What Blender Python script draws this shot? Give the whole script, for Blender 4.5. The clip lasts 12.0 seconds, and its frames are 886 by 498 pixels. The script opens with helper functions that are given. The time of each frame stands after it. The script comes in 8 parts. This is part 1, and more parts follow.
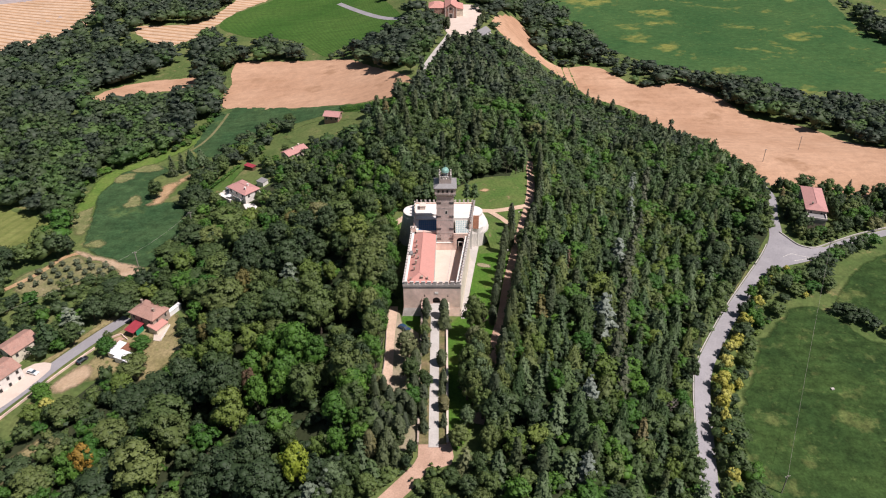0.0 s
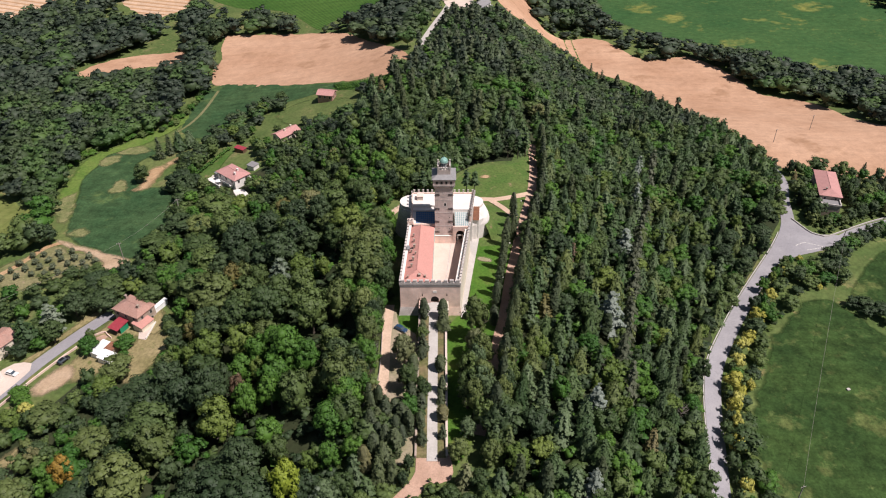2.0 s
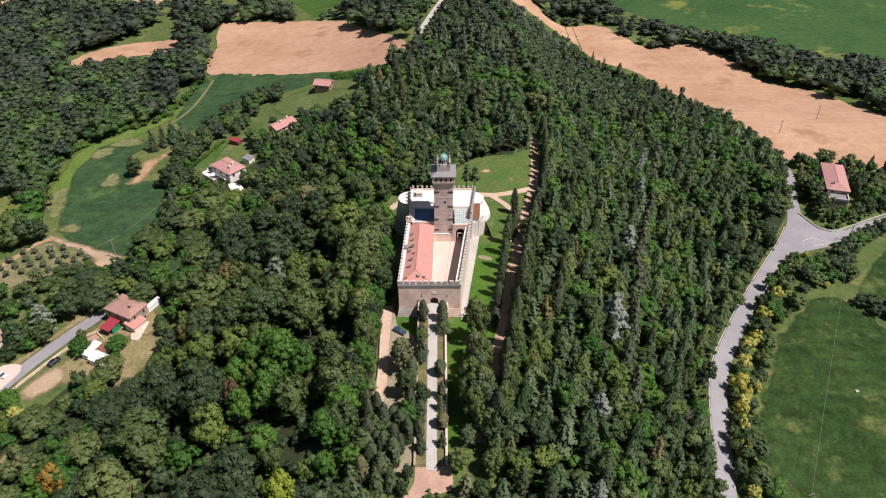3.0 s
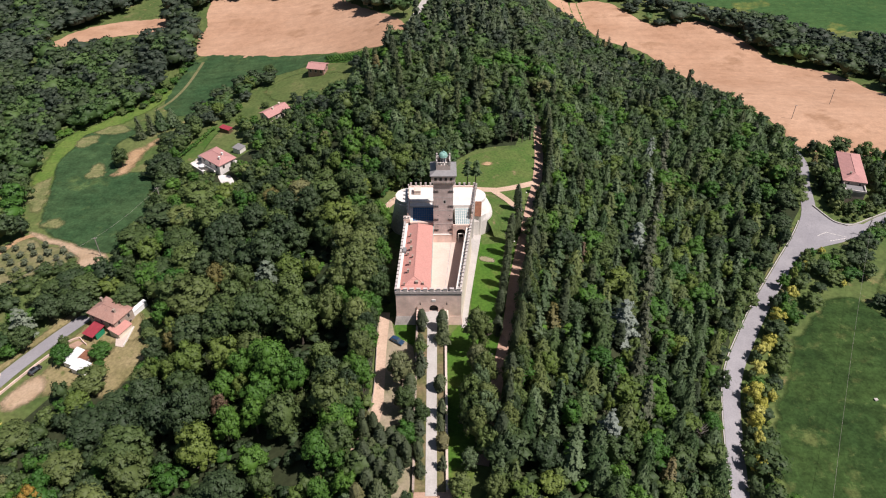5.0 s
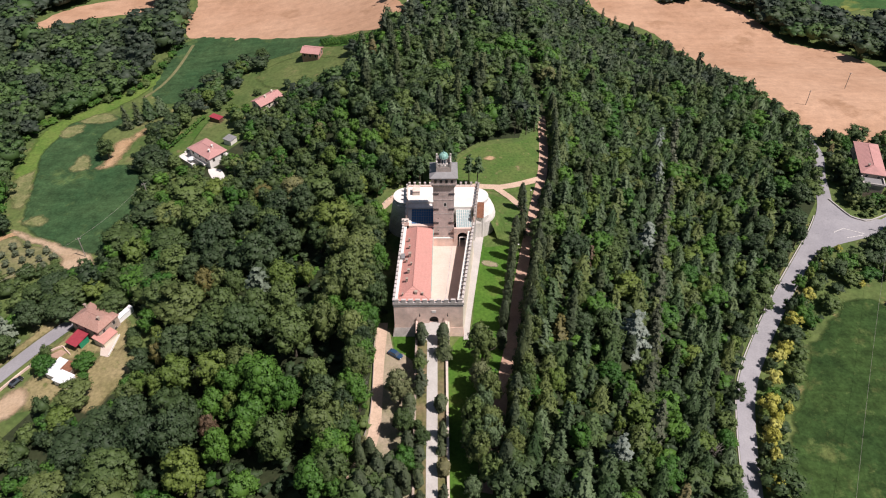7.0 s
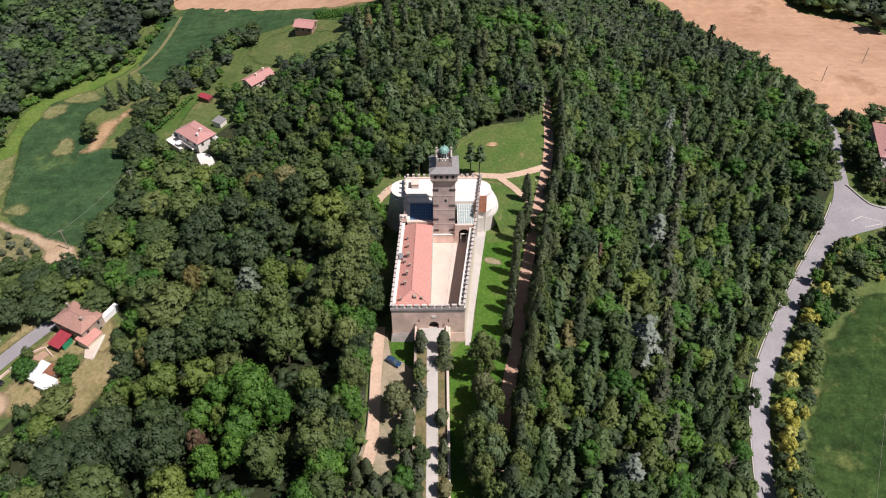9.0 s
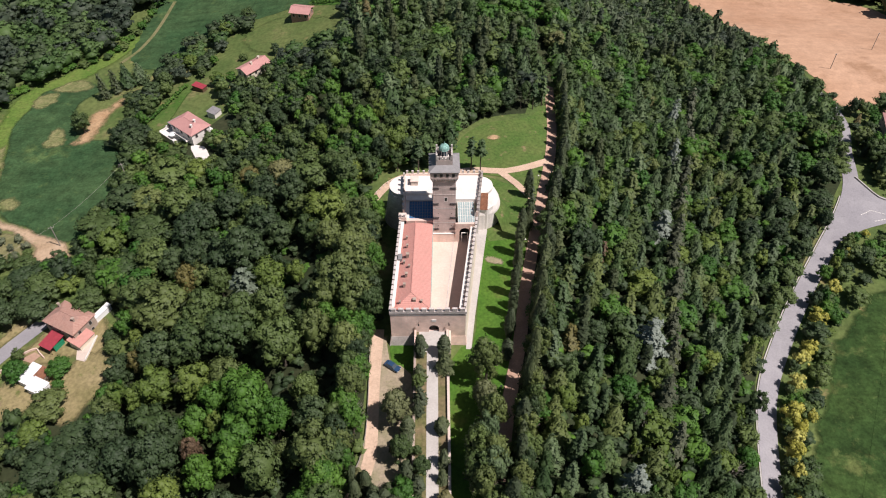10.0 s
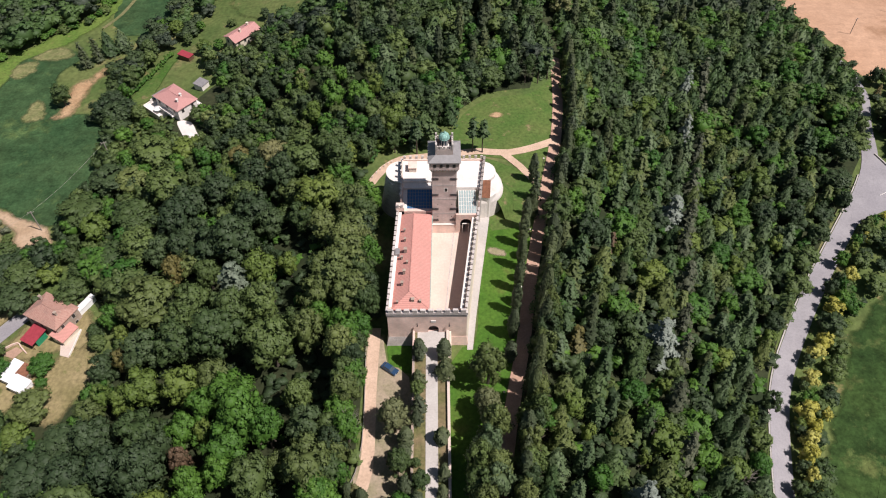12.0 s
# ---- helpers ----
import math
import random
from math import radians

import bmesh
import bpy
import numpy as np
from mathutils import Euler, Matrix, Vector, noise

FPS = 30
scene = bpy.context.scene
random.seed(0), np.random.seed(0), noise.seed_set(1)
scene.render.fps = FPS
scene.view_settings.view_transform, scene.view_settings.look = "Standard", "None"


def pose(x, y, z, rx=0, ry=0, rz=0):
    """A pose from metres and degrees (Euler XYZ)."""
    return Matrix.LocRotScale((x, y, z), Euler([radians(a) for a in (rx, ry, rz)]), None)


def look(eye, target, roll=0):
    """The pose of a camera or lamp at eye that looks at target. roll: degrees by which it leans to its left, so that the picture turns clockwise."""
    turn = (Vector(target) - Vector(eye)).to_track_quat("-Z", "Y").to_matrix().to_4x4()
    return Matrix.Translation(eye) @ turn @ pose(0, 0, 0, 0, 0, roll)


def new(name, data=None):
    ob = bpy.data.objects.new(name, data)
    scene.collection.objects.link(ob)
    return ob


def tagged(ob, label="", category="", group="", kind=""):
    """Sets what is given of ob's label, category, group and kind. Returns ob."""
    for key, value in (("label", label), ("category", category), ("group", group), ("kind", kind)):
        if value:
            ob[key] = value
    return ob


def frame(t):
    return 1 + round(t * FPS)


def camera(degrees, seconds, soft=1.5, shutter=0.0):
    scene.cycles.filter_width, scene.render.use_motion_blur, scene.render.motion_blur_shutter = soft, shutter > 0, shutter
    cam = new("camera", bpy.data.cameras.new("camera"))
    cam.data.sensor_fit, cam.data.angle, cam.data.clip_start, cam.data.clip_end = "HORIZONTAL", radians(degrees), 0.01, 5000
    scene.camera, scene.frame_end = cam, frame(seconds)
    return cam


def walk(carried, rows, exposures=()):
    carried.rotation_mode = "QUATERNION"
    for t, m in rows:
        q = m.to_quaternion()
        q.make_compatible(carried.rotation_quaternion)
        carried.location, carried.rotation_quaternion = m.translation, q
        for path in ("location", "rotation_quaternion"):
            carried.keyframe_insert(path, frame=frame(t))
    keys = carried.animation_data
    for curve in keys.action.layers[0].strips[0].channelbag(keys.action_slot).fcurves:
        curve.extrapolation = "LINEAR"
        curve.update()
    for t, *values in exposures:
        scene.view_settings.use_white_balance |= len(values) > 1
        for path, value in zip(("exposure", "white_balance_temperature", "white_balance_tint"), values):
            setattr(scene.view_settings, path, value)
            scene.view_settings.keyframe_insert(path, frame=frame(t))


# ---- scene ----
cam = camera(61.6, 12.0, soft=1.1)
METRES, EYE, TILT, LEAN, TURN = 96.0, 156.0, -33.5, 0.0, 0.0
ROWS = [
    (0.0, 0.0, 0.0, 0.0, -0.0, 0.0, 0.0),
    (0.5, -0.0003, 0.0351, 0.0234, -0.04, -0.65, 0.02),
    (1.0, -0.0006, 0.0703, 0.0466, -0.07, -1.23, 0.02),
    (1.5, -0.0008, 0.1054, 0.0699, -0.1, -1.84, 0.03),
    (2.0, -0.0017, 0.1403, 0.0935, -0.14, -2.5, 0.04),
    (2.5, -0.0021, 0.1754, 0.1159, -0.16, -3.11, 0.04),
    (3.0, -0.0028, 0.2103, 0.1391, -0.2, -3.69, 0.05),
    (5.0, -0.0044, 0.3504, 0.2305, -0.28, -5.89, 0.12),
    (5.5, -0.0052, 0.3853, 0.2537, -0.3, -6.44, 0.15),
    (6.0, -0.0058, 0.42, 0.2762, -0.31, -6.98, 0.17),
    (6.5, -0.0061, 0.4545, 0.2985, -0.32, -7.5, 0.2),
    (7.0, -0.0062, 0.489, 0.3205, -0.32, -8.08, 0.22),
    (9.0, -0.0085, 0.6288, 0.4091, -0.39, -11.05, 0.26),
    (9.5, -0.0089, 0.6639, 0.4316, -0.4, -11.81, 0.28),
    (10.0, -0.0089, 0.6993, 0.4545, -0.41, -12.64, 0.29),
    (10.5, -0.0092, 0.7343, 0.476, -0.43, -13.55, 0.28),
    (11.0, -0.0093, 0.7697, 0.4991, -0.44, -14.55, 0.28),
    (11.5, -0.0089, 0.8041, 0.5203, -0.44, -15.52, 0.3),
    (12.0, -0.0091, 0.8397, 0.5428, -0.47, -16.55, 0.29),
]
walk(cam, [(t, pose(0, 0, EYE, TILT, LEAN, TURN) @ pose(METRES * x, METRES * y, METRES * z, 90 + pitch, roll, yaw)) for t, x, y, z, yaw, pitch, roll in ROWS])
import functools
from mathutils.geometry import delaunay_2d_cdt

# ---- world and sun ----
SUN_AZ, SUN_EL = radians(115), radians(60)
world = bpy.data.worlds.new("sky")
scene.world = world
world.use_nodes = True
wn = world.node_tree
sky = wn.nodes.new("ShaderNodeTexSky")
sky.sky_type = 'NISHITA'
sky.sun_disc = False
sky.sun_elevation, sky.sun_rotation = SUN_EL, SUN_AZ
wn.nodes["Background"].inputs[1].default_value = 0.05
wn.links.new(sky.outputs[0], wn.nodes["Background"].inputs[0])
sun = new("sun", bpy.data.lights.new("sun", 'SUN'))
sun.data.energy, sun.data.angle, sun.data.color = 5.7, radians(0.6), (1.0, 0.915, 0.9)
sun.matrix_world = look((math.sin(SUN_AZ) * math.cos(SUN_EL) * 900, math.cos(SUN_AZ) * math.cos(SUN_EL) * 900, math.sin(SUN_EL) * 900), (0, 0, 0))
scene.view_settings.exposure = 0.05


# ---- materials ----
def material(name):
    m = bpy.data.materials.new(name)
    m.use_nodes = True
    nt = m.node_tree
    return m, nt, nt.nodes["Principled BSDF"]


def node(nt, kind, **sets):
    n = nt.nodes.new(kind)
    for k, v in sets.items():
        n.inputs[k.replace("_", " ")].default_value = v
    return n


def place_of(nt, scale=(1, 1, 1), turn=0.0):
    """World-metre coordinates, so that a pattern keeps its size on every mesh."""
    geo = nt.nodes.new("ShaderNodeNewGeometry")
    mp = nt.nodes.new("ShaderNodeMapping")
    mp.inputs["Scale"].default_value = scale
    mp.inputs["Rotation"].default_value = (0, 0, radians(turn))
    nt.links.new(geo.outputs["Position"], mp.inputs["Vector"])
    return mp.outputs[0]


def noise_of(nt, vec, scale, detail=4.0, rough=0.55):
    n = node(nt, "ShaderNodeTexNoise", Scale=scale, Detail=detail, Roughness=rough)
    nt.links.new(vec, n.inputs["Vector"])
    return n.outputs[0]


def ramp(nt, fac, stops):
    r = nt.nodes.new("ShaderNodeValToRGB")
    while len(r.color_ramp.elements) < len(stops):
        r.color_ramp.elements.new(0.5)
    for e, (p, c) in zip(r.color_ramp.elements, stops):
        e.position, e.color = p, (*c, 1) if len(c) == 3 else c
    nt.links.new(fac, r.inputs[0])
    return r.outputs[0]


def mix(nt, a, b, fac, how='MIX'):
    m = nt.nodes.new("ShaderNodeMix")
    m.data_type, m.blend_type = 'RGBA', how
    for sock, v in ((m.inputs[6], a), (m.inputs[7], b)):
        if isinstance(v, tuple):
            sock.default_value = (*v, 1)
        else:
            nt.links.new(v, sock)
    if isinstance(fac, float):
        m.inputs[0].default_value = fac
    else:
        nt.links.new(fac, m.inputs[0])
    return m.outputs[2]


def bump(nt, bsdf, height, strength, distance):
    b = node(nt, "ShaderNodeBump", Strength=strength, Distance=distance)
    nt.links.new(height, b.inputs["Height"])
    nt.links.new(b.outputs[0], bsdf.inputs["Normal"])


def rough_surface(name, low, high, patch=0.08, grain=1.5, rough=0.9, relief=0.05, extra=None, worn=None, speck=0.8):
    """Two scales of variation: broad patches between two colours, and a fine grain."""
    m, nt, b = material(name)
    v = place_of(nt)
    broad, fine = noise_of(nt, v, patch, 5), noise_of(nt, v, grain, 3)
    col = mix(nt, low, high, ramp(nt, broad, [(0.35, (0, 0, 0)), (0.65, (1, 1, 1))]))
    if extra:
        col = mix(nt, col, extra, ramp(nt, noise_of(nt, v, patch * 0.6, 6, 0.6), [(0.58, (0, 0, 0)), (0.68, (1, 1, 1))]))
    if worn:
        col = mix(nt, col, worn, ramp(nt, noise_of(nt, v, patch * 3.1, 6, 0.65), [(0.6, (0, 0, 0)), (0.72, (1, 1, 1))]))
    col = mix(nt, col, ramp(nt, fine, [(0.25, (0.55, 0.55, 0.55)), (0.75, (1.3, 1.3, 1.3))]), speck, 'MULTIPLY')
    nt.links.new(col, b.inputs["Base Color"])
    b.inputs["Roughness"].default_value = rough
    b.inputs["Specular IOR Level"].default_value = 0.2
    if relief:
        bump(nt, b, fine, 0.5, relief)
    return m


def row_crop(name, low, high, gap, turn, scale, patch=0.02, extra=None, rows=0.5, wander=4.0, tuft=0.2, lines=0.8, flecks=None):
    """A field with drill rows or tractor lines at an angle."""
    m, nt, b = material(name)
    v = place_of(nt)
    broad = noise_of(nt, v, patch, 6, 0.6)
    col = mix(nt, low, high, ramp(nt, broad, [(0.35, (0, 0, 0)), (0.65, (1, 1, 1))]))
    if extra:
        col = mix(nt, col, extra, ramp(nt, noise_of(nt, v, patch * 1.7, 7, 0.62), [(0.57, (0, 0, 0)), (0.66, (1, 1, 1))]))
    w = node(nt, "ShaderNodeTexWave", Scale=scale, Distortion=wander, Detail=2.0)
    nt.links.new(place_of(nt, (1, 1, 1), turn), w.inputs["Vector"])
    col = mix(nt, col, gap, ramp(nt, w.outputs[0], [(0.5, (0, 0, 0)), (1.0, (rows,) * 3)]))
    streak = noise_of(nt, place_of(nt, (0.02, 0.35, 0.1), turn), 1.0, 4)
    col = mix(nt, col, ramp(nt, streak, [(0.3, (0.82, 0.82, 0.82)), (0.7, (1.12, 1.12, 1.12))]), lines, 'MULTIPLY')
    mid = noise_of(nt, v, 0.22, 5, 0.65)
    col = mix(nt, col, ramp(nt, mid, [(0.3, (1 - tuft, 1 - tuft, 1 - tuft)), (0.7, (1 + tuft * 0.6,) * 3)]), 1.0, 'MULTIPLY')
    if flecks:
        col = mix(nt, col, flecks, ramp(nt, noise_of(nt, v, 0.3, 7, 0.7), [(0.58, (0, 0, 0)), (0.72, (0.75, 0.75, 0.75))]))
    fine = noise_of(nt, v, 1.1, 5, 0.65)
    col = mix(nt, col, ramp(nt, fine, [(0.25, (1 - tuft, 1 - tuft, 1 - tuft)), (0.75, (1 + tuft * 0.8,) * 3)]), 1.0, 'MULTIPLY')
    nt.links.new(col, b.inputs["Base Color"])
    b.inputs["Roughness"].default_value = 0.95
    b.inputs["Specular IOR Level"].default_value = 0.1
    bump(nt, b, fine, 0.4, 0.15)
    return m


def masonry(name, low, high, mortar, brick=(0.5, 0.16), stain=(0.25, 0.22, 0.19)):
    m, nt, b = material(name)
    geo = nt.nodes.new("ShaderNodeNewGeometry")
    sep = nt.nodes.new("ShaderNodeSeparateXYZ")
    nt.links.new(geo.outputs["Position"], sep.inputs[0])
    add = nt.nodes.new("ShaderNodeMath")
    nt.links.new(sep.outputs[0], add.inputs[0])
    nt.links.new(sep.outputs[1], add.inputs[1])
    com = nt.nodes.new("ShaderNodeCombineXYZ")
    nt.links.new(add.outputs[0], com.inputs[0])
    nt.links.new(sep.outputs[2], com.inputs[1])
    bt = node(nt, "ShaderNodeTexBrick", Scale=1.0, Mortar_Size=0.018)
    bt.inputs["Brick Width"].default_value, bt.inputs["Row Height"].default_value = brick
    for key, c in (("Color1", low), ("Color2", high), ("Mortar", mortar)):
        bt.inputs[key].default_value = (*c, 1)
    nt.links.new(com.outputs[0], bt.inputs["Vector"])
    v = place_of(nt)
    col = mix(nt, bt.outputs[0], ramp(nt, noise_of(nt, v, 0.35, 5), [(0.3, (0.72, 0.7, 0.68)), (0.7, (1.15, 1.12, 1.1))]), 0.85, 'MULTIPLY')
    drip = noise_of(nt, place_of(nt, (1.2, 1.2, 0.12)), 1.0, 4)
    col = mix(nt, col, stain, ramp(nt, drip, [(0.55, (0, 0, 0)), (0.8, (0.6, 0.6, 0.6))]))
    nt.links.new(col, b.inputs["Base Color"])
    b.inputs["Roughness"].default_value = 0.92
    bump(nt, b, bt.outputs[1], 0.4, 0.02)
    return m


def tiles(name, low, high, moss, pitch_dir=0.0):
    """Clay roof tiles: ribs down the slope, each row a little different."""
    m, nt, b = material(name)
    v = place_of(nt)
    col = mix(nt, low, high, ramp(nt, noise_of(nt, v, 2.2, 4), [(0.3, (0, 0, 0)), (0.7, (1, 1, 1))]))
    col = mix(nt, col, moss, ramp(nt, noise_of(nt, v, 0.35, 6, 0.65), [(0.52, (0, 0, 0)), (0.75, (0.75, 0.75, 0.75))]))
    w = node(nt, "ShaderNodeTexWave", Scale=0.75, Distortion=0.3)
    nt.links.new(place_of(nt, (1, 1, 1), pitch_dir), w.inputs["Vector"])
    col = mix(nt, col, ramp(nt, w.outputs[0], [(0.0, (0.8, 0.78, 0.76)), (0.6, (1.05, 1.05, 1.05))]), 0.8, 'MULTIPLY')
    nt.links.new(col, b.inputs["Base Color"])
    b.inputs["Roughness"].default_value = 0.85
    bump(nt, b, w.outputs[0], 0.5, 0.05)
    return m


def foliage(name, dark, light, dry=None, by_tree="object", spread=1.0):
    """Leaves: tone differs from clump to clump and from tree to tree."""
    dark, light = tuple(0.88 * c for c in dark), tuple(0.88 * c for c in light)
    m, nt, b = material(name)
    geo = nt.nodes.new("ShaderNodeNewGeometry")
    if by_tree == "object":
        info = nt.nodes.new("ShaderNodeObjectInfo")
        tree = info.outputs["Random"]
    else:
        at = nt.nodes.new("ShaderNodeAttribute")
        at.attribute_name = "tone"
        tree = at.outputs["Fac"]
    leaf = geo.outputs["Random Per Island"]
    stops = [(0.0, dark), (0.55, tuple((a + c) / 2 for a, c in zip(dark, light))), (0.9, light)]
    if dry:
        stops += [(0.975, light), (0.99, dry)]
    col = ramp(nt, tree, stops)
    col = mix(nt, col, ramp(nt, leaf, [(0.0, (0.8, 0.81, 0.78)), (1.0, (1.22, 1.2, 1.15))]), spread, 'MULTIPLY')
    fine = noise_of(nt, place_of(nt), 3.0, 4, 0.65)
    col = mix(nt, col, ramp(nt, fine, [(0.3, (0.74, 0.75, 0.74)), (0.7, (1.26, 1.26, 1.22))]), 0.8, 'MULTIPLY')
    nt.links.new(col, b.inputs["Base Color"])
    b.inputs["Roughness"].default_value = 0.55
    b.inputs["Specular IOR Level"].default_value = 0.3
    bump(nt, b, fine, 0.6, 0.2)
    thin = nt.nodes.new("ShaderNodeBsdfTranslucent")
    nt.links.new(col, thin.inputs[0])
    both = nt.nodes.new("ShaderNodeMixShader")
    both.inputs[0].default_value = 0.21
    nt.links.new(b.outputs[0], both.inputs[1])
    nt.links.new(thin.outputs[0], both.inputs[2])
    nt.links.new(both.outputs[0], nt.nodes["Material Output"].inputs[0])
    return m


def feathered(mat):
    """The same ground cover, thinning out raggedly towards its border."""
    m = mat.copy()
    m.name = mat.name + "_thinning"
    nt = m.node_tree
    out = next(n for n in nt.nodes if n.type == 'OUTPUT_MATERIAL')
    surface = out.inputs["Surface"].links[0].from_socket
    cover = nt.nodes.new("ShaderNodeAttribute")
    cover.attribute_name = "cover"
    add = nt.nodes.new("ShaderNodeMath")
    add.operation = 'MULTIPLY_ADD'
    nt.links.new(noise_of(nt, place_of(nt), 0.3, 8, 0.75), add.inputs[0])
    add.inputs[1].default_value = 1.3
    grow = nt.nodes.new("ShaderNodeMath")
    grow.operation = 'MULTIPLY_ADD'
    grow.inputs[1].default_value, grow.inputs[2].default_value = 1.1, -0.4
    nt.links.new(cover.outputs["Fac"], grow.inputs[0])
    nt.links.new(grow.outputs[0], add.inputs[2])
    clear = nt.nodes.new("ShaderNodeBsdfTransparent")
    blend = nt.nodes.new("ShaderNodeMixShader")
    nt.links.new(ramp(nt, add.outputs[0], [(0.32, (0, 0, 0)), (0.95, (1, 1, 1))]), blend.inputs[0])
    nt.links.new(clear.outputs[0], blend.inputs[1])
    nt.links.new(surface, blend.inputs[2])
    nt.links.new(blend.outputs[0], out.inputs["Surface"])
    return m


@functools.cache
def thin(name):
    return feathered(bpy.data.materials[name])


def plain(name, colour, rough=0.7, metal=0.0, wear=0.25, scale=1.2):
    m, nt, b = material(name)
    v = place_of(nt)
    n = noise_of(nt, v, scale, 5)
    lo = 1 - wear
    col = mix(nt, colour, ramp(nt, n, [(0.3, (lo, lo, lo)), (0.7, (1 + wear * 0.3,) * 3)]), 1.0, 'MULTIPLY')
    nt.links.new(col, b.inputs["Base Color"])
    b.inputs["Roughness"].default_value, b.inputs["Metallic"].default_value = rough, metal
    return m


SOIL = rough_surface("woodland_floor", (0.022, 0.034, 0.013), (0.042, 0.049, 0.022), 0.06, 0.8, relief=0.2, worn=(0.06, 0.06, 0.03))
VERGE = rough_surface("rough_grass", (0.07, 0.112, 0.03), (0.128, 0.155, 0.05), 0.05, 0.7, relief=0.15, extra=(0.21, 0.185, 0.085), worn=(0.25, 0.2, 0.09))
DRYLAWN = rough_surface("dry_lawn", (0.066, 0.125, 0.026), (0.108, 0.145, 0.04), 0.1, 1.1, relief=0.06, extra=(0.055, 0.118, 0.02), worn=(0.22, 0.17, 0.09))
LAWN = rough_surface("mown_grass", (0.05, 0.125, 0.014), (0.076, 0.15, 0.02), 0.09, 1.1, relief=0.06, extra=(0.12, 0.145, 0.035))
DRYGRASS = rough_surface("dry_grass", (0.21, 0.18, 0.08), (0.31, 0.25, 0.13), 0.12, 1.0, relief=0.08, worn=(0.12, 0.14, 0.04))
PATCH = rough_surface("thin_crop", (0.05, 0.08, 0.025), (0.1, 0.115, 0.04), 0.5, 1.2, relief=0.05, worn=(0.22, 0.18, 0.085))
ASPHALT = rough_surface("asphalt", (0.265, 0.252, 0.265), (0.315, 0.3, 0.31), 0.12, 2.0, 0.85, 0.01, worn=(0.22, 0.21, 0.22), speck=0.3)
CONCRETE = rough_surface("drive_paving", (0.42, 0.39, 0.36), (0.48, 0.45, 0.42), 0.3, 2.5, 0.85, 0.01, worn=(0.36, 0.34, 0.31), speck=0.25)
GRAVEL = rough_surface("pink_gravel", (0.4, 0.258, 0.188), (0.48, 0.318, 0.238), 0.25, 2.2, 0.95, 0.03, worn=(0.34, 0.26, 0.17), speck=0.4)
PALEGRAVEL = rough_surface("pale_gravel", (0.48, 0.345, 0.25), (0.56, 0.41, 0.305), 0.25, 2.2, 0.95, 0.03, worn=(0.4, 0.31, 0.22), speck=0.4)
DIRT = rough_surface("bare_earth", (0.38, 0.24, 0.13), (0.46, 0.31, 0.18), 0.2, 1.5, 0.95, 0.05, worn=(0.2, 0.2, 0.08))
WHEAT = row_crop("cut_wheat", (0.405, 0.238, 0.148), (0.515, 0.325, 0.215), (0.39, 0.235, 0.145), 35, 0.04, 0.02, (0.37, 0.22, 0.135), 0.05, 6.0, 0.15, 0.35)
STUB = row_crop("stubble", (0.52, 0.36, 0.24), (0.58, 0.42, 0.3), (0.4, 0.23, 0.12), -72, 0.04, 0.02, None, 1.0, 0.6)
CROP = row_crop("green_crop", (0.027, 0.056, 0.016), (0.046, 0.082, 0.022), (0.031, 0.058, 0.018), 8, 0.07, 0.045, (0.1, 0.125, 0.04), 0.1, 4.0, 0.45, 0.8, (0.115, 0.15, 0.048))
CROPW = row_crop("patchy_crop", (0.036, 0.08, 0.032), (0.056, 0.1, 0.04), (0.038, 0.078, 0.032), 40, 0.07, 0.04, (0.085, 0.13, 0.045), 0.1, 4.0, 0.4, 0.8, (0.085, 0.13, 0.045))
MOWN = row_crop("mown_hay_field", (0.15, 0.175, 0.05), (0.21, 0.22, 0.075), (0.12, 0.15, 0.04), 20, 0.06, 0.03, None, 0.5, 0.8, 0.2)
LUSH = rough_surface("lush_grass", (0.09, 0.16, 0.028), (0.135, 0.19, 0.042), 0.12, 0.9, relief=0.12, worn=(0.2, 0.19, 0.07))
SAND = rough_surface("sandy_ground", (0.39, 0.275, 0.175), (0.47, 0.345, 0.235), 0.2, 1.5, 0.95, 0.05, worn=(0.26, 0.23, 0.12), speck=0.5)
THINCROP = rough_surface("thin_yellowed_crop", (0.13, 0.15, 0.055), (0.22, 0.21, 0.095), 0.3, 1.2, relief=0.05)
GROVE = rough_surface("grove_grass", (0.14, 0.15, 0.06), (0.24, 0.21, 0.11), 0.1, 1.0, relief=0.08, worn=(0.3, 0.24, 0.15))
CROPB = row_crop("bright_crop", (0.036, 0.09, 0.029), (0.056, 0.113, 0.036), (0.032, 0.078, 0.027), 60, 0.05, 0.014, (0.2, 0.21, 0.055), 0.2, 4.0, 0.25, 0.4, (0.12, 0.165, 0.045))
GREYFIELD = row_crop("tilled_grey_field", (0.36, 0.31, 0.3), (0.42, 0.36, 0.34), (0.33, 0.28, 0.27), -72, 0.04, 0.02, None, 0.4, 1.0)
VINE = row_crop("vine_rows", (0.05, 0.12, 0.02), (0.08, 0.15, 0.03), (0.03, 0.065, 0.018), 55, 0.09, 0.02, None, 0.9, 0.4)
BRICK = masonry("old_brick", (0.68, 0.49, 0.42), (0.75, 0.56, 0.48), (0.68, 0.57, 0.5), stain=(0.5, 0.42, 0.37))
BRICKG = masonry("tower_brick", (0.55, 0.445, 0.41), (0.62, 0.505, 0.47), (0.6, 0.52, 0.48), stain=(0.34, 0.29, 0.26))
STONE = masonry("grey_stone", (0.48, 0.44, 0.42), (0.56, 0.52, 0.49), (0.3, 0.27, 0.25), (0.7, 0.3))
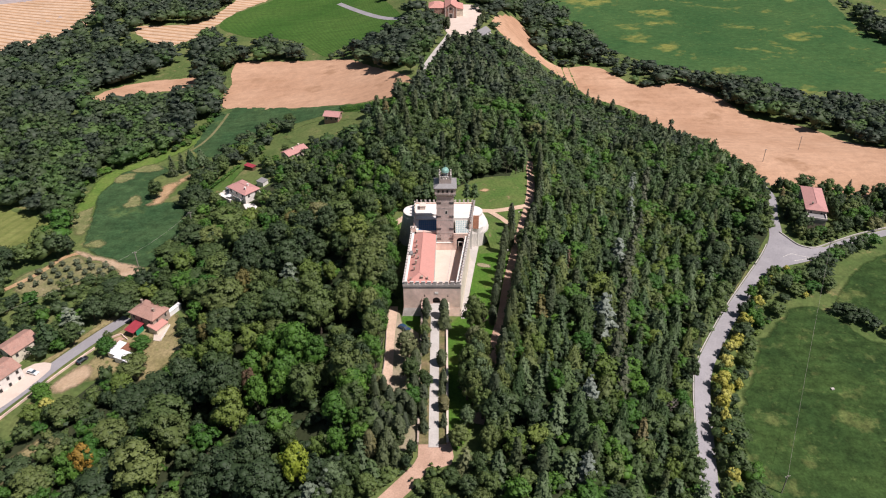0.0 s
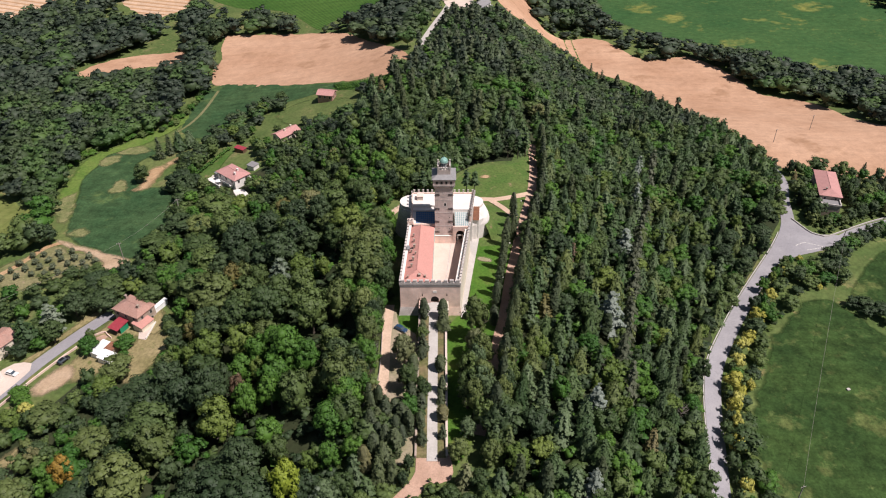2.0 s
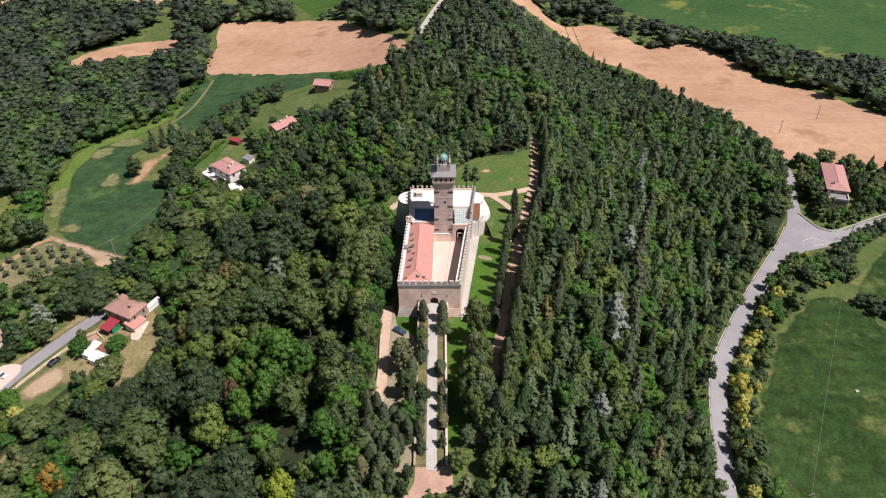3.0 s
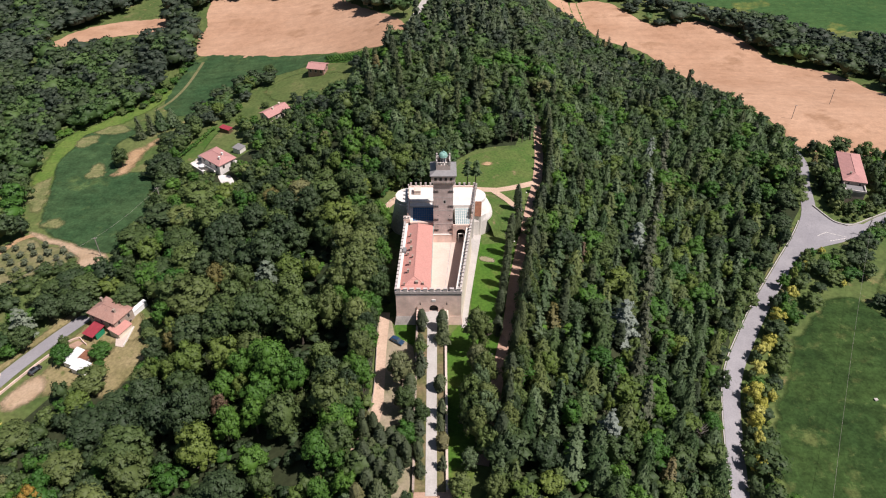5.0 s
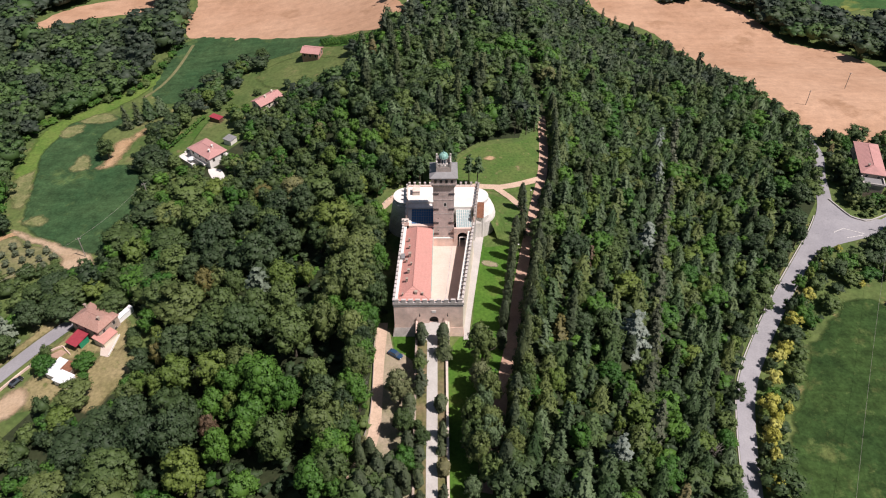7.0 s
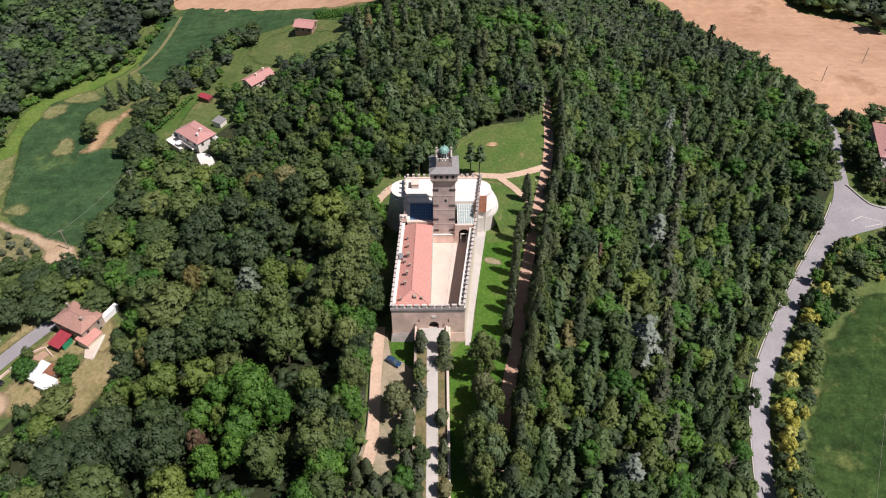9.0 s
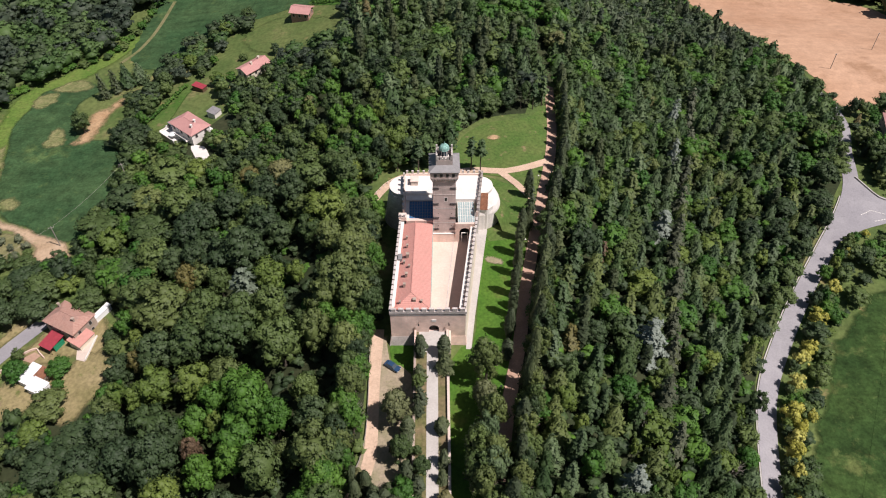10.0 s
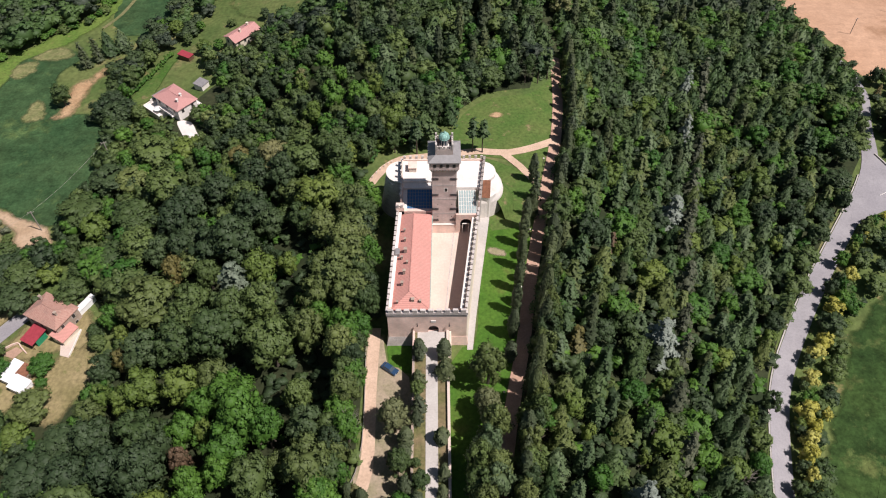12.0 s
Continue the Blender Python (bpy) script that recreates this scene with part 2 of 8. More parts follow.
CHURCHBRICK = masonry("dark_red_brick", (0.24, 0.13, 0.1), (0.32, 0.18, 0.14), (0.3, 0.24, 0.2), (0.5, 0.16))
BANK = rough_surface("worn_bank", (0.2, 0.15, 0.085), (0.11, 0.12, 0.04), 0.2, 1.3, relief=0.1, worn=(0.3, 0.22, 0.14))
WORN = rough_surface("worn_gravel", (0.34, 0.275, 0.2), (0.24, 0.215, 0.13), 0.25, 1.8, relief=0.03, worn=(0.2, 0.19, 0.09), speck=0.5)
RUBBLE = masonry("rubble_stone", (0.34, 0.27, 0.22), (0.42, 0.34, 0.28), (0.3, 0.26, 0.22), (0.45, 0.2))
WHITE = plain("white_render", (0.74, 0.7, 0.65), 0.9, 0, 0.15, 0.6)
CREAM = plain("cream_render", (0.7, 0.62, 0.5), 0.9, 0, 0.2, 0.6)
PALE = rough_surface("pale_terrace", (0.68, 0.63, 0.58), (0.76, 0.71, 0.66), 0.3, 2.0, 0.9, 0.0, speck=0.2)
PINKPAVE = rough_surface("courtyard_paving", (0.56, 0.46, 0.39), (0.61, 0.51, 0.44), 0.25, 2.0, 0.9, 0.0, speck=0.18)
TILE = tiles("salmon_tiles", (0.49, 0.225, 0.19), (0.55, 0.28, 0.235), (0.44, 0.23, 0.19), 90)
TILEOLD = tiles("weathered_tiles", (0.33, 0.17, 0.13), (0.42, 0.26, 0.21), (0.22, 0.15, 0.125), 60)
TILEPINK = tiles("pink_tiles", (0.42, 0.205, 0.19), (0.49, 0.265, 0.24), (0.35, 0.19, 0.175), 30)
LEAD = plain("grey_lead", (0.24, 0.23, 0.23), 0.6, 0.0, 0.2)
COPPER = plain("green_copper", (0.3, 0.52, 0.46), 0.6, 0.2, 0.35, 2.5)
IRON = plain("dark_iron", (0.04, 0.04, 0.045), 0.5, 0.6)
DARK = plain("dark_interior", (0.03, 0.028, 0.026), 0.8)
WOOD = plain("dark_wood", (0.12, 0.07, 0.04), 0.7)
POLE = plain("weathered_pole", (0.3, 0.27, 0.24), 0.8)
REDSHEET = plain("red_sheet", (0.33, 0.045, 0.06), 0.5)
WHITESHEET = plain("white_sheet", (0.82, 0.82, 0.82), 0.6, 0, 0.1)
GREENSHEET = plain("green_sheet", (0.02, 0.25, 0.13), 0.5)
RUST = plain("rusty_sheet", (0.26, 0.11, 0.06), 0.8, 0.0, 0.4)
BARK = plain("bark", (0.1, 0.08, 0.06), 0.9, 0, 0.4, 3.0)
# skylights: reflected sky and tower shade painted blue, sunlit glass painted pale
GLASS = plain("blue_glass_shaded", (0.045, 0.14, 0.28), 0.15, 0.0, 0.05)
GLASSPALE = plain("pale_glass_sunlit", (0.3, 0.38, 0.38), 0.08, 0.0, 0.05)
RUBBER = plain("rubber", (0.02, 0.02, 0.02), 0.8)
CARBLUE = plain("blue_paint", (0.035, 0.08, 0.16), 0.25, 0.3, 0.05)
CARWHITE = plain("white_paint", (0.75, 0.75, 0.75), 0.25, 0.0, 0.05)
CARBLACK = plain("black_paint", (0.02, 0.02, 0.022), 0.25, 0.2, 0.05)
CARGLASS = plain("car_glass", (0.06, 0.08, 0.1), 0.05, 0.0, 0.05)


# ---- shaping helpers ----
def part(name, bm, mat, parent=None, label=""):
    me = bpy.data.meshes.new(name)
    bm.normal_update()
    bm.to_mesh(me)
    bm.free()
    me.materials.append(mat)
    ob = new(name, me)
    if parent:
        ob.parent = parent
    if label:
        ob["label"] = label
    return ob


def thing(name, x, y, z, turn=0.0, label="", category="", group=""):
    ob = new(name)
    ob.empty_display_size = 0.5
    ob.matrix_world = pose(x, y, z, 0, 0, turn)
    return tagged(ob, label, category, group)


def box(bm, x0, x1, y0, y1, z0, z1, taper=0.0):
    c = [bm.verts.new((x, y, z)) for z, t in ((z0, 0), (z1, taper)) for x, y in ((x0 + t, y0 + t), (x1 - t, y0 + t), (x1 - t, y1 - t), (x0 + t, y1 - t))]
    for f in ((3, 2, 1, 0), (4, 5, 6, 7), (0, 1, 5, 4), (1, 2, 6, 5), (2, 3, 7, 6), (3, 0, 4, 7)):
        bm.faces.new([c[i] for i in f])
    return c


def boxm(*a, **k):
    bm = bmesh.new()
    box(bm, *a, **k)
    return bm


def soft_box(*a, bevel=0.03, taper=0.0):
    bm = boxm(*a, taper=taper)
    bmesh.ops.bevel(bm, geom=bm.edges[:], offset=bevel, segments=1, affect='EDGES')
    return bm


def prism(bm, base, z0, z1, top=None):
    """A closed solid over a plan outline; top: another outline for battered walls."""
    top = top or base
    a = [bm.verts.new((x, y, z0)) for x, y in base]
    b = [bm.verts.new((x, y, z1)) for x, y in top]
    n = len(a)
    bm.faces.new(a[::-1])
    bm.faces.new(b)
    for i in range(n):
        bm.faces.new((a[i], a[(i + 1) % n], b[(i + 1) % n], b[i]))
    return bm


def lathe(bm, profile, n=20, cx=0.0, cy=0.0, a0=0.0, a1=360.0):
    rings = []
    full = a1 - a0 >= 360
    for r, z in profile:
        rings.append([bm.verts.new((cx + r * math.cos(radians(a0 + (a1 - a0) * i / n)), cy + r * math.sin(radians(a0 + (a1 - a0) * i / n)), z)) for i in range(n if full else n + 1)])
    for p, q in zip(rings, rings[1:]):
        for i in range(n):
            j = (i + 1) % len(p)
            bm.faces.new((p[i], p[j], q[j], q[i]))
    bm.faces.new(rings[-1])
    bm.faces.new(rings[0][::-1])
    return bm


def rod(bm, a, b, r, n=6):
    a, b = Vector(a), Vector(b)
    q = (b - a).to_track_quat("Z", "Y").to_matrix()
    ring = [[bm.verts.new(p + q @ Vector((r * math.cos(6.2832 * i / n), r * math.sin(6.2832 * i / n), 0))) for i in range(n)] for p in (a, b)]
    for i in range(n):
        bm.faces.new((ring[0][i], ring[0][(i + 1) % n], ring[1][(i + 1) % n], ring[1][i]))
    bm.faces.new(ring[1])
    bm.faces.new(ring[0][::-1])
    return bm


# ---- lie of the land ----
def step(a, b, v):
    u = np.clip((v - a) / (b - a), 0, 1)
    return u * u * (3 - 2 * u)


def height(x, y):
    """A ridge that runs away from the camera and falls to fields on both sides."""
    x, y = np.asarray(x, float), np.asarray(y, float)
    crest = -0.10 * np.maximum(0, 165 - y) * step(0, 60, 165 - y) - 0.042 * np.clip(y - 290, 0, 287) - 0.01 * np.maximum(0, y - 577)
    left = np.maximum(0, -18 - x)
    left = np.sqrt(left * left + 100) - 10
    right = np.maximum(0, x - 24)
    deep = 28 + 19 * step(360, 490, y)
    z = crest - 27 * (1 - np.exp(-left / 62)) - deep * step(0, 82, right) + 0.02 * np.maximum(0, right - 200)
    away = np.maximum(0, np.hypot(x, y - 200) - 150)
    return z + np.minimum(1.2, away * 0.006) * (np.sin(x * 0.021 + 1) * np.cos(y * 0.017) + 0.5 * np.sin(x * 0.05 + y * 0.043))


def ground_z(x, y):
    return float(height(x, y))


def sheet(name, xs, ys, mat, lift=0.0):
    X, Y = np.meshgrid(xs, ys)
    v = np.stack([X, Y, height(X, Y) + lift], -1).reshape(-1, 3)
    nx, ny = len(xs), len(ys)
    i = (np.arange(ny - 1)[:, None] * nx + np.arange(nx - 1)).ravel()
    f = np.stack([i, i + 1, i + nx + 1, i + nx], -1)
    me = bpy.data.meshes.new(name)
    me.from_pydata(v.tolist(), [], f.tolist())
    me.polygons.foreach_set("use_smooth", [True] * len(f))
    me.materials.append(mat)
    return new(name, me)


def inside(poly, x, y):
    """Which of the points lie inside the outline."""
    x, y = np.asarray(x, float), np.asarray(y, float)
    hit = np.zeros(x.shape, bool)
    for (x0, y0), (x1, y1) in zip(poly, poly[1:] + poly[:1]):
        if y0 != y1:
            hit ^= ((y0 > y) != (y1 > y)) & (x < (x1 - x0) * (y - y0) / (y1 - y0) + x0)
    return hit


def rounded(poly, closed=True, every=3.0):
    """A smooth curve through the corners."""
    n, out = len(poly), []
    for i in range(n if closed else n - 1):
        p = [Vector(poly[(i + k) % n] if closed else poly[min(max(i + k, 0), n - 1)]) for k in (-1, 0, 1, 2)]
        m = max(2, int((p[2] - p[1]).length / every))
        for j in range(m):
            u = j / m
            out.append(tuple(0.5 * (2 * p[1] + (p[2] - p[0]) * u + (2 * p[0] - 5 * p[1] + 4 * p[2] - p[3]) * u * u + (3 * p[1] - p[0] - 3 * p[2] + p[3]) * u ** 3)))
    if not closed:
        out.append(tuple(poly[-1]))
    return out


def drape(name, poly, mat, lift, label, category, smooth=True, cell=6.0, ragged=0.0, feather=0.0):
    """A piece of land cover that follows the ground inside an outline."""
    edge = rounded(poly)
    if not smooth:
        edge = []
        for a, b in zip(poly, poly[1:] + poly[:1]):
            n = max(1, int(math.dist(a, b) / 4))
            edge += [(a[0] + (b[0] - a[0]) * i / n, a[1] + (b[1] - a[1]) * i / n) for i in range(n)]
    if feather:
        cell = max(1.2, feather * 0.6)
    if ragged:
        edge = [(x + ragged * (math.sin(x * 0.41 + y * 0.23) + 0.6 * math.sin(y * 0.87 - x * 0.31)), y + ragged * (math.sin(y * 0.37 - x * 0.29 + 2) + 0.6 * math.sin(x * 0.93 + y * 0.19))) for x, y in edge]
    xs, ys = [p[0] for p in edge], [p[1] for p in edge]
    gx, gy = np.meshgrid(np.arange(min(xs), max(xs), cell), np.arange(min(ys), max(ys), cell))
    keep = inside(edge, gx, gy)
    pts = [Vector(p) for p in edge] + [Vector((a, b)) for a, b in zip(gx[keep], gy[keep])]
    v, _, f, *_ = delaunay_2d_cdt(pts, [], [list(range(len(edge)))], 1, 0.01)
    z = height([p[0] for p in v], [p[1] for p in v]) + lift
    me = bpy.data.meshes.new(name)
    me.from_pydata([(p[0], p[1], h) for p, h in zip(v, z)], [], f)
    me.polygons.foreach_set("use_smooth", [True] * len(me.polygons))
    if feather:
        p, e = np.array([tuple(q) for q in v]), np.array(edge)
        a, d = e, np.roll(e, -1, 0) - e
        u = np.clip(((p[:, None] - a) * d).sum(2) / np.maximum((d * d).sum(1), 1e-6), 0, 1)
        gap = np.sqrt((((p[:, None] - a) - u[..., None] * d) ** 2).sum(2)).min(1)
        me.attributes.new("cover", 'FLOAT', 'POINT').data.foreach_set("value", np.clip(gap / feather, 0, 1).astype(np.float32))
        mat = thin(mat.name)
    me.materials.append(mat)
    return tagged(new(name, me), label, category, kind="structure")


def strip_outline(line, width):
    line = rounded(line, False, 4.0)
    left, right = [], []
    for i, p in enumerate(line):
        a, b = Vector(line[max(0, i - 1)]), Vector(line[min(len(line) - 1, i + 1)])
        d = (b - a).normalized()
        s = Vector((-d.y, d.x)) * width / 2
        left.append(tuple(Vector(p) + s))
        right.append(tuple(Vector(p) - s))
    return left, right


def lane(name, line, width, mat, lift, label, category):
    left, right = strip_outline(line, width)
    v, f, n = [], [], len(left)
    for a, b in zip(left, right):
        for k in range(4):
            x, y = a[0] + (b[0] - a[0]) * k / 3, a[1] + (b[1] - a[1]) * k / 3
            v.append((x, y, ground_z(x, y) + lift))
    for i in range(n - 1):
        f += [(4 * i + k + 1, 4 * i + k, 4 * i + k + 4, 4 * i + k + 5) for k in range(3)]
    me = bpy.data.meshes.new(name)
    me.from_pydata(v, [], f)
    me.materials.append(mat)
    return tagged(new(name, me), label, category, kind="structure")


# ---- the land ----
near_x = np.concatenate([np.arange(-480, -60, 6.0), np.arange(-60, 60, 3.0), np.arange(60, 521, 6.0)])
near_y = np.concatenate([np.arange(60, 130, 5.0), np.arange(130, 330, 3.0), np.arange(330, 881, 7.0)])
far = np.array([520.0, 620, 760, 950, 1200, 1600, 2200, 3000])
GX = np.concatenate([-far[::-1] + 40, near_x, far[1:]])
GY = np.concatenate([-far[::-1][:-1] + 560, [-20, 20], near_y, far[3:]])
tagged(sheet("ground", GX, GY, VERGE), "hilly land under rough green and yellowed grass", "ground", kind="structure")

ROAD_E = [(74, 118), (77, 138), (81, 156), (88, 183), (94, 199), (104, 216), (116, 234), (130, 253), (144, 272), (153, 288), (159, 309), (166, 334), (160, 372), (147, 420), (132, 478), (109, 507), (86, 536), (71, 546), (48, 540), (34, 545)]
ROAD_E2 = [(148, 274), (160, 274), (169, 275), (181, 282), (203, 291), (250, 308)]
ROAD_W = [(-172, 130), (-154, 160), (-146, 176), (-140, 187), (-135, 197), (-126, 211), (-119, 220)]
ROAD_N = [(-16, 430), (-8, 470), (2, 520), (6, 545)]
ROAD_N2 = [(-95, 690), (-50, 610), (-25, 585), (0, 570)]
FIELD_E = [(39, 588), (60, 651), (74, 639), (82, 598), (125, 598), (152, 551), (184, 555), (203, 531), (216, 485), (242, 463), (248, 417), (262, 397), (330, 357), (300, 310), (224, 327), (191, 337), (172, 342), (166, 376), (154, 429), (136, 498), (112, 525), (97, 566), (74, 573), (49, 555)]
FIELD_NE = [(119, 787), (142, 667), (170, 613), (203, 592), (235, 578), (264, 535), (296, 540), (318, 508), (383, 460), (484, 612), (396, 656), (404, 788), (422, 872), (141, 888)]
FIELD_NE2 = [(417, 776), (416, 697), (464, 660), (580, 858), (446, 870)]
FIELD_NW = [(-153, 529), (-144, 536), (-74, 515), (-47, 479), (-19, 431), (-23, 406), (-48, 411), (-76, 422), (-137, 440), (-145, 487)]
FIELD_NW2 = [(-235, 464), (-219, 498), (-181, 505), (-171, 497), (-175, 482), (-204, 477), (-225, 462)]
STUBBLE = [(-462, 677), (-425, 725), (-334, 756), (-320, 705), (-312, 658), (-312, 602), (-342, 560), (-383, 524)]
STUBBLE2 = [(-265, 640), (-212, 658), (-192, 750), (-163, 745), (-190, 674), (-204, 613), (-225, 589)]
VINE_N = [(-195, 653), (-164, 724), (-151, 776), (-78, 731), (-28, 579), (-37, 573), (-77, 541), (-86, 529), (-119, 583), (-165, 609)]
MEADOW_N = [(-50, 640), (-20, 600), (0, 600), (10, 660), (-30, 690)]
CROP_W = [(-139, 378), (-136, 437), (-92, 427), (-50, 407), (-87, 400), (-110, 385), (-119, 362)]
CROP_W2 = [(-168, 351), (-171, 336), (-171.5, 321), (-168, 305), (-163, 290), (-157, 272), (-142, 261), (-127, 253), (-119, 258), (-115.5, 275), (-117, 294), (-128, 311), (-138, 313), (-145.5, 324), (-148, 338), (-143, 349), (-155, 357)]
LUSH_W = [(-171, 296), (-176, 305), (-179, 322), (-178, 349), (-165, 363), (-148, 387), (-140, 402), (-134, 396), (-141, 378), (-154, 358), (-164, 350), (-168, 336), (-168, 320), (-164, 303), (-167, 297)]
PALE_PATCHES = [[(-171, 338), (-170, 346), (-162.3, 349.5), (-160, 342), (-163.5, 335.5)], [(-167, 350), (-157, 359), (-147, 351), (-157, 347)], [(-155.5, 308), (-152.3, 321.5), (-147.5, 318), (-144.5, 308.3)],
                [(-176, 297), (-171.6, 309), (-168.5, 310.5), (-163.5, 295), (-161.5, 281), (-172.5, 290)], [(-159, 274.5), (-153, 280.5), (-148.5, 273.5), (-152.5, 270)]]
SANDY_W = [(-143.5, 308.5), (-141, 317), (-142, 329), (-137.5, 334), (-132.5, 341), (-128, 348.5), (-125.5, 343.5), (-128, 336), (-132.5, 329), (-132.8, 319), (-134.5, 309.5)]
CROP_W3 = [(-268, 331), (-215, 312), (-183, 295), (-175, 282), (-181, 269), (-189, 261), (-214, 242)]
OLIVE = [(-178, 248), (-162, 266), (-150, 262), (-130, 251), (-146, 243), (-165, 236)]
MEADOW_W = [(-90, 383), (-73, 397), (-49, 386), (-40, 367), (-55, 362), (-77, 364)]
LAWN_W = [(-115.5, 315), (-107, 315), (-104.5, 332), (-101.5, 347), (-106.5, 348), (-112.5, 330)]
YARD_W = [(-149, 181), (-147, 194), (-141, 197), (-137, 193), (-146, 175)]
BARE_W = [(-134, 185.5), (-131, 190.5), (-127.5, 195.5), (-123.5, 195), (-119.8, 188), (-124.5, 182.5), (-131.5, 180.5)]
CLEAR_SW = [(-133, 150), (-131, 156), (-126, 162), (-119, 149), (-124, 141), (-128, 140)]
HAY_W = [(-109, 196), (-105, 205), (-99, 208.5), (-91.5, 204.5), (-91, 197), (-94.5, 189.5), (-98, 184), (-105.5, 184.5)]
VINE_W = [(-61, 411), (-27, 399), (-30, 390), (-57, 401)]
OPEN_W = [(-159, 262), (-170, 295), (-176, 324), (-174, 354), (-153, 377), (-136, 429), (-128, 435), (-130, 407), (-137, 373), (-116, 356), (-125, 347), (-122, 314), (-123, 297), (-114, 271), (-122, 249), (-136, 252)]
OPEN_H2 = [(-114, 313), (-108, 343), (-89, 331), (-85, 300), (-94, 291)]
OPEN_H3 = [(-102, 349), (-90, 375), (-72, 364), (-69, 340), (-81, 335)]
OPEN_H4 = [(-96, 363), (-86, 394), (-74, 406), (-61, 408), (-30, 400), (-29, 384), (-45, 383), (-48, 365), (-67, 356), (-83, 346)]
OPEN_LANE = [(-144, 171), (-138, 183), (-128, 197), (-119, 205), (-98, 205), (-103, 219), (-119, 228), (-127, 218), (-138, 200), (-151, 184)]
OPEN_LANE2 = [(-165, 140), (-150, 170), (-138, 192), (-124, 206), (-112, 204), (-109, 194), (-115, 180), (-127, 168), (-134, 156), (-146, 138)]
BARE_OLIVE = [(-163, 272), (-150, 266.2), (-136, 259.6), (-125, 254), (-120.3, 247), (-123.5, 241.5), (-131, 244.5), (-135.5, 249), (-135, 251.5), (-144, 258.2), (-158, 266)]
GREEN_NW = [(-211, 513), (-198, 546), (-194, 568), (-177, 517), (-195, 508)]
AVENUE_N = [(41, 316), (41, 354), (41, 391), (40, 431), (38, 472), (30, 510)]
CROP_SE = [(106.5, 192), (113.5, 202.6), (118.5, 214), (130, 226.5), (140, 236.5), (151, 235), (157, 226), (168, 213), (230, 198), (220, 100), (96, 110), (96, 150), (95, 164), (100, 179)]
CROP_SE2 = [(157, 237), (164, 246), (174, 259), (185, 268), (198, 275), (263, 291), (250, 215), (190, 214), (172, 222), (165, 231)]
OPEN_FARM = [(-109, 186), (-110, 196), (-105, 203), (-103, 212), (-99, 222), (-93, 221), (-90, 210), (-89, 202), (-89, 194), (-92, 186), (-96, 180), (-103, 180)]
LAWN_N = [(2, 270), (9, 284), (17, 290), (30, 293), (39, 303), (37, 275), (30, 262), (14, 262), (4, 265)]
LAWN_E = [(14, 232), (24, 232), (22, 214), (19, 197), (14, 178), (10, 150), (2, 140), (2, 190), (8, 195), (10, 215), (13, 234)]
LAWN_CAR = [(-13, 197), (-7, 197), (-7, 187), (-13, 190)]
COURT_W = [(-18.5, 197), (-14.6, 197), (-13.2, 189), (-8, 186), (-7, 160), (-8, 140), (-14, 140), (-19.5, 158), (-18.3, 170)]
TURN_S = [(-6.6, 142), (-3, 143), (0.8, 142.5), (2.6, 138.3), (2.2, 133.8), (-4.0, 131.6), (-7.2, 127.4), (-10.8, 123.6), (-17, 117), (-21, 119), (-15, 126), (-9.4, 132), (-6.8, 136)]
GRAVEL_W = [(-16.7, 200), (-17.0, 184), (-16.8, 172), (-16.9, 163), (-18.8, 156.5), (-23, 150)]
AVENUE = [(41, 318), (39, 291), (36, 271), (31, 250), (27.2, 233), (23.1, 214), (20, 196), (16, 178), (12.7, 160), (9.8, 147)]
PATH_N = [(36, 271), (29, 266.5), (20.8, 263.8), (12, 264.5), (4, 263.5), (-6, 262), (-12, 261), (-17, 257), (-21, 250), (-24, 243)]
PATH_N2 = [(19, 263.6), (23.8, 257.8), (28, 251)]

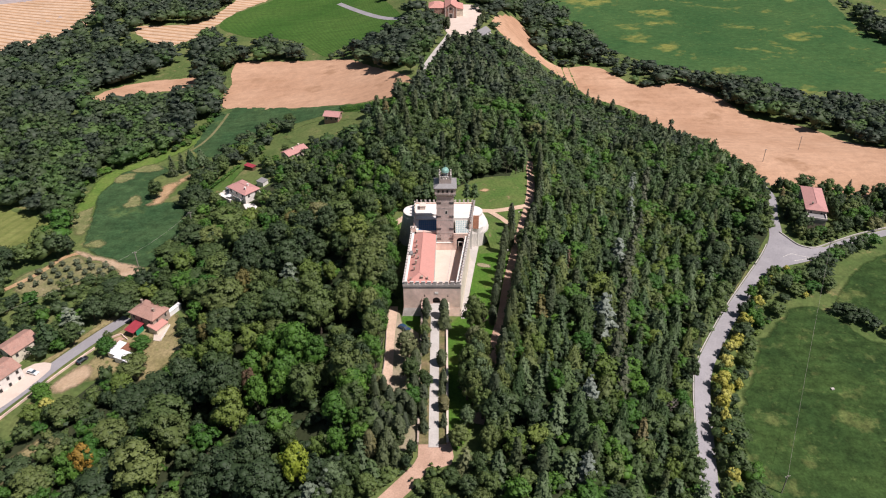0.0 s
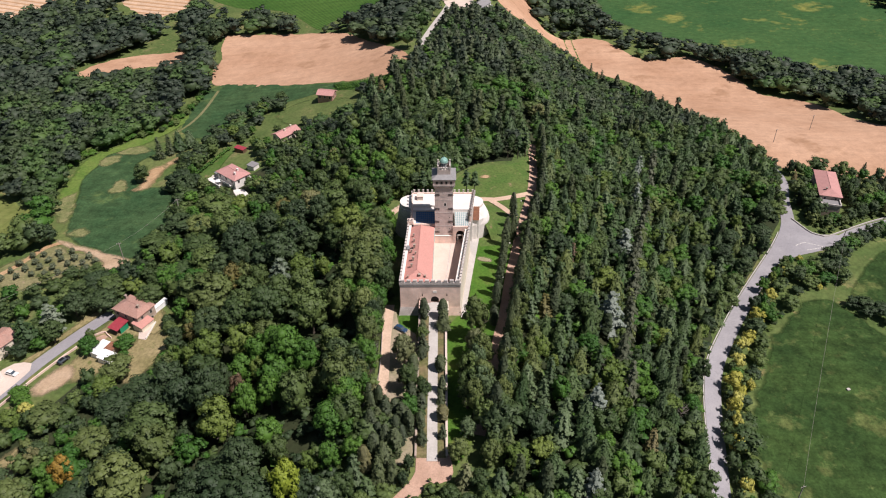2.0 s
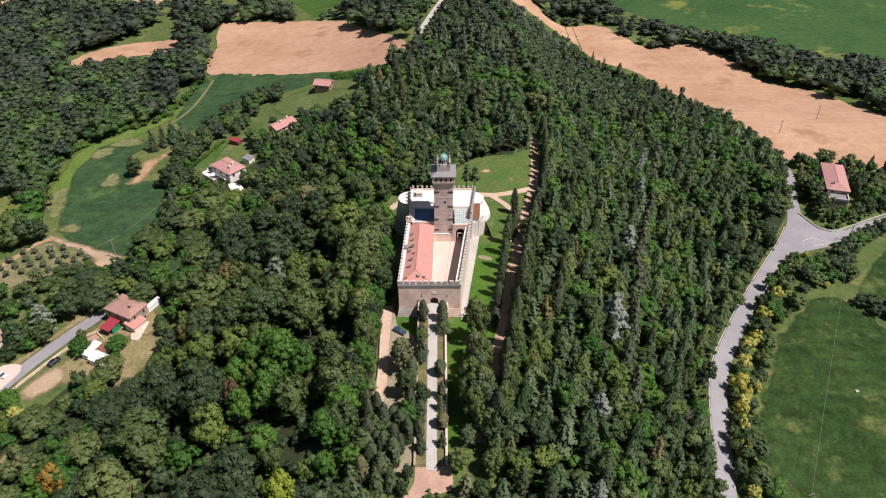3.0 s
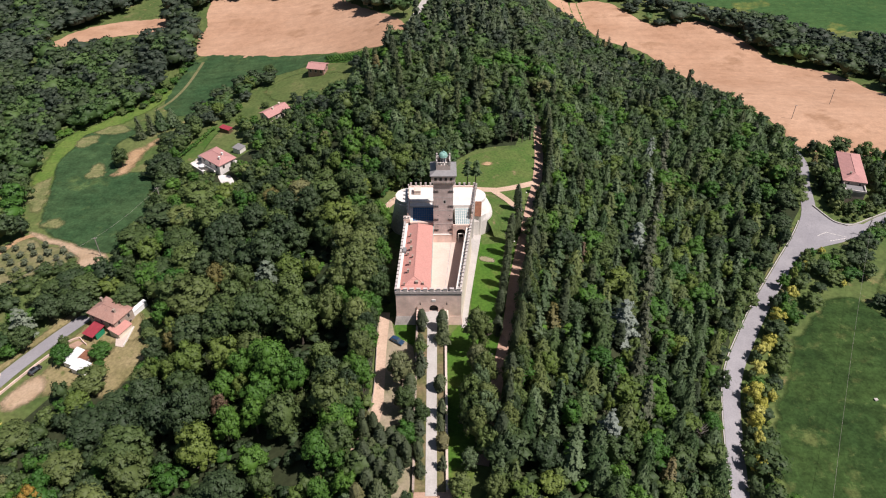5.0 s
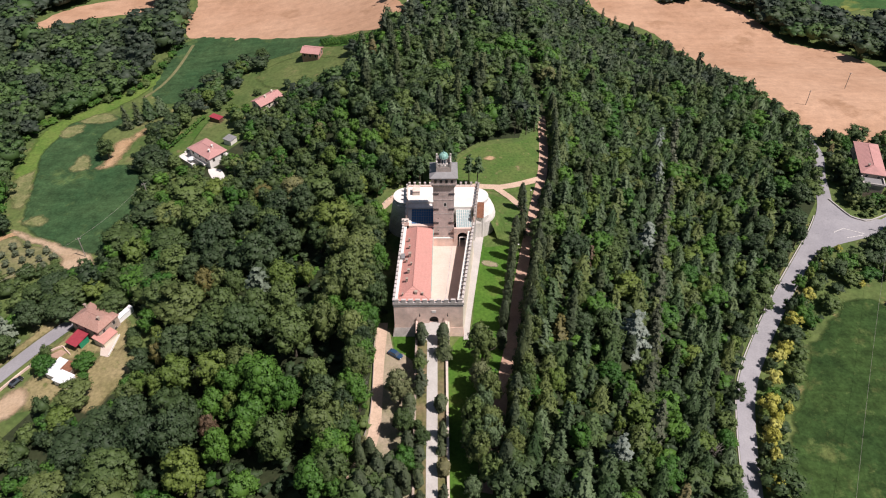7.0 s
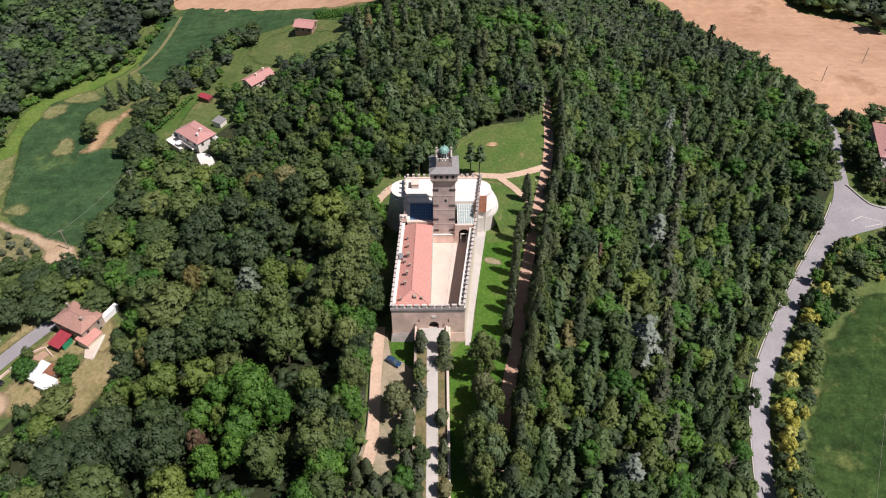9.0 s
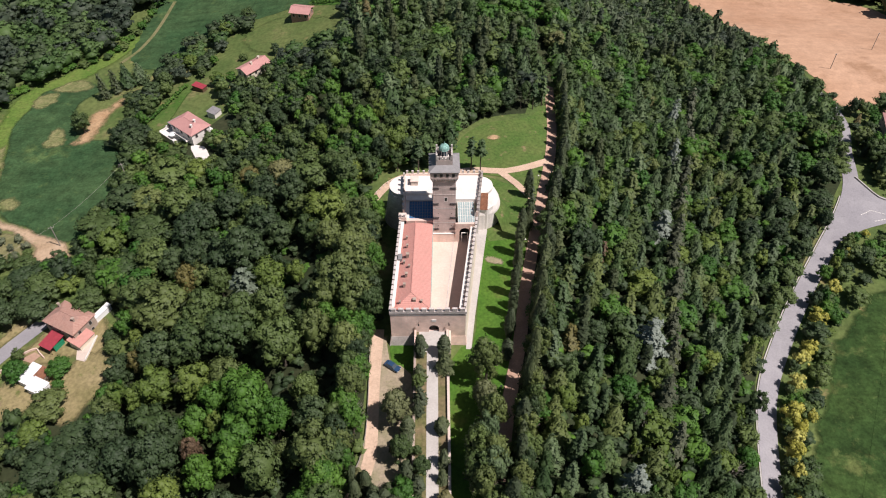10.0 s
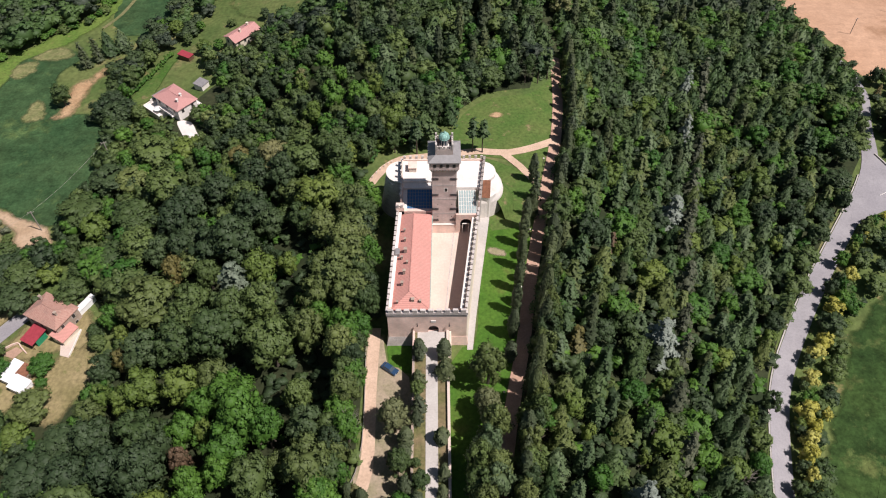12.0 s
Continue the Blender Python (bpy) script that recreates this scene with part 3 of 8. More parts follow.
FIELDS = [
    (FIELD_E, WHEAT, "long tan field of cut wheat below the wood", "field"),
    (FIELD_NE, CROPB, "bright green crop field with yellow patches", "field"),
    (FIELD_NE2, VERGE, "grassy field beside a track", "field"),
    (FIELD_NW, WHEAT, "tan field of ripe wheat between hedges", "field"),
    (FIELD_NW2, WHEAT, "narrow tan strip of wheat among trees", "field"),
    (STUBBLE, STUB, "pale stubble field with harvest lines", "field"),
    (STUBBLE2, STUB, "orange stubble field with harvest lines", "field"),
    ([(-509, 590), (-381, 634), (-335, 694), (-331, 745), (-400, 850), (-560, 760)], GREYFIELD, "pale grey tilled field", "field"),
    (VINE_N, VINE, "green vineyard with fine rows", "vineyard"),
    (MEADOW_N, VERGE, "light green meadow beside the church", "meadow"),
    (CROP_W, CROPW, "dark green crop field with pale patches", "field"),
    (CROP_W2, CROPW, "dark green crop field with pale patches", "field"),
    (LUSH_W, LUSH, "strip of lush yellow-green grass along the field", "meadow"),
    (CROP_W3, MOWN, "light yellow-green mown field", "field"),
    (OLIVE, GROVE, "dry grass under an olive grove", "grove floor"),
    (MEADOW_W, VERGE, "patchy meadow beside a farmhouse", "meadow"),
    (LAWN_W, DRYLAWN, "garden lawn behind a hedge", "lawn"),
    (BARE_W, SAND, "bare sandy ground beside the lane", "bare ground"),
    (CLEAR_SW, DRYGRASS, "dry clearing in the wood", "clearing"),
    (HAY_W, DRYGRASS, "mown yellow grass beside a farmhouse", "meadow"),
    ([(-121, 206), (-113, 203), (-106, 204), (-98, 206), (-96, 213), (-100, 222), (-108, 226), (-116, 225)], DRYGRASS, "dry trodden grass round the farmhouse", "yard"),
    ([(-126, 195), (-119, 205.5), (-112, 206), (-106, 203), (-108, 192), (-114, 187), (-121, 186)], DRYGRASS, "dry trodden yard beside the lane", "yard"),
    ([(-146, 191), (-130, 217), (-122, 226), (-121, 222), (-129, 211), (-138, 197), (-144, 187)], DRYGRASS, "dry grass verge along the lane", "verge"),
    (CROP_SE, CROP, "dark green crop field beside the road", "field"),
    (CROP_SE2, CROP, "dark green crop field behind a hedge", "field"),
    (VINE_W, VINE, "small vineyard in rows beside a farmhouse", "vineyard"),
    (GREEN_NW, VERGE, "grassy gap between tree belts", "meadow"),
    (LAWN_N, DRYLAWN, "mown yellowing lawn behind the castle", "lawn"),
    ([(12, 261), (25.5, 254), (27, 240), (24, 231), (12, 231), (14, 244)], DRYLAWN, "yellowing lawn below the round bastion", "lawn"),
    (LAWN_E, LAWN, "mown lawn beside the castle wall", "lawn"),
    (LAWN_CAR, LAWN, "small mown lawn before the castle", "lawn"),
]
THINNING = {"field": 2.6, "meadow": 3.5, "yard": 3.5, "clearing": 4.0, "bare ground": 3.5, "grove floor": 3.0, "verge": 1.8, "lawn": 1.2}
NEARBY = (CROP_W2, CROP_SE, CROP_SE2, LUSH_W, LAWN_W, BARE_W, CLEAR_SW, HAY_W, OLIVE, MEADOW_W)
for i, (poly, mat, label, cat) in enumerate(FIELDS):
    edge = THINNING.get(cat, 0.0) if poly in NEARBY or cat in ("yard", "verge") else 0.0
    drape("meadow" if cat in ("meadow", "clearing") else cat.replace(" ", "_"), poly, mat, 0.12 + 0.004 * (i % 3), label, cat, ragged=0.7 if cat in ("field", "meadow", "yard", "clearing", "bare ground", "grove floor") else 0.15, feather=edge)
for poly in PALE_PATCHES:
    drape("dry_patch", poly, THINCROP, 0.2, "pale patch of thin dry grass in the crop", "dry patch", ragged=0.6, feather=3.0)
drape("bare_ground", SANDY_W, DIRT, 0.21, "bare sandy strip beside the crop field", "bare ground", ragged=0.5, feather=4.6)

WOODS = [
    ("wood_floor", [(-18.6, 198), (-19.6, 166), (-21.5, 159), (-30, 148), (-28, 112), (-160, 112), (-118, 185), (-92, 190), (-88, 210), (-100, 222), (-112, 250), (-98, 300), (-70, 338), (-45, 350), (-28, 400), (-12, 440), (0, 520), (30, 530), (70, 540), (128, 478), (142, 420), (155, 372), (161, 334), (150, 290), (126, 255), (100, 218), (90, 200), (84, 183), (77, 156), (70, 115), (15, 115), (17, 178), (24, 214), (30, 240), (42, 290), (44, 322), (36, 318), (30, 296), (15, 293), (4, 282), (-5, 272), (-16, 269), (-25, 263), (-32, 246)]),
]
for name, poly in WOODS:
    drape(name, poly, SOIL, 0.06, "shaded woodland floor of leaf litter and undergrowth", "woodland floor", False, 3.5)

lane("road", ROAD_E, 5.6, ASPHALT, 0.2, "pale grey asphalt country road", "road")
lane("road", ROAD_E2, 4.6, ASPHALT, 0.21, "pale grey asphalt side road", "road")
lane("road", ROAD_W, 5.2, ASPHALT, 0.2, "grey asphalt lane past farmhouses", "road")
lane("road", ROAD_N, 4.0, CONCRETE, 0.2, "pale gravel lane up to the church", "road")
lane("road", ROAD_N2, 5.0, ASPHALT, 0.2, "pale road behind the church", "road")
drape("road", [(140, 268), (150, 286), (155.5, 292), (159, 284), (164, 279.5), (172, 279), (172, 273), (160, 268), (148, 264), (136, 258)], ASPHALT, 0.23, "wide asphalt road junction", "road")
drape("pavement", YARD_W, PINKPAVE, 0.24, "pale paved yard before a white house", "yard")
drape("pavement", [(-10, 583), (0, 610), (29, 612), (27, 566), (22, 545), (19, 520), (10, 522), (3, 540), (-2, 566)], PINKPAVE, 0.3, "pale paved forecourt of the church", "forecourt")
drape("pavement", COURT_W, WORN, 0.18, "worn gravel parking strip beside the drive", "parking")
drape("path", TURN_S, GRAVEL, 0.2, "pink gravel turning place at the foot of the drive", "path")
lane("path", GRAVEL_W, 2.9, PALEGRAVEL, 0.22, "pink gravel track along the wood", "path")
lane("path", AVENUE, 3.4, GRAVEL, 0.2, "pink gravel avenue between cypresses", "path")
lane("track", [(-133, 431), (-134, 401), (-137, 382), (-142, 371)], 1.7, GROVE, 0.22, "sandy farm track along the crop field", "track")
lane("track", [(-157, 268), (-163, 265), (-170, 252), (-180, 240)], 2.4, DIRT, 0.22, "sandy track past the olive grove", "track")
drape("pavement", [(-121.5, 206.3), (-118, 208.6), (-115.6, 207.3), (-117.5, 204.8)], GRAVEL, 0.22, "reddish paved corner inside the yard wall", "yard", False)
lane("path", PATH_N, 2.7, PALEGRAVEL, 0.22, "pink gravel path behind the castle", "path")
lane("path", PATH_N2, 2.3, PALEGRAVEL, 0.215, "pink gravel path across the lawn", "path")
drape("path", [(6, 193.5), (7.4, 193.5), (8.7, 204), (11.2, 221), (13.6, 237), (12, 240), (10, 238), (8, 220)], CONCRETE, 0.2, "pale gravel walk along the castle wall", "path", False)
drape("pavement", [(-105.8, 210.6), (-103, 210.3), (-102.2, 213.2), (-100.6, 212.8), (-100.8, 206.5), (-101.3, 203.8), (-104.2, 204.8)], PINKPAVE, 0.26, "pale paved patio beside the farmhouse", "patio", False)
drape("bare_ground", BARE_OLIVE, SAND, 0.3, "bare sandy ground beside the olive grove", "bare ground", ragged=0.3, feather=2.6)
drape("bare_patch", [(15, 281), (18, 279.6), (20.5, 281.5), (18, 283.3)], DIRT, 0.27, "round bare patch in the lawn", "bare patch", feather=1.2)
drape("bare_patch", [(12.5, 226.4), (17.2, 225.2), (17.4, 222.6), (12.7, 223.6)], WORN, 0.27, "stony bare patch in the lawn", "bare patch", feather=1.2)


# ---- the castle ----
castle = thing("castle", 0, 220, 0, 0, "brick hilltop castle with battlements, courtyard and square tower", "castle")
castle.matrix_world = Matrix.Identity(4)
COURT_Z, GATE_Z = 5.4, 4.4
FL, FR, BL, BR = (-13.0, 196.1), (5.8, 196.1), (-11.3, 229.6), (9.9, 229.6)


def wall_run(name, a, b, thick, z0, z1, mat, parent, batter=0.0, z_batter=3.0, label=""):
    """A wall along a line; thick goes to its left; batter leans the foot outwards to the right."""
    d = (Vector(b) - Vector(a)).normalized()
    nrm = Vector((-d.y, d.x))
    out = [tuple(Vector(p)) for p in (a, b)] + [tuple(Vector(b) + nrm * thick), tuple(Vector(a) + nrm * thick)]
    bm = bmesh.new()
    if batter:
        foot = [tuple(Vector(a) - nrm * batter), tuple(Vector(b) - nrm * batter), out[2], out[3]]
        prism(bm, foot, z0, z_batter, out)
        prism(bm, out, z_batter, z1)
    else:
        prism(bm, out, z0, z1)
    return part(name, bm, mat, parent, label)


def merlon_mesh(w, t, h):
    bm = soft_box(-w / 2, w / 2, -t / 2, t / 2, 0, h, bevel=0.05)
    box(bm, -w / 2 - 0.04, w / 2 + 0.04, -t / 2 - 0.04, t / 2 + 0.04, h, h + 0.09)
    me = bpy.data.meshes.new("merlon")
    bm.to_mesh(me)
    bm.free()
    me.materials.append(STONE)
    return me


MERLON = merlon_mesh(1.2, 0.5, 0.95)
MERLON_S = merlon_mesh(0.62, 0.34, 0.9)


def merlons(a, b, z, count, parent, mesh, inset=0.0):
    d = Vector(b) - Vector(a)
    for i in range(count):
        p = Vector(a) + d * ((i + 0.5) / count)
        ob = new("merlon", mesh)
        ob.parent = parent
        ob.matrix_local = pose(p.x, p.y, z, 0, 0, math.degrees(math.atan2(d.y, d.x)))


# front wall with the gate arch cut through it
def arched_wall(x0, x1, y0, y1, z0, z1, ax0, ax1, floor, spring, crown):
    """A wall that faces the drive, with an arched opening through it."""
    bm = bmesh.new()
    box(bm, x0, ax0, y0, y1, z0, z1)
    box(bm, ax1, x1, y0, y1, z0, z1)
    if floor > z0:
        box(bm, ax0, ax1, y0, y1, z0, floor)
    cx, r = (ax0 + ax1) / 2, (ax1 - ax0) / 2
    pts = [(cx - r * math.cos(radians(a)), spring + (crown - spring) * math.sin(radians(a))) for a in range(0, 181, 15)]
    for p, q in zip(pts, pts[1:]):
        c = [bm.verts.new(v) for y in (y0, y1) for v in ((p[0], y, p[1]), (q[0], y, q[1]), (q[0], y, z1), (p[0], y, z1))]
        for f in ((0, 1, 2, 3), (7, 6, 5, 4), (0, 4, 5, 1), (3, 2, 6, 7)):
            bm.faces.new([c[i] for i in f])
    bmesh.ops.remove_doubles(bm, verts=bm.verts[:], dist=0.002)
    return bm


GX0, GX1, GSPR, GTOP = -3.4, -0.9, 5.9, 7.15
bm = arched_wall(FL[0], FR[0], 196.1, 197.1, -2.5, 11.6, GX0, GX1, GATE_Z, GSPR, GTOP)
for v in bm.verts:
    if v.co.y < 196.5:
        v.co.y -= 0.055 * (11.6 - v.co.z)
front_wall = part("front_wall", bm, BRICK, castle, "pinkish brick front wall with an arched gate")
part("scarp", prism(bmesh.new(), [(-13.9, 194.5), (-6.9, 194.5), (-6.9, 196.1), (-13.9, 197.5)], -1.5, 3.0, [(-13.05, 195.55), (-6.9, 195.55), (-6.9, 196.1), (-13.05, 197.5)]), STONE, castle, "sloping grey stone foot of the wall")
part("stub_wall", boxm(1.6, 2.1, 191.2, 195.4, -1, 5.6), CREAM, castle, "cream stub wall beside the gate forecourt")
part("stub_wall", boxm(-7.1, -6.6, 191.2, 195.4, -1, 5.8), BRICK, castle, "brick stub wall beside the gate forecourt")
part("scarp", prism(bmesh.new(), [(1.6, 194.7), (6.5, 194.7), (6.5, 197.5), (1.6, 196.1)], -1.5, 3.0, [(1.6, 195.55), (5.85, 195.55), (5.85, 197.5), (1.6, 196.1)]), BRICK, castle)
part("string_course", boxm(FL[0] - 0.12, FR[0] + 0.12, 195.95, 196.1, 10.9, 11.12), STONE, castle)
part("parapet", boxm(FL[0] - 0.2, FR[0] + 0.2, 195.82, 196.62, 11.6, 12.5), STONE, castle, "grey stone parapet")
merlons((FL[0] - 0.1, 196.1), (FR[0] + 0.1, 196.1), 12.5, 10, castle, MERLON)
gate = part("gate_door", boxm(GX0 + 0.05, GX1 - 0.05, 196.75, 196.87, GATE_Z, GTOP - 0.1), DARK, castle, "dark arched gate doors")
part("plaque", soft_box(-2.75, -1.55, 195.84, 196.05, 8.55, 9.35, bevel=0.03), WHITE, castle, "white stone plaque over the gate")
for x in (-6.0, 1.6):
    bm = rod(bmesh.new(), (x, 196.1, 8.3), (x, 195.2, 8.5), 0.05)
    box(bm, x - 0.16, x + 0.16, 195.05, 195.37, 7.95, 8.5, taper=0.04)
    part("wall_lantern", bm, IRON, castle, "black iron lantern on a bracket")

# side walls
wall_run("west_wall", BL, FL, 0.9, -3, 11.9, BRICK, castle, 0.9, 3.2, "brick side wall in shade")
merlons(BL, FL, 11.9, 20, castle, MERLON)
part("coping", prism(bmesh.new(), [(-12.75, 198), (-11.95, 198), (-10.3, 228.8), (-11.1, 228.8)], 11.9, 12.0), WHITE, castle, "pale coping along the wall walk")
wall_run("east_wall", FR, BR, 0.75, -3, 11.7, CREAM, castle, 0.6, 4.0, "pale battlemented courtyard wall")
merlons((5.6, 197.2), BR, 11.7, 20, castle, MERLON)
part("coping", prism(bmesh.new(), [(4.2, 198.0), (4.98, 198.0), (9.1, 229), (8.3, 229)], 11.2, 11.32), WHITE, castle, "pale wall walk behind the merlons")
part("walk_corbel", prism(bmesh.new(), [(4.4, 198.0), (4.98, 198.0), (9.1, 229), (8.5, 229)], 10.6, 11.2), BRICK, castle)
part("courtyard_floor", prism(bmesh.new(), [(-12, 197.05), (5.0, 197.05), (9.2, 231), (-10.4, 231)], 4.6, COURT_Z), PINKPAVE, castle, "pale pink paved courtyard")
part("kerb", prism(bmesh.new(), [(0.4, 199), (0.65, 199), (3.5, 227.4), (3.25, 227.4)], COURT_Z, COURT_Z + 0.06), STONE, castle)

# the roofed wing along the west side
RW = [(-12.0, 197.6), (-3.0, 197.6), (-2.4, 228.0), (-10.6, 228.0)]
part("wing_wall", prism(bmesh.new(), [(-3.4, 197.1), (-3.2, 197.1), (-2.6, 228.2), (-2.9, 228.2)], COURT_Z, 11.4), BRICK, castle, "courtyard side of the roofed wing")
bm = bmesh.new()
EZ, RZ = 11.45, 13.25
e = [bm.verts.new((x, y, EZ)) for x, y in RW]
r0, r1 = bm.verts.new((-7.8, 201.6, RZ)), bm.verts.new((-7.1, 227.0, RZ - 0.2))
bm.faces.new((e[0], e[1], r0))
bm.faces.new((e[1], e[2], r1, r0))
bm.faces.new((e[2], e[3], r1))
bm.faces.new((e[3], e[0], r0, r1))
lo = [bm.verts.new((x, y, EZ - 0.18)) for x, y in RW]
for i in range(4):
    bm.faces.new((lo[i], lo[(i + 1) % 4], e[(i + 1) % 4], e[i]))
bm.faces.new(lo[::-1])
wing_roof = part("wing_roof", bm, TILE, castle, "hipped roof of salmon clay tiles")
bm = bmesh.new()
for i in range(48):
    u = i / 47
    y = 201.6 + (227.0 - 201.6) * u
    x = -7.8 + 0.7 * u
    box(bm, x - 0.12, x + 0.12, y, y + 0.5, RZ - 0.2 * u - 0.03, RZ - 0.2 * u + 0.08)
part("ridge_tiles", bm, TILE, wing_roof, "row of half-round ridge tiles")
bm = rod(bmesh.new(), (-7.8, 201.6, RZ), (-3.1, 197.7, EZ + 0.05), 0.09)
part("hip_tiles", bm, TILE, wing_roof)
part("hip_tiles", rod(bmesh.new(), (-7.8, 201.6, RZ), (-11.9, 197.7, EZ + 0.05), 0.09), TILE, wing_roof)
part("gutter", rod(bmesh.new(), (-2.95, 197.7, EZ - 0.08), (-2.35, 228.0, EZ - 0.08), 0.1), COPPER, wing_roof)


def roof_at(x, y):
    u = (y - 201.6) / 25.4
    xr = -7.8 + 0.7 * u
    side = (-12.0 + 1.4 * (y - 197.6) / 30.4) if x < xr else (-3.0 + 0.6 * (y - 197.6) / 30.4)
    return EZ + (RZ - EZ) * (x - side) / (xr - side)


for x, y, w, h in ((-9.6, 204.2, 0.55, 1.1), (-9.2, 207.6, 0.6, 1.2), (-9.9, 212.5, 0.5, 0.9), (-9.0, 214.5, 0.7, 1.2), (-8.5, 210.6, 0.4, 0.7), (-9.2, 218.2, 0.45, 0.9), (-9.4, 221.5, 0.4, 0.8), (-7.0, 199.6, 0.7, 0.7), (-5.2, 199.2, 0.4, 0.6), (-10.6, 199.0, 0.35, 0.6)):
    z = roof_at(x, y) if y > 201.6 else EZ + 0.8
    bm = boxm(x - w / 2, x + w / 2, y - w / 2, y + w / 2, z - 0.4, z + h)
    box(bm, x - w / 2 - 0.08, x + w / 2 + 0.08, y - w / 2 - 0.08, y + w / 2 + 0.08, z + h + 0.12, z + h + 0.2)
    for k in (-1, 1):
        box(bm, x + k * w * 0.4 - 0.05, x + k * w * 0.4 + 0.05, y - 0.2, y + 0.2, z + h, z + h + 0.12)
    part("chimney", bm, RUBBLE, wing_roof, "small brick chimney with a slab cap")
part("roof_box", soft_box(-11.6, -10.5, 213.6, 215.6, 11.5, 12.7, bevel=0.05), LEAD, wing_roof, "grey metal box on the roof edge")

# rear block: terraces, skylights and the loggia
TZ = 14.0
rear = part("rear_block", prism(bmesh.new(), [(-10.7, 237.9), (-2.3, 237.9), (-2.3, 233), (3.8, 233), (3.8, 235.4), (10.9, 235.4), (12.0, 246.0), (-10.7, 246.0)], -3, TZ), PALE, castle, "rear block with a pale flat terrace roof")
part("terrace_step", boxm(-10.1, -2.4, 236.1, 237.9, 5, 13.2), PALE, castle, "lower pale step of the terrace")
part("rear_front_wall", boxm(-11.2, -2.3, 228.4, 229.4, COURT_Z, 12.3), BRICK, castle)
part("skylight_wall", prism(bmesh.new(), [(-10.9, 229.4), (-10.1, 229.4), (-10.1, 236.2), (-10.9, 236.2)], -3, 13.2), BRICK, castle)
part("skylight_wall", boxm(-10.1, -9.0, 229.4, 236.2, 5, 12.4), PALE, castle)
for x0, x1, y0, y1, z0, z1, g, lab in ((-9.0, -2.4, 229.5, 236.05, 12.0, 12.6, GLASS, "skylight coloured blue for reflected sky and tower shade"), (4.6, 9.2, 227.6, 235.35, 12.3, 12.9, GLASSPALE, "skylight coloured pale green for glass in sunlight")):
    bm = bmesh.new()
    c = [bm.verts.new(p) for p in ((x0, y0, z0), (x1, y0, z0), (x1, y1, z1), (x0, y1, z1), (x0, y0, z0 - 0.1), (x1, y0, z0 - 0.1), (x1, y1, z1 - 0.1), (x0, y1, z1 - 0.1))]
    for f in ((0, 1, 2, 3), (7, 6, 5, 4), (0, 4, 5, 1), (1, 5, 6, 2), (2, 6, 7, 3), (3, 7, 4, 0)):
        bm.faces.new([c[i] for i in f])
    sk = part("skylight", bm, g, castle, lab)
    nx = 9 if g == GLASS else 7
    for i in range(nx + 1):
        x = x0 + (x1 - x0) * i / nx
        part("glazing_bar", rod(bmesh.new(), (x, y0, z0 + 0.04), (x, y1, z1 + 0.04), 0.07 if g == GLASSPALE else 0.045, 4), POLE if g == GLASS else WHITE, sk)
    for j in range(7):
        v = j / 6
        part("glazing_bar", rod(bmesh.new(), (x0, y0 + (y1 - y0) * v, z0 + (z1 - z0) * v + 0.04), (x1, y0 + (y1 - y0) * v, z0 + (z1 - z0) * v + 0.04), 0.05, 4), POLE if g == GLASS else WHITE, sk)
# loggia wall under the pale skylight, with its arch
bm = arched_wall(3.8, 9.3, 227.0, 227.6, COURT_Z, 12.3, 5.0, 7.9, COURT_Z, 9.2, 10.7)
part("loggia_wall", bm, BRICK, castle, "brick wall with an arched loggia opening")
# near-black panel close behind the arch; the loggia's shade put into colour
part("loggia_shade", boxm(3.8, 9.4, 229.6, 230.0, COURT_Z, 12.0), DARK, castle, "near-black panel for the shade inside the loggia")
part("loggia_side", boxm(8.6, 9.4, 227.6, 229.6, COURT_Z, 12.0), BRICK, castle)
fr = bmesh.new()
for b in ((5.5, 5.7, 227.1, 227.3, COURT_Z, 8.6), (7.2, 7.4, 227.1, 227.3, COURT_Z, 8.6), (5.5, 7.4, 227.1, 227.3, 8.6, 8.8)):
    box(fr, *b)
part("loggia_frame", fr, WHITE, castle, "white door frame inside the arch")
part("corner_turret", soft_box(-11.9, -9.7, 228.4, 230.4, 8, 13.6, bevel=0.06), BRICK, castle, "square corner turret")
merlons((-11.9, 228.6), (-9.7, 228.6), 13.6, 2, castle, MERLON_S)
# parapets of the terrace
for a, b, n in (((12.0, 246.0), (-10.7, 246.0), 14), ((-10.7, 246.0), (-10.7, 230.6), 7), ((10.0, 229.6), (12.0, 246.0), 10)):
    wall_run("terrace_parapet", a, b, 0.45, 10.5 if n != 7 else 12.5, TZ + 0.55, BRICK, castle)
    merlons(a, b, TZ + 0.55, n, castle, MERLON_S if n != 10 else MERLON)
hut = part("stair_hut", soft_box(-8.7, -6.6, 241.2, 243.6, TZ, TZ + 1.5, bevel=0.05), PINKPAVE, castle, "pinkish rooftop stair hut")
part("hut_roof", soft_box(-8.85, -6.45, 241.05, 243.75, TZ + 1.5, TZ + 1.68, bevel=0.04), BRICK, castle)
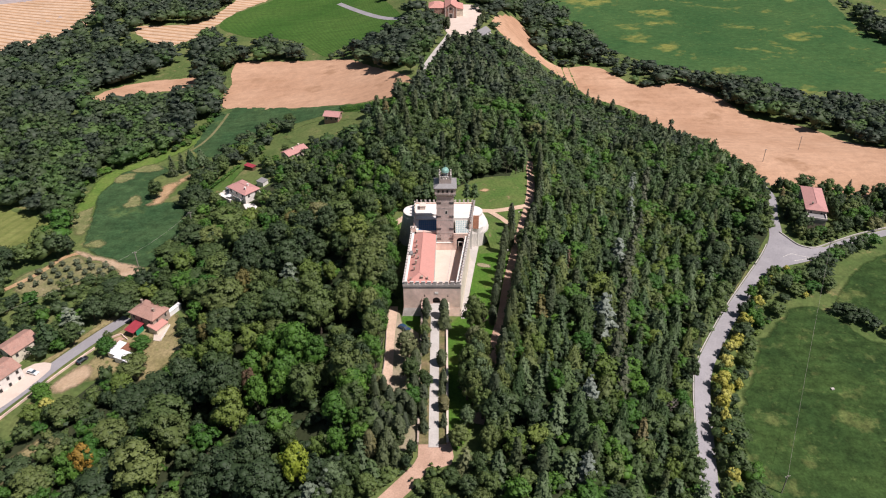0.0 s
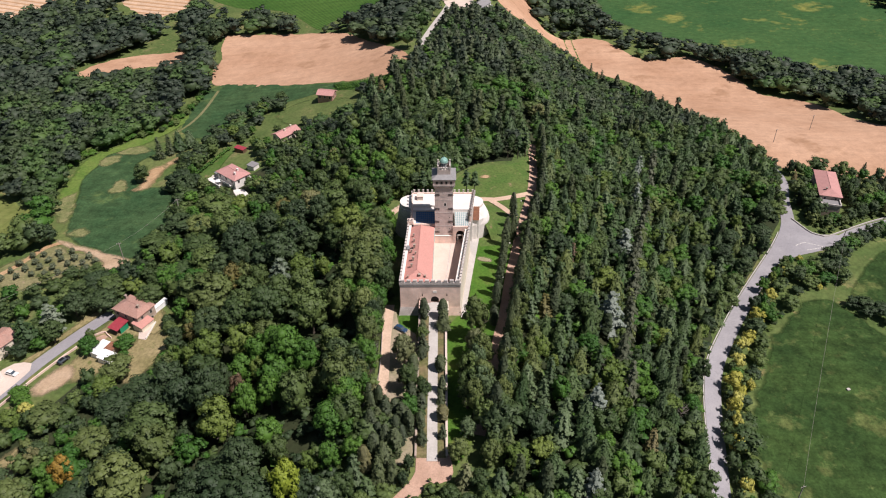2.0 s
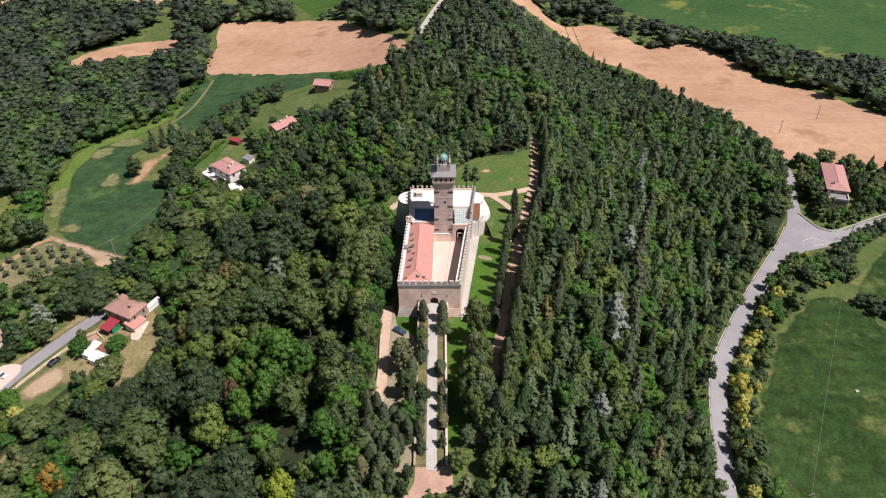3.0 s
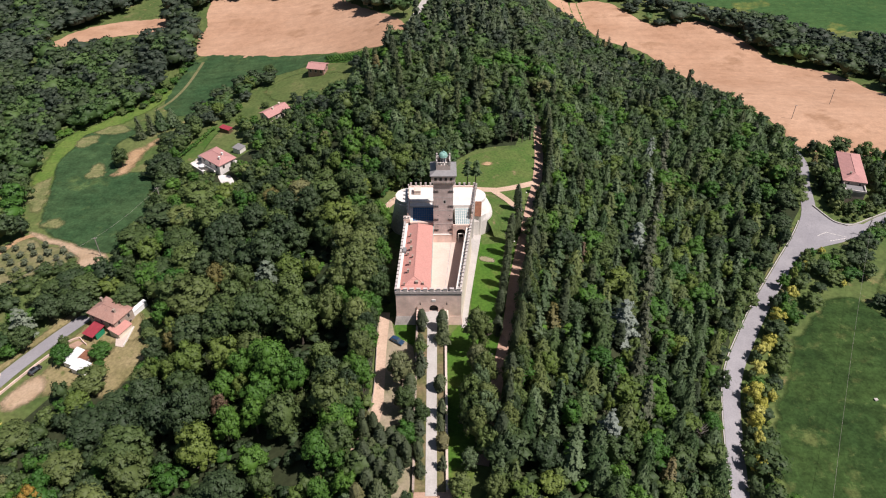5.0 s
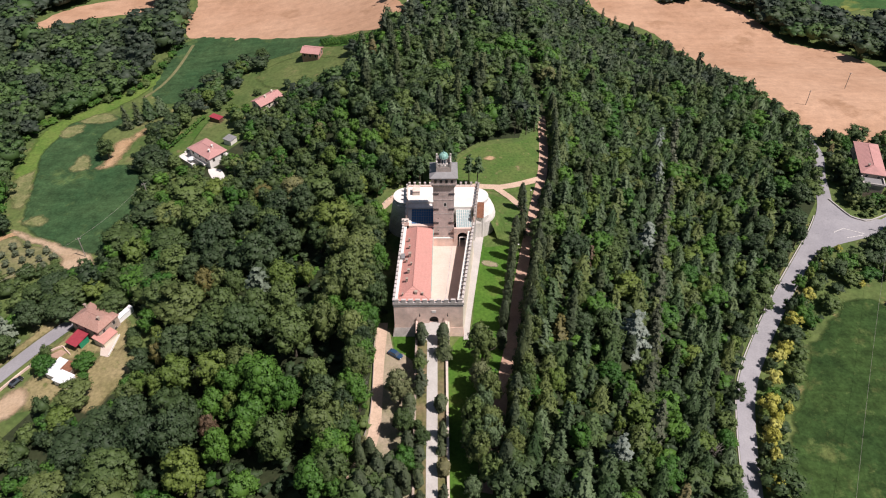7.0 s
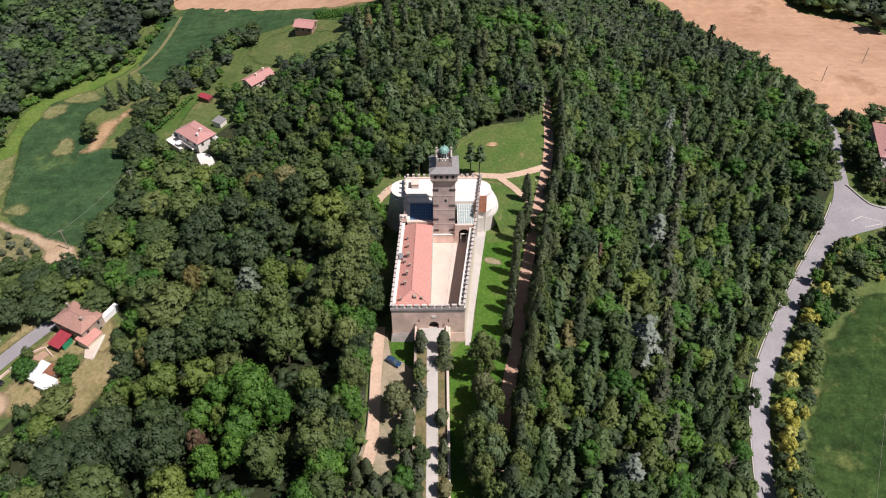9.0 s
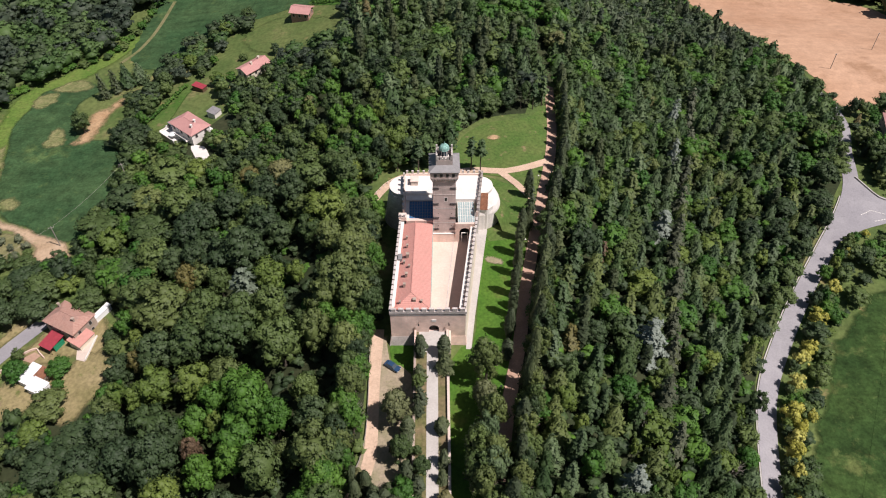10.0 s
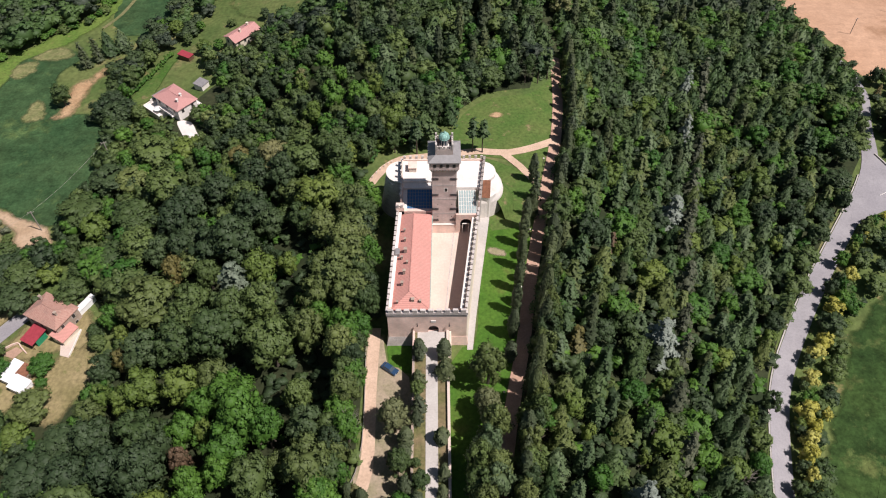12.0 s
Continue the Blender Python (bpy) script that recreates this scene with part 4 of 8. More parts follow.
# round bastions
def bastion(cx, cy, rt, rb, zt, mat, label, rim=True):
    foot = [(rb, -4), (rt + 0.25, zt - 1.2), (rt, zt - 1.0), (rt, zt)] if rim else [(rb, -1), (rb, zt - 6.4), (rb - 0.5, zt - 4.6), (rb - 1.3, zt - 3.0), (rt + 0.4, zt - 1.6), (rt, zt - 1.0), (rt, zt)]
    bm = lathe(bmesh.new(), foot, 36, cx, cy)
    o = part("bastion", bm, mat, castle, label)
    part("bastion_top", lathe(bmesh.new(), [(rt - 0.1, zt - 0.3), (rt - 0.1, zt + 0.05)], 36, cx, cy), PALE, o, "pale flat top of the bastion")
    if rim:
        part("bastion_rim", lathe(bmesh.new(), [(rt + 0.12, zt - 0.001), (rt + 0.12, zt + 0.22), (rt - 0.4, zt + 0.22), (rt - 0.4, zt + 0.02)], 36, cx, cy), WHITE, o)


# the west bastion's shade is put into its greyer stone; the east stays pale
bastion(-10.9, 243.0, 4.0, 6.8, 12.4, STONE, "round bastion, body greyed for its shaded side, pale flat top")
bastion(11.2, 243.2, 3.8, 6.3, 12.4, PALE, "pale round bastion with a sloping foot", False)
tagged(part("bank", lathe(bmesh.new(), [(5.5, -0.6), (10.2, -0.6), (9.2, 1.6), (7.9, 3.8), (6.5, 5.2), (5.5, 5.4)], 24, 11.2, 243.2, -46, 110), DRYLAWN, None, "grassy bank round the foot of the bastion"), category="bank", kind="structure")
part("lean_to_roof", prism(bmesh.new(), [(11.15, 236.9), (13.35, 236.7), (13.35, 236.9), (11.15, 237.1)], 8.4, 12.5, [(11.45, 239.5), (13.5, 239.3), (13.5, 239.5), (11.45, 239.7)]), RUST, castle, "rusty lean-to roof against the wall")
part("lean_to_wall", prism(bmesh.new(), [(11.0, 237.3), (13.3, 237.1), (15.0, 238.6), (15.4, 240.8), (11.4, 240.8)], -1, 8.3), PALE, castle)

# ---- the tower ----
tower = part("tower", boxm(-2.3, 3.8, 227.6, 233.7, 0, 28.6), BRICKG, castle, "tall square brick tower")
TX0, TX1, TY0, TY1 = -2.3, 3.8, 227.6, 233.7
part("tower_foot", prism(bmesh.new(), [(TX0 - 0.5, 226.9), (TX1 + 0.3, 226.9), (TX1 + 0.3, 227.6), (TX0 - 0.5, 227.6)], COURT_Z, 8.2, [(TX0 - 0.2, 227.25), (TX1 + 0.1, 227.25), (TX1 + 0.1, 227.6), (TX0 - 0.2, 227.6)]), BRICK, tower, "reddish brick foot of the tower")
part("ledge", boxm(TX0 - 0.3, TX1 + 0.15, 227.15, 227.6, 8.2, 8.4), WHITE, tower, "white stone ledge")
for z in (12.3, 17.6, 22.6):
    part("string_course", boxm(TX0 - 0.06, TX1 + 0.06, TY0 - 0.06, TY1 + 0.06, z, z + 0.14), STONE, tower)
for z in (9.6, 13.8, 19.0, 24.6):
    for x0, x1 in ((TX0 - 0.2, TX0 + 1.6), (TX1 - 1.6, TX1 + 0.2)):
        part("tie_bar", boxm(x0, x1, TY0 - 0.12, TY0 - 0.02, z, z + 0.13), IRON, tower, "iron tie bar")
        part("tie_bar", boxm(x0, x1, TY0 - 0.12, TY0 - 0.02, z + 0.45, z + 0.55), IRON, tower, "iron tie bar")
part("window", boxm(0.85, 1.5, TY0 - 0.03, TY0 + 0.02, 20.4, 21.5), DARK, tower, "small dark tower window")
part("window_frame", boxm(0.7, 1.65, TY0 - 0.015, TY0 + 0.01, 20.2, 21.7), WHITE, tower)
for x in (-1.0, 2.6):
    for z in (15.6, 11.0):
        part("putlog_hole", boxm(x, x + 0.22, TY0 - 0.02, TY0 + 0.02, z, z + 0.25), DARK, tower)
# corbels, gallery, pent roof
for side in range(4):
    for i in range(9):
        u = TX0 + 0.15 + i * (TX1 - TX0 - 0.3) / 8
        bm = bmesh.new()
        pr = [(0, 27.1), (0.22, 27.5), (0.62, 28.2), (0.62, 28.6), (0, 28.6)]
        a = [bm.verts.new((-0.17, -p, z)) for p, z in pr]
        b = [bm.verts.new((0.17, -p, z)) for p, z in pr]
        bm.faces.new(a)
        bm.faces.new(b[::-1])
        for k in range(5):
            bm.faces.new((a[k], b[k], b[(k + 1) % 5], a[(k + 1) % 5]))
        o = part("corbel", bm, STONE, tower)
        cx, cy = (TX0 + TX1) / 2, (TY0 + TY1) / 2
        o.matrix_local = Matrix.Translation((cx, cy, 0)) @ pose(0, 0, 0, 0, 0, 90 * side) @ Matrix.Translation((u - cx, TY0 - cy, 0))
G0, G1, H0, H1 = TX0 - 0.62, TX1 + 0.62, TY0 - 0.62, TY1 + 0.62
gallery = part("gallery", boxm(G0, G1, H0, H1, 28.6, 31.0), BRICKG, tower, "projecting gallery with small square windows")
for side in range(4):
    for i in range(4):
        u = -2.35 + i * 1.57
        o = part("gallery_window", boxm(u - 0.36, u + 0.36, -3.74, -3.66, 29.35, 30.3), DARK, gallery)
        o.matrix_local = Matrix.Translation((0.75, 230.65, 0)) @ pose(0, 0, 0, 0, 0, 90 * side)
part("pent_roof", prism(bmesh.new(), [(G0 - 0.35, H0 - 0.35), (G1 + 0.35, H0 - 0.35), (G1 + 0.35, H1 + 0.35), (G0 - 0.35, H1 + 0.35)], 31.12, 32.1, [(-1.38, 228.52), (2.88, 228.52), (2.88, 232.78), (-1.38, 232.78)]), LEAD, tower, "grey lead pent roof round the turret")
part("eaves", boxm(G0 - 0.38, G1 + 0.38, H0 - 0.38, H1 + 0.38, 31.0, 31.12), LEAD, tower)
turret = bmesh.new()
for b in ((-1.4, 2.9, 228.5, 228.85), (-1.4, 2.9, 232.45, 232.8), (-1.4, -1.05, 228.85, 232.45), (2.55, 2.9, 228.85, 232.45)):
    box(turret, *b, 31.6, 33.7)
turret = part("turret", turret, BRICKG, tower, "battlemented top turret")
part("turret_floor", boxm(-1.05, 2.55, 228.85, 232.45, 31.6, 32.6), LEAD, tower)
for a, b in (((-1.4, 228.68), (2.9, 228.68)), ((2.72, 228.5), (2.72, 232.8)), ((2.9, 232.62), (-1.4, 232.62)), ((-1.22, 232.8), (-1.22, 228.5))):
    merlons(a, b, 33.7, 5, turret, MERLON_S)
for x, y in ((-1.22, 228.68), (2.72, 228.68), (2.72, 232.62), (-1.22, 232.62)):
    part("pinnacle", soft_box(x - 0.24, x + 0.24, y - 0.24, y + 0.24, 33.7, 35.5, bevel=0.05), STONE, turret)
lantern = part("lantern", lathe(bmesh.new(), [(1.25, 32.6), (1.25, 33.4), (0.98, 33.5), (0.98, 35.6), (1.15, 35.7), (1.15, 35.8)], 16, 0.75, 230.65), PALE, tower, "round lantern drum")
for i in range(8):
    a = radians(45 * i + 22)
    x, y = 0.75 + 0.98 * math.cos(a), 230.65 + 0.98 * math.sin(a)
    o = part("lantern_window", soft_box(-0.24, 0.24, -0.04, 0.04, 33.8, 35.4, bevel=0.02), CARGLASS, lantern)
    o.matrix_local = pose(x, y, 0, 0, 0, 45 * i + 22 + 90)
part("dome", lathe(bmesh.new(), [(1.34, 35.8)] + [(1.28 * math.cos(radians(a)), 35.9 + 1.3 * math.sin(radians(a))) for a in range(0, 85, 12)] + [(0.12, 37.25), (0.18, 37.4), (0.1, 37.6), (0.02, 38.1)], 16, 0.75, 230.65), COPPER, lantern, "green copper dome with a finial")
for i in range(16):
    a = radians(22.5 * i)
    pts = [(0.75 + 1.3 * math.cos(radians(q)) * math.cos(a), 230.65 + 1.3 * math.cos(radians(q)) * math.sin(a), 35.92 + 1.32 * math.sin(radians(q))) for q in range(0, 91, 22)]
    bm = bmesh.new()
    for p, q in zip(pts, pts[1:]):
        rod(bm, p, q, 0.05, 4)
    part("dome_rib", bm, COPPER, lantern)

# ---- ramp up to the gate ----
def ramp_z(y):
    return GATE_Z * float(step(138, 197, np.array(y))) ** 0.9 * 1.0 + ground_z(-2.5, y) * (1 - float(step(138, 197, np.array(y)))) + 0.25


def ramp_body(name, x0, x1, y0, y1, up, down, mat, label, parent=None, n=14):
    bm = bmesh.new()
    rows = []
    for i in range(n + 1):
        y = y0 + (y1 - y0) * i / n
        z = ramp_z(y) + up
        rows.append([bm.verts.new(p) for p in ((x0, y, z - down), (x1, y, z - down), (x1, y, z), (x0, y, z))])
    for p, q in zip(rows, rows[1:]):
        for k in range(4):
            bm.faces.new((p[k], q[k], q[(k + 1) % 4], p[(k + 1) % 4]))
    bm.faces.new(rows[0])
    bm.faces.new(rows[-1][::-1])
    bmesh.ops.recalc_face_normals(bm, faces=bm.faces[:])
    return part(name, bm, mat, parent, label)


tagged(ramp_body("embankment", -6.6, 1.0, 140, 196.0, 0, 8, BANK, "worn grass ramp that carries the drive to the gate"), category="embankment", kind="structure")
tagged(ramp_body("drive", -3.95, -1.2, 139, 192.5, 0.06, 0.3, CONCRETE, "pale paved drive up to the castle gate"), category="drive", kind="structure")
tagged(ramp_body("forecourt", -6.0, 1.2, 189.6, 196.08, 0.03, 0.3, CONCRETE, "pale paved space before the gate"), category="forecourt", kind="structure")
tagged(ramp_body("retaining_wall", -7.1, -6.6, 140, 196.0, 0.75, 9, RUBBLE, "rubble retaining wall along the drive"), category="wall", kind="structure")
tagged(ramp_body("retaining_wall", 1.0, 1.5, 140, 196.0, 0.75, 9, RUBBLE, "rubble retaining wall along the drive"), category="wall", kind="structure")
tagged(ramp_body("coping", -7.14, -6.56, 140, 196.0, 0.85, 0.1, RUBBLE, "worn stone coping on the wall"), category="coping", kind="structure")
tagged(ramp_body("coping", 0.94, 1.56, 140, 196.0, 0.85, 0.1, PINKPAVE, "pale pinkish coping on the wall"), category="coping", kind="structure")


# ---- houses ----
def house(x, y, turn, w, d, eave, rise, wall, roofmat, label, hip=False, over=0.5, chimneys=((0.2, 0.3),), rows=1, cols=3, z=None, name="house"):
    """w along its ridge; the ground under it may slope, so the walls go down deep."""
    zb = ground_z(x, y) if z is None else z
    h = thing(name, x, y, zb, turn, label, "church" if name == "church" else "house")
    bm = boxm(-w / 2, w / 2, -d / 2, d / 2, -3, eave)
    if not hip:
        for s in (-1, 1):
            a = [bm.verts.new((s * w / 2, -d / 2, eave)), bm.verts.new((s * w / 2, d / 2, eave)), bm.verts.new((s * w / 2, 0, eave + rise))]
            bm.faces.new(a if s > 0 else a[::-1])
    part("wall", bm, wall, h)
    W, D = w / 2 + over, d / 2 + over
    k = rise * over / (d / 2)
    inset = d / 2 * 0.9 if hip else 0
    bm = bmesh.new()
    for dz in (0, 0.16):
        e = [bm.verts.new(p) for p in ((-W, -D, eave - k + dz), (W, -D, eave - k + dz), (W, D, eave - k + dz), (-W, D, eave - k + dz), (-W + inset, 0, eave + rise + dz), (W - inset, 0, eave + rise + dz))]
        fs = [(e[0], e[1], e[5], e[4]), (e[2], e[3], e[4], e[5])]
        if hip:
            fs += [(e[1], e[2], e[5]), (e[3], e[0], e[4])]
        for f in fs:
            bm.faces.new(f if dz else f[::-1])
        if dz:
            for i, j in (((0, 1), (1, 2), (2, 3), (3, 0)) if hip else ((0, 1), (1, 5), (5, 2), (2, 3), (3, 4), (4, 0))):
                bm.faces.new((lo[i], lo[j], e[j], e[i]))
        lo = e
    roof = part("roof", bm, roofmat, h)
    part("ridge_tiles", rod(bmesh.new(), (-W + inset, 0, eave + rise + 0.16), (W - inset, 0, eave + rise + 0.16), 0.13), roofmat, roof)
    for cx, cy in chimneys:
        zr = eave + rise * (1 - abs(cy) * 2)
        bm = boxm(cx * w - 0.35, cx * w + 0.35, cy * d - 0.3, cy * d + 0.3, zr - 0.3, zr + 1.1)
        box(bm, cx * w - 0.45, cx * w + 0.45, cy * d - 0.4, cy * d + 0.4, zr + 1.1, zr + 1.25)
        part("chimney", bm, wall, roof)
    for r in range(rows):
        zc = eave - 1.5 - 2.8 * r
        for s in (-1, 1):
            for i in range(cols):
                wx = -w / 2 + w * (i + 0.5) / cols
                win = part("window", boxm(wx - 0.45, wx + 0.45, s * (d / 2 + 0.03) - 0.03, s * (d / 2 + 0.03) + 0.03, zc - 0.65, zc + 0.65), DARK, h)
                part("frame", boxm(wx - 0.6, wx + 0.6, s * (d / 2 + 0.012) - 0.02, s * (d / 2 + 0.012) + 0.02, zc - 0.8, zc + 0.8), STONE, win)
            for wy in (-d / 4, d / 4):
                win = part("window", boxm(s * (w / 2 + 0.03) - 0.03, s * (w / 2 + 0.03) + 0.03, wy - 0.45, wy + 0.45, zc - 0.65, zc + 0.65), DARK, h)
                part("frame", boxm(s * (w / 2 + 0.012) - 0.02, s * (w / 2 + 0.012) + 0.02, wy - 0.6, wy + 0.6, zc - 0.8, zc + 0.8), STONE, win)
    return h


# farmhouse by the lane, with its annex, canopy and tents
farm = house(-108.6, 216.4, -27, 11.4, 8.0, 5.4, 1.6, RUBBLE, TILEOLD, "old stone farmhouse with a weathered tile roof", True, 0.4, ((-0.42, 0.2), (0.3, -0.1)), 2, 3)
annex = part("annex", boxm(4.2, 8.4, -5.4, 0.2, -3, 2.7), CREAM, farm, "cream side annex")
bm = prism(bmesh.new(), [(4.0, -5.7), (8.7, -5.7), (8.7, 0.3), (4.0, 0.3)], 2.7, 2.85)
for v in bm.verts:
    if v.co.x < 5:
        v.co.z += 0.9
part("annex_roof", bm, TILE, farm, "red tiled lean-to roof")
zc = ground_z(-112.6, 210.6)
canopy = thing("carport", -112.7, 210.6, zc, -27, "dark red sheet carport beside the farmhouse", "carport")
bm = prism(bmesh.new(), [(-2.3, -2.9), (2.3, -2.9), (2.3, 2.9), (-2.3, 2.9)], 2.5, 2.6)
for v in bm.verts:
    v.co.z += 0.12 * (v.co.y + 2.9)
part("roof", bm, REDSHEET, canopy)
for px, py in ((-2.1, -2.7), (2.1, -2.7), (-2.1, 2.7), (2.1, 2.7)):
    part("post", rod(bmesh.new(), (px, py, -1), (px, py, 2.55 + 0.12 * (py + 2.9)), 0.07), WOOD, canopy)
part("side_sheet", boxm(2.15, 2.2, -1.5, 2.0, 0.2, 2.5), GREENSHEET, canopy, "green side sheet")


def shed(x, y, turn, w, d, h, mat, label, name="shed", slope=0.06, wallmat=WHITESHEET):
    s = thing(name, x, y, ground_z(x, y), turn, label, name.replace("_", " "))
    bm = prism(bmesh.new(), [(-w / 2, -d / 2), (w / 2, -d / 2), (w / 2, d / 2), (-w / 2, d / 2)], h, h + 0.12)
    for v in bm.verts:
        v.co.z += slope * v.co.y
    part("roof", bm, mat, s)
    part("wall", boxm(-w / 2 + 0.2, w / 2 - 0.2, -d / 2 + 0.2, d / 2 - 0.2, -1.5, h - slope * d / 2 - 0.02), wallmat, s)
    return s


shed(-115.0, 199.6, -25, 4.0, 6.5, 2.4, WHITESHEET, "white flat-roofed shelter in the yard")
shed(-111.4, 195.4, -25, 5.2, 4.2, 2.3, WHITESHEET, "white flat-roofed shelter in the yard")
shed(-111.2, 199.4, -25, 3.4, 3.6, 2.5, RUST, "red-brown shed in the yard", wallmat=RUBBLE)
shed(-101.3, 220.6, -30, 1.8, 6.4, 2.2, WHITESHEET, "white sheet lean-to beside the farmhouse")
villa = house(-94.0, 307.9, -40, 12.8, 8.2, 5.6, 1.5, WHITE, TILEPINK, "white villa with a pink tile roof", True, 0.5, ((0.2, 0.1), (0.3, -0.2)), 1, 3)
part("terrace", boxm(-9.8, -1.0, -7.8, -4.1, -3, 0.9), PALE, villa, "pale raised terrace")
part("terrace", boxm(-10.6, -6.4, -4.1, 3.6, -3, 0.8), PALE, villa)
for x0, x1, y0, y1 in ((-10.0, -0.8, -8.0, -7.75), (-10.8, -10.55, -4.3, 3.8), (-10.0, -9.75, -7.75, -4.3)):
    part("terrace_rail", boxm(x0, x1, y0, y1, 0.8, 1.8), WHITE, villa, "white terrace parapet")
part("awning", boxm(-10.4, -6.7, -3.4, 2.4, 3.0, 3.12), LEAD, villa, "dark awning over the terrace")
for x, y in ((-10.2, -3.2), (-6.9, -3.2), (-10.2, 2.2), (-6.9, 2.2)):
    part("awning_post", rod(bmesh.new(), (x, y, 0.8), (x, y, 3.02), 0.06), WOOD, villa)
part("balcony", boxm(-2.5, 4.5, -5.7, -4.1, 2.4, 2.6), WHITE, villa)
part("balcony_rail", boxm(-2.5, 4.5, -5.8, -5.68, 2.6, 3.5), WHITE, villa)
part("steps", boxm(4.0, 9.5, -8.5, -4.1, -3, 0.2), PALE, villa, "pale paved garden steps")
part("parasol", lathe(bmesh.new(), [(0.03, 0.9), (0.03, 2.9), (1.5, 2.7), (1.45, 2.78), (0.02, 3.3)], 10, -3.4, -6.2), CARWHITE, villa, "pale blue-white parasol on the terrace")
drape("pavement", [(-93, 300.5), (-87.5, 299), (-84, 292.5), (-80.5, 286.5), (-84, 283), (-89, 292)], PALE, 0.3, "white paved garden terrace below the villa", "terrace")
part("pergola", boxm(0.5, 6.5, 4.6, 5.8, 2.4, 2.55), WHITE, villa, "white pergola beams behind the villa")
shed(-88.0, 320.0, -32, 4.5, 4.0, 2.4, LEAD, "grey garden shed beside the villa", wallmat=WHITE)
house(-76.9, 348.1, 50, 12.0, 6.2, 4.2, 1.3, CREAM, TILEPINK, "long low farmhouse with a pink tile roof", False, 0.6, ((0.3, 0.1), (-0.1, -0.1)), 1, 4)
house(-62.0, 391.0, -12, 8.2, 6.8, 4.4, 1.2, TILEOLD, TILEPINK, "small brick farmhouse under a red roof", False, 0.7, (), 1, 3)
shed(-99.0, 341.5, -30, 6.0, 3.0, 2.2, REDSHEET, "bright red shed roof among trees", wallmat=WOOD)
tavern = house(177.0, 309.0, 74, 23.0, 9.0, 9.4, 1.6, RUBBLE, TILEPINK, "long roadside house with a pink tile roof", True, 0.4, ((-0.35, 0.2),), 2, 5)
part("rear_wing", boxm(-16.6, -11.5, -4.0, 4.0, -4, 7.4), RUBBLE, tavern, "flat-roofed brick wing")
part("wing_roof", boxm(-16.3, -11.5, -3.7, 3.7, 7.4, 7.5), LEAD, tavern, "dark flat roof of the wing")
part("wing_parapet", boxm(-16.8, -16.4, -4.2, 4.2, 7.4, 8.2), STONE, tavern)
part("wing_parapet", boxm(-16.4, -11.5, -4.2, -3.8, 7.4, 8.2), STONE, tavern)
part("wing_parapet", boxm(-16.4, -11.5, 3.8, 4.2, 7.4, 8.2), STONE, tavern)
house(-152.0, 186.0, 62, 14.0, 9.0, 5.6, 1.4, WHITE, TILEOLD, "white house beside the lane with red shutters", False, 0.4, (), 2, 4)
house(-152.0, 203.0, 62, 11.0, 8.0, 5.0, 1.4, CREAM, TILEOLD, "house with a dark red tile roof behind conifers", False, 0.4, (), 1, 3)
# church with forecourt
church = house(6.0, 590.0, 90, 22.0, 9.0, 8.0, 3.0, CHURCHBRICK, TILE, "small brick church with a red tile roof", False, 0.3, (), 1, 4, name="church")
part("door", boxm(-11.1, -10.95, -1.0, 1.0, 0, 3.2), DARK, church, "dark church door")
part("door_frame", boxm(-11.06, -10.98, -1.4, 1.4, 0, 3.7), STONE, church, "pale stone door frame")
part("rose_window", rod(bmesh.new(), (-11.1, 0, 7.4), (-10.95, 0, 7.4), 1.0, 16), DARK, church, "round dark window over the door")
for y in (-4.3, -1.9, 1.9, 4.3):
    part("pilaster", boxm(-11.2, -10.98, y - 0.25, y + 0.25, -1, 8.2), STONE, church)
part("aisle", boxm(-6, 9, 4.5, 17.0, -3, 6.5), CHURCHBRICK, church)
part("east_aisle", boxm(-7, 9, -9.5, -4.5, -3, 6.0), CREAM, church)
part("east_aisle_roof", prism(bmesh.new(), [(-7.4, -9.9), (9.4, -9.9), (9.4, -4.5), (-7.4, -4.5)], 6.0, 7.2, [(-7.4, -4.9), (9.4, -4.9), (9.4, -4.5), (-7.4, -4.5)]), TILE, church)
bm = prism(bmesh.new(), [(-6.3, 4.5), (9.3, 4.5), (9.3, 17.4), (-6.3, 17.4)], 6.5, 8.9, [(-2, 8.5), (5, 8.5), (5, 13.0), (-2, 13.0)])
part("aisle_roof", bm, TILE, church)
house(27.5, 531.0, 60, 14.0, 8.0, 3.2, 2.4, WHITE, LEAD, "low house with a grey gable roof", False, 0.4, (), 1, 3)


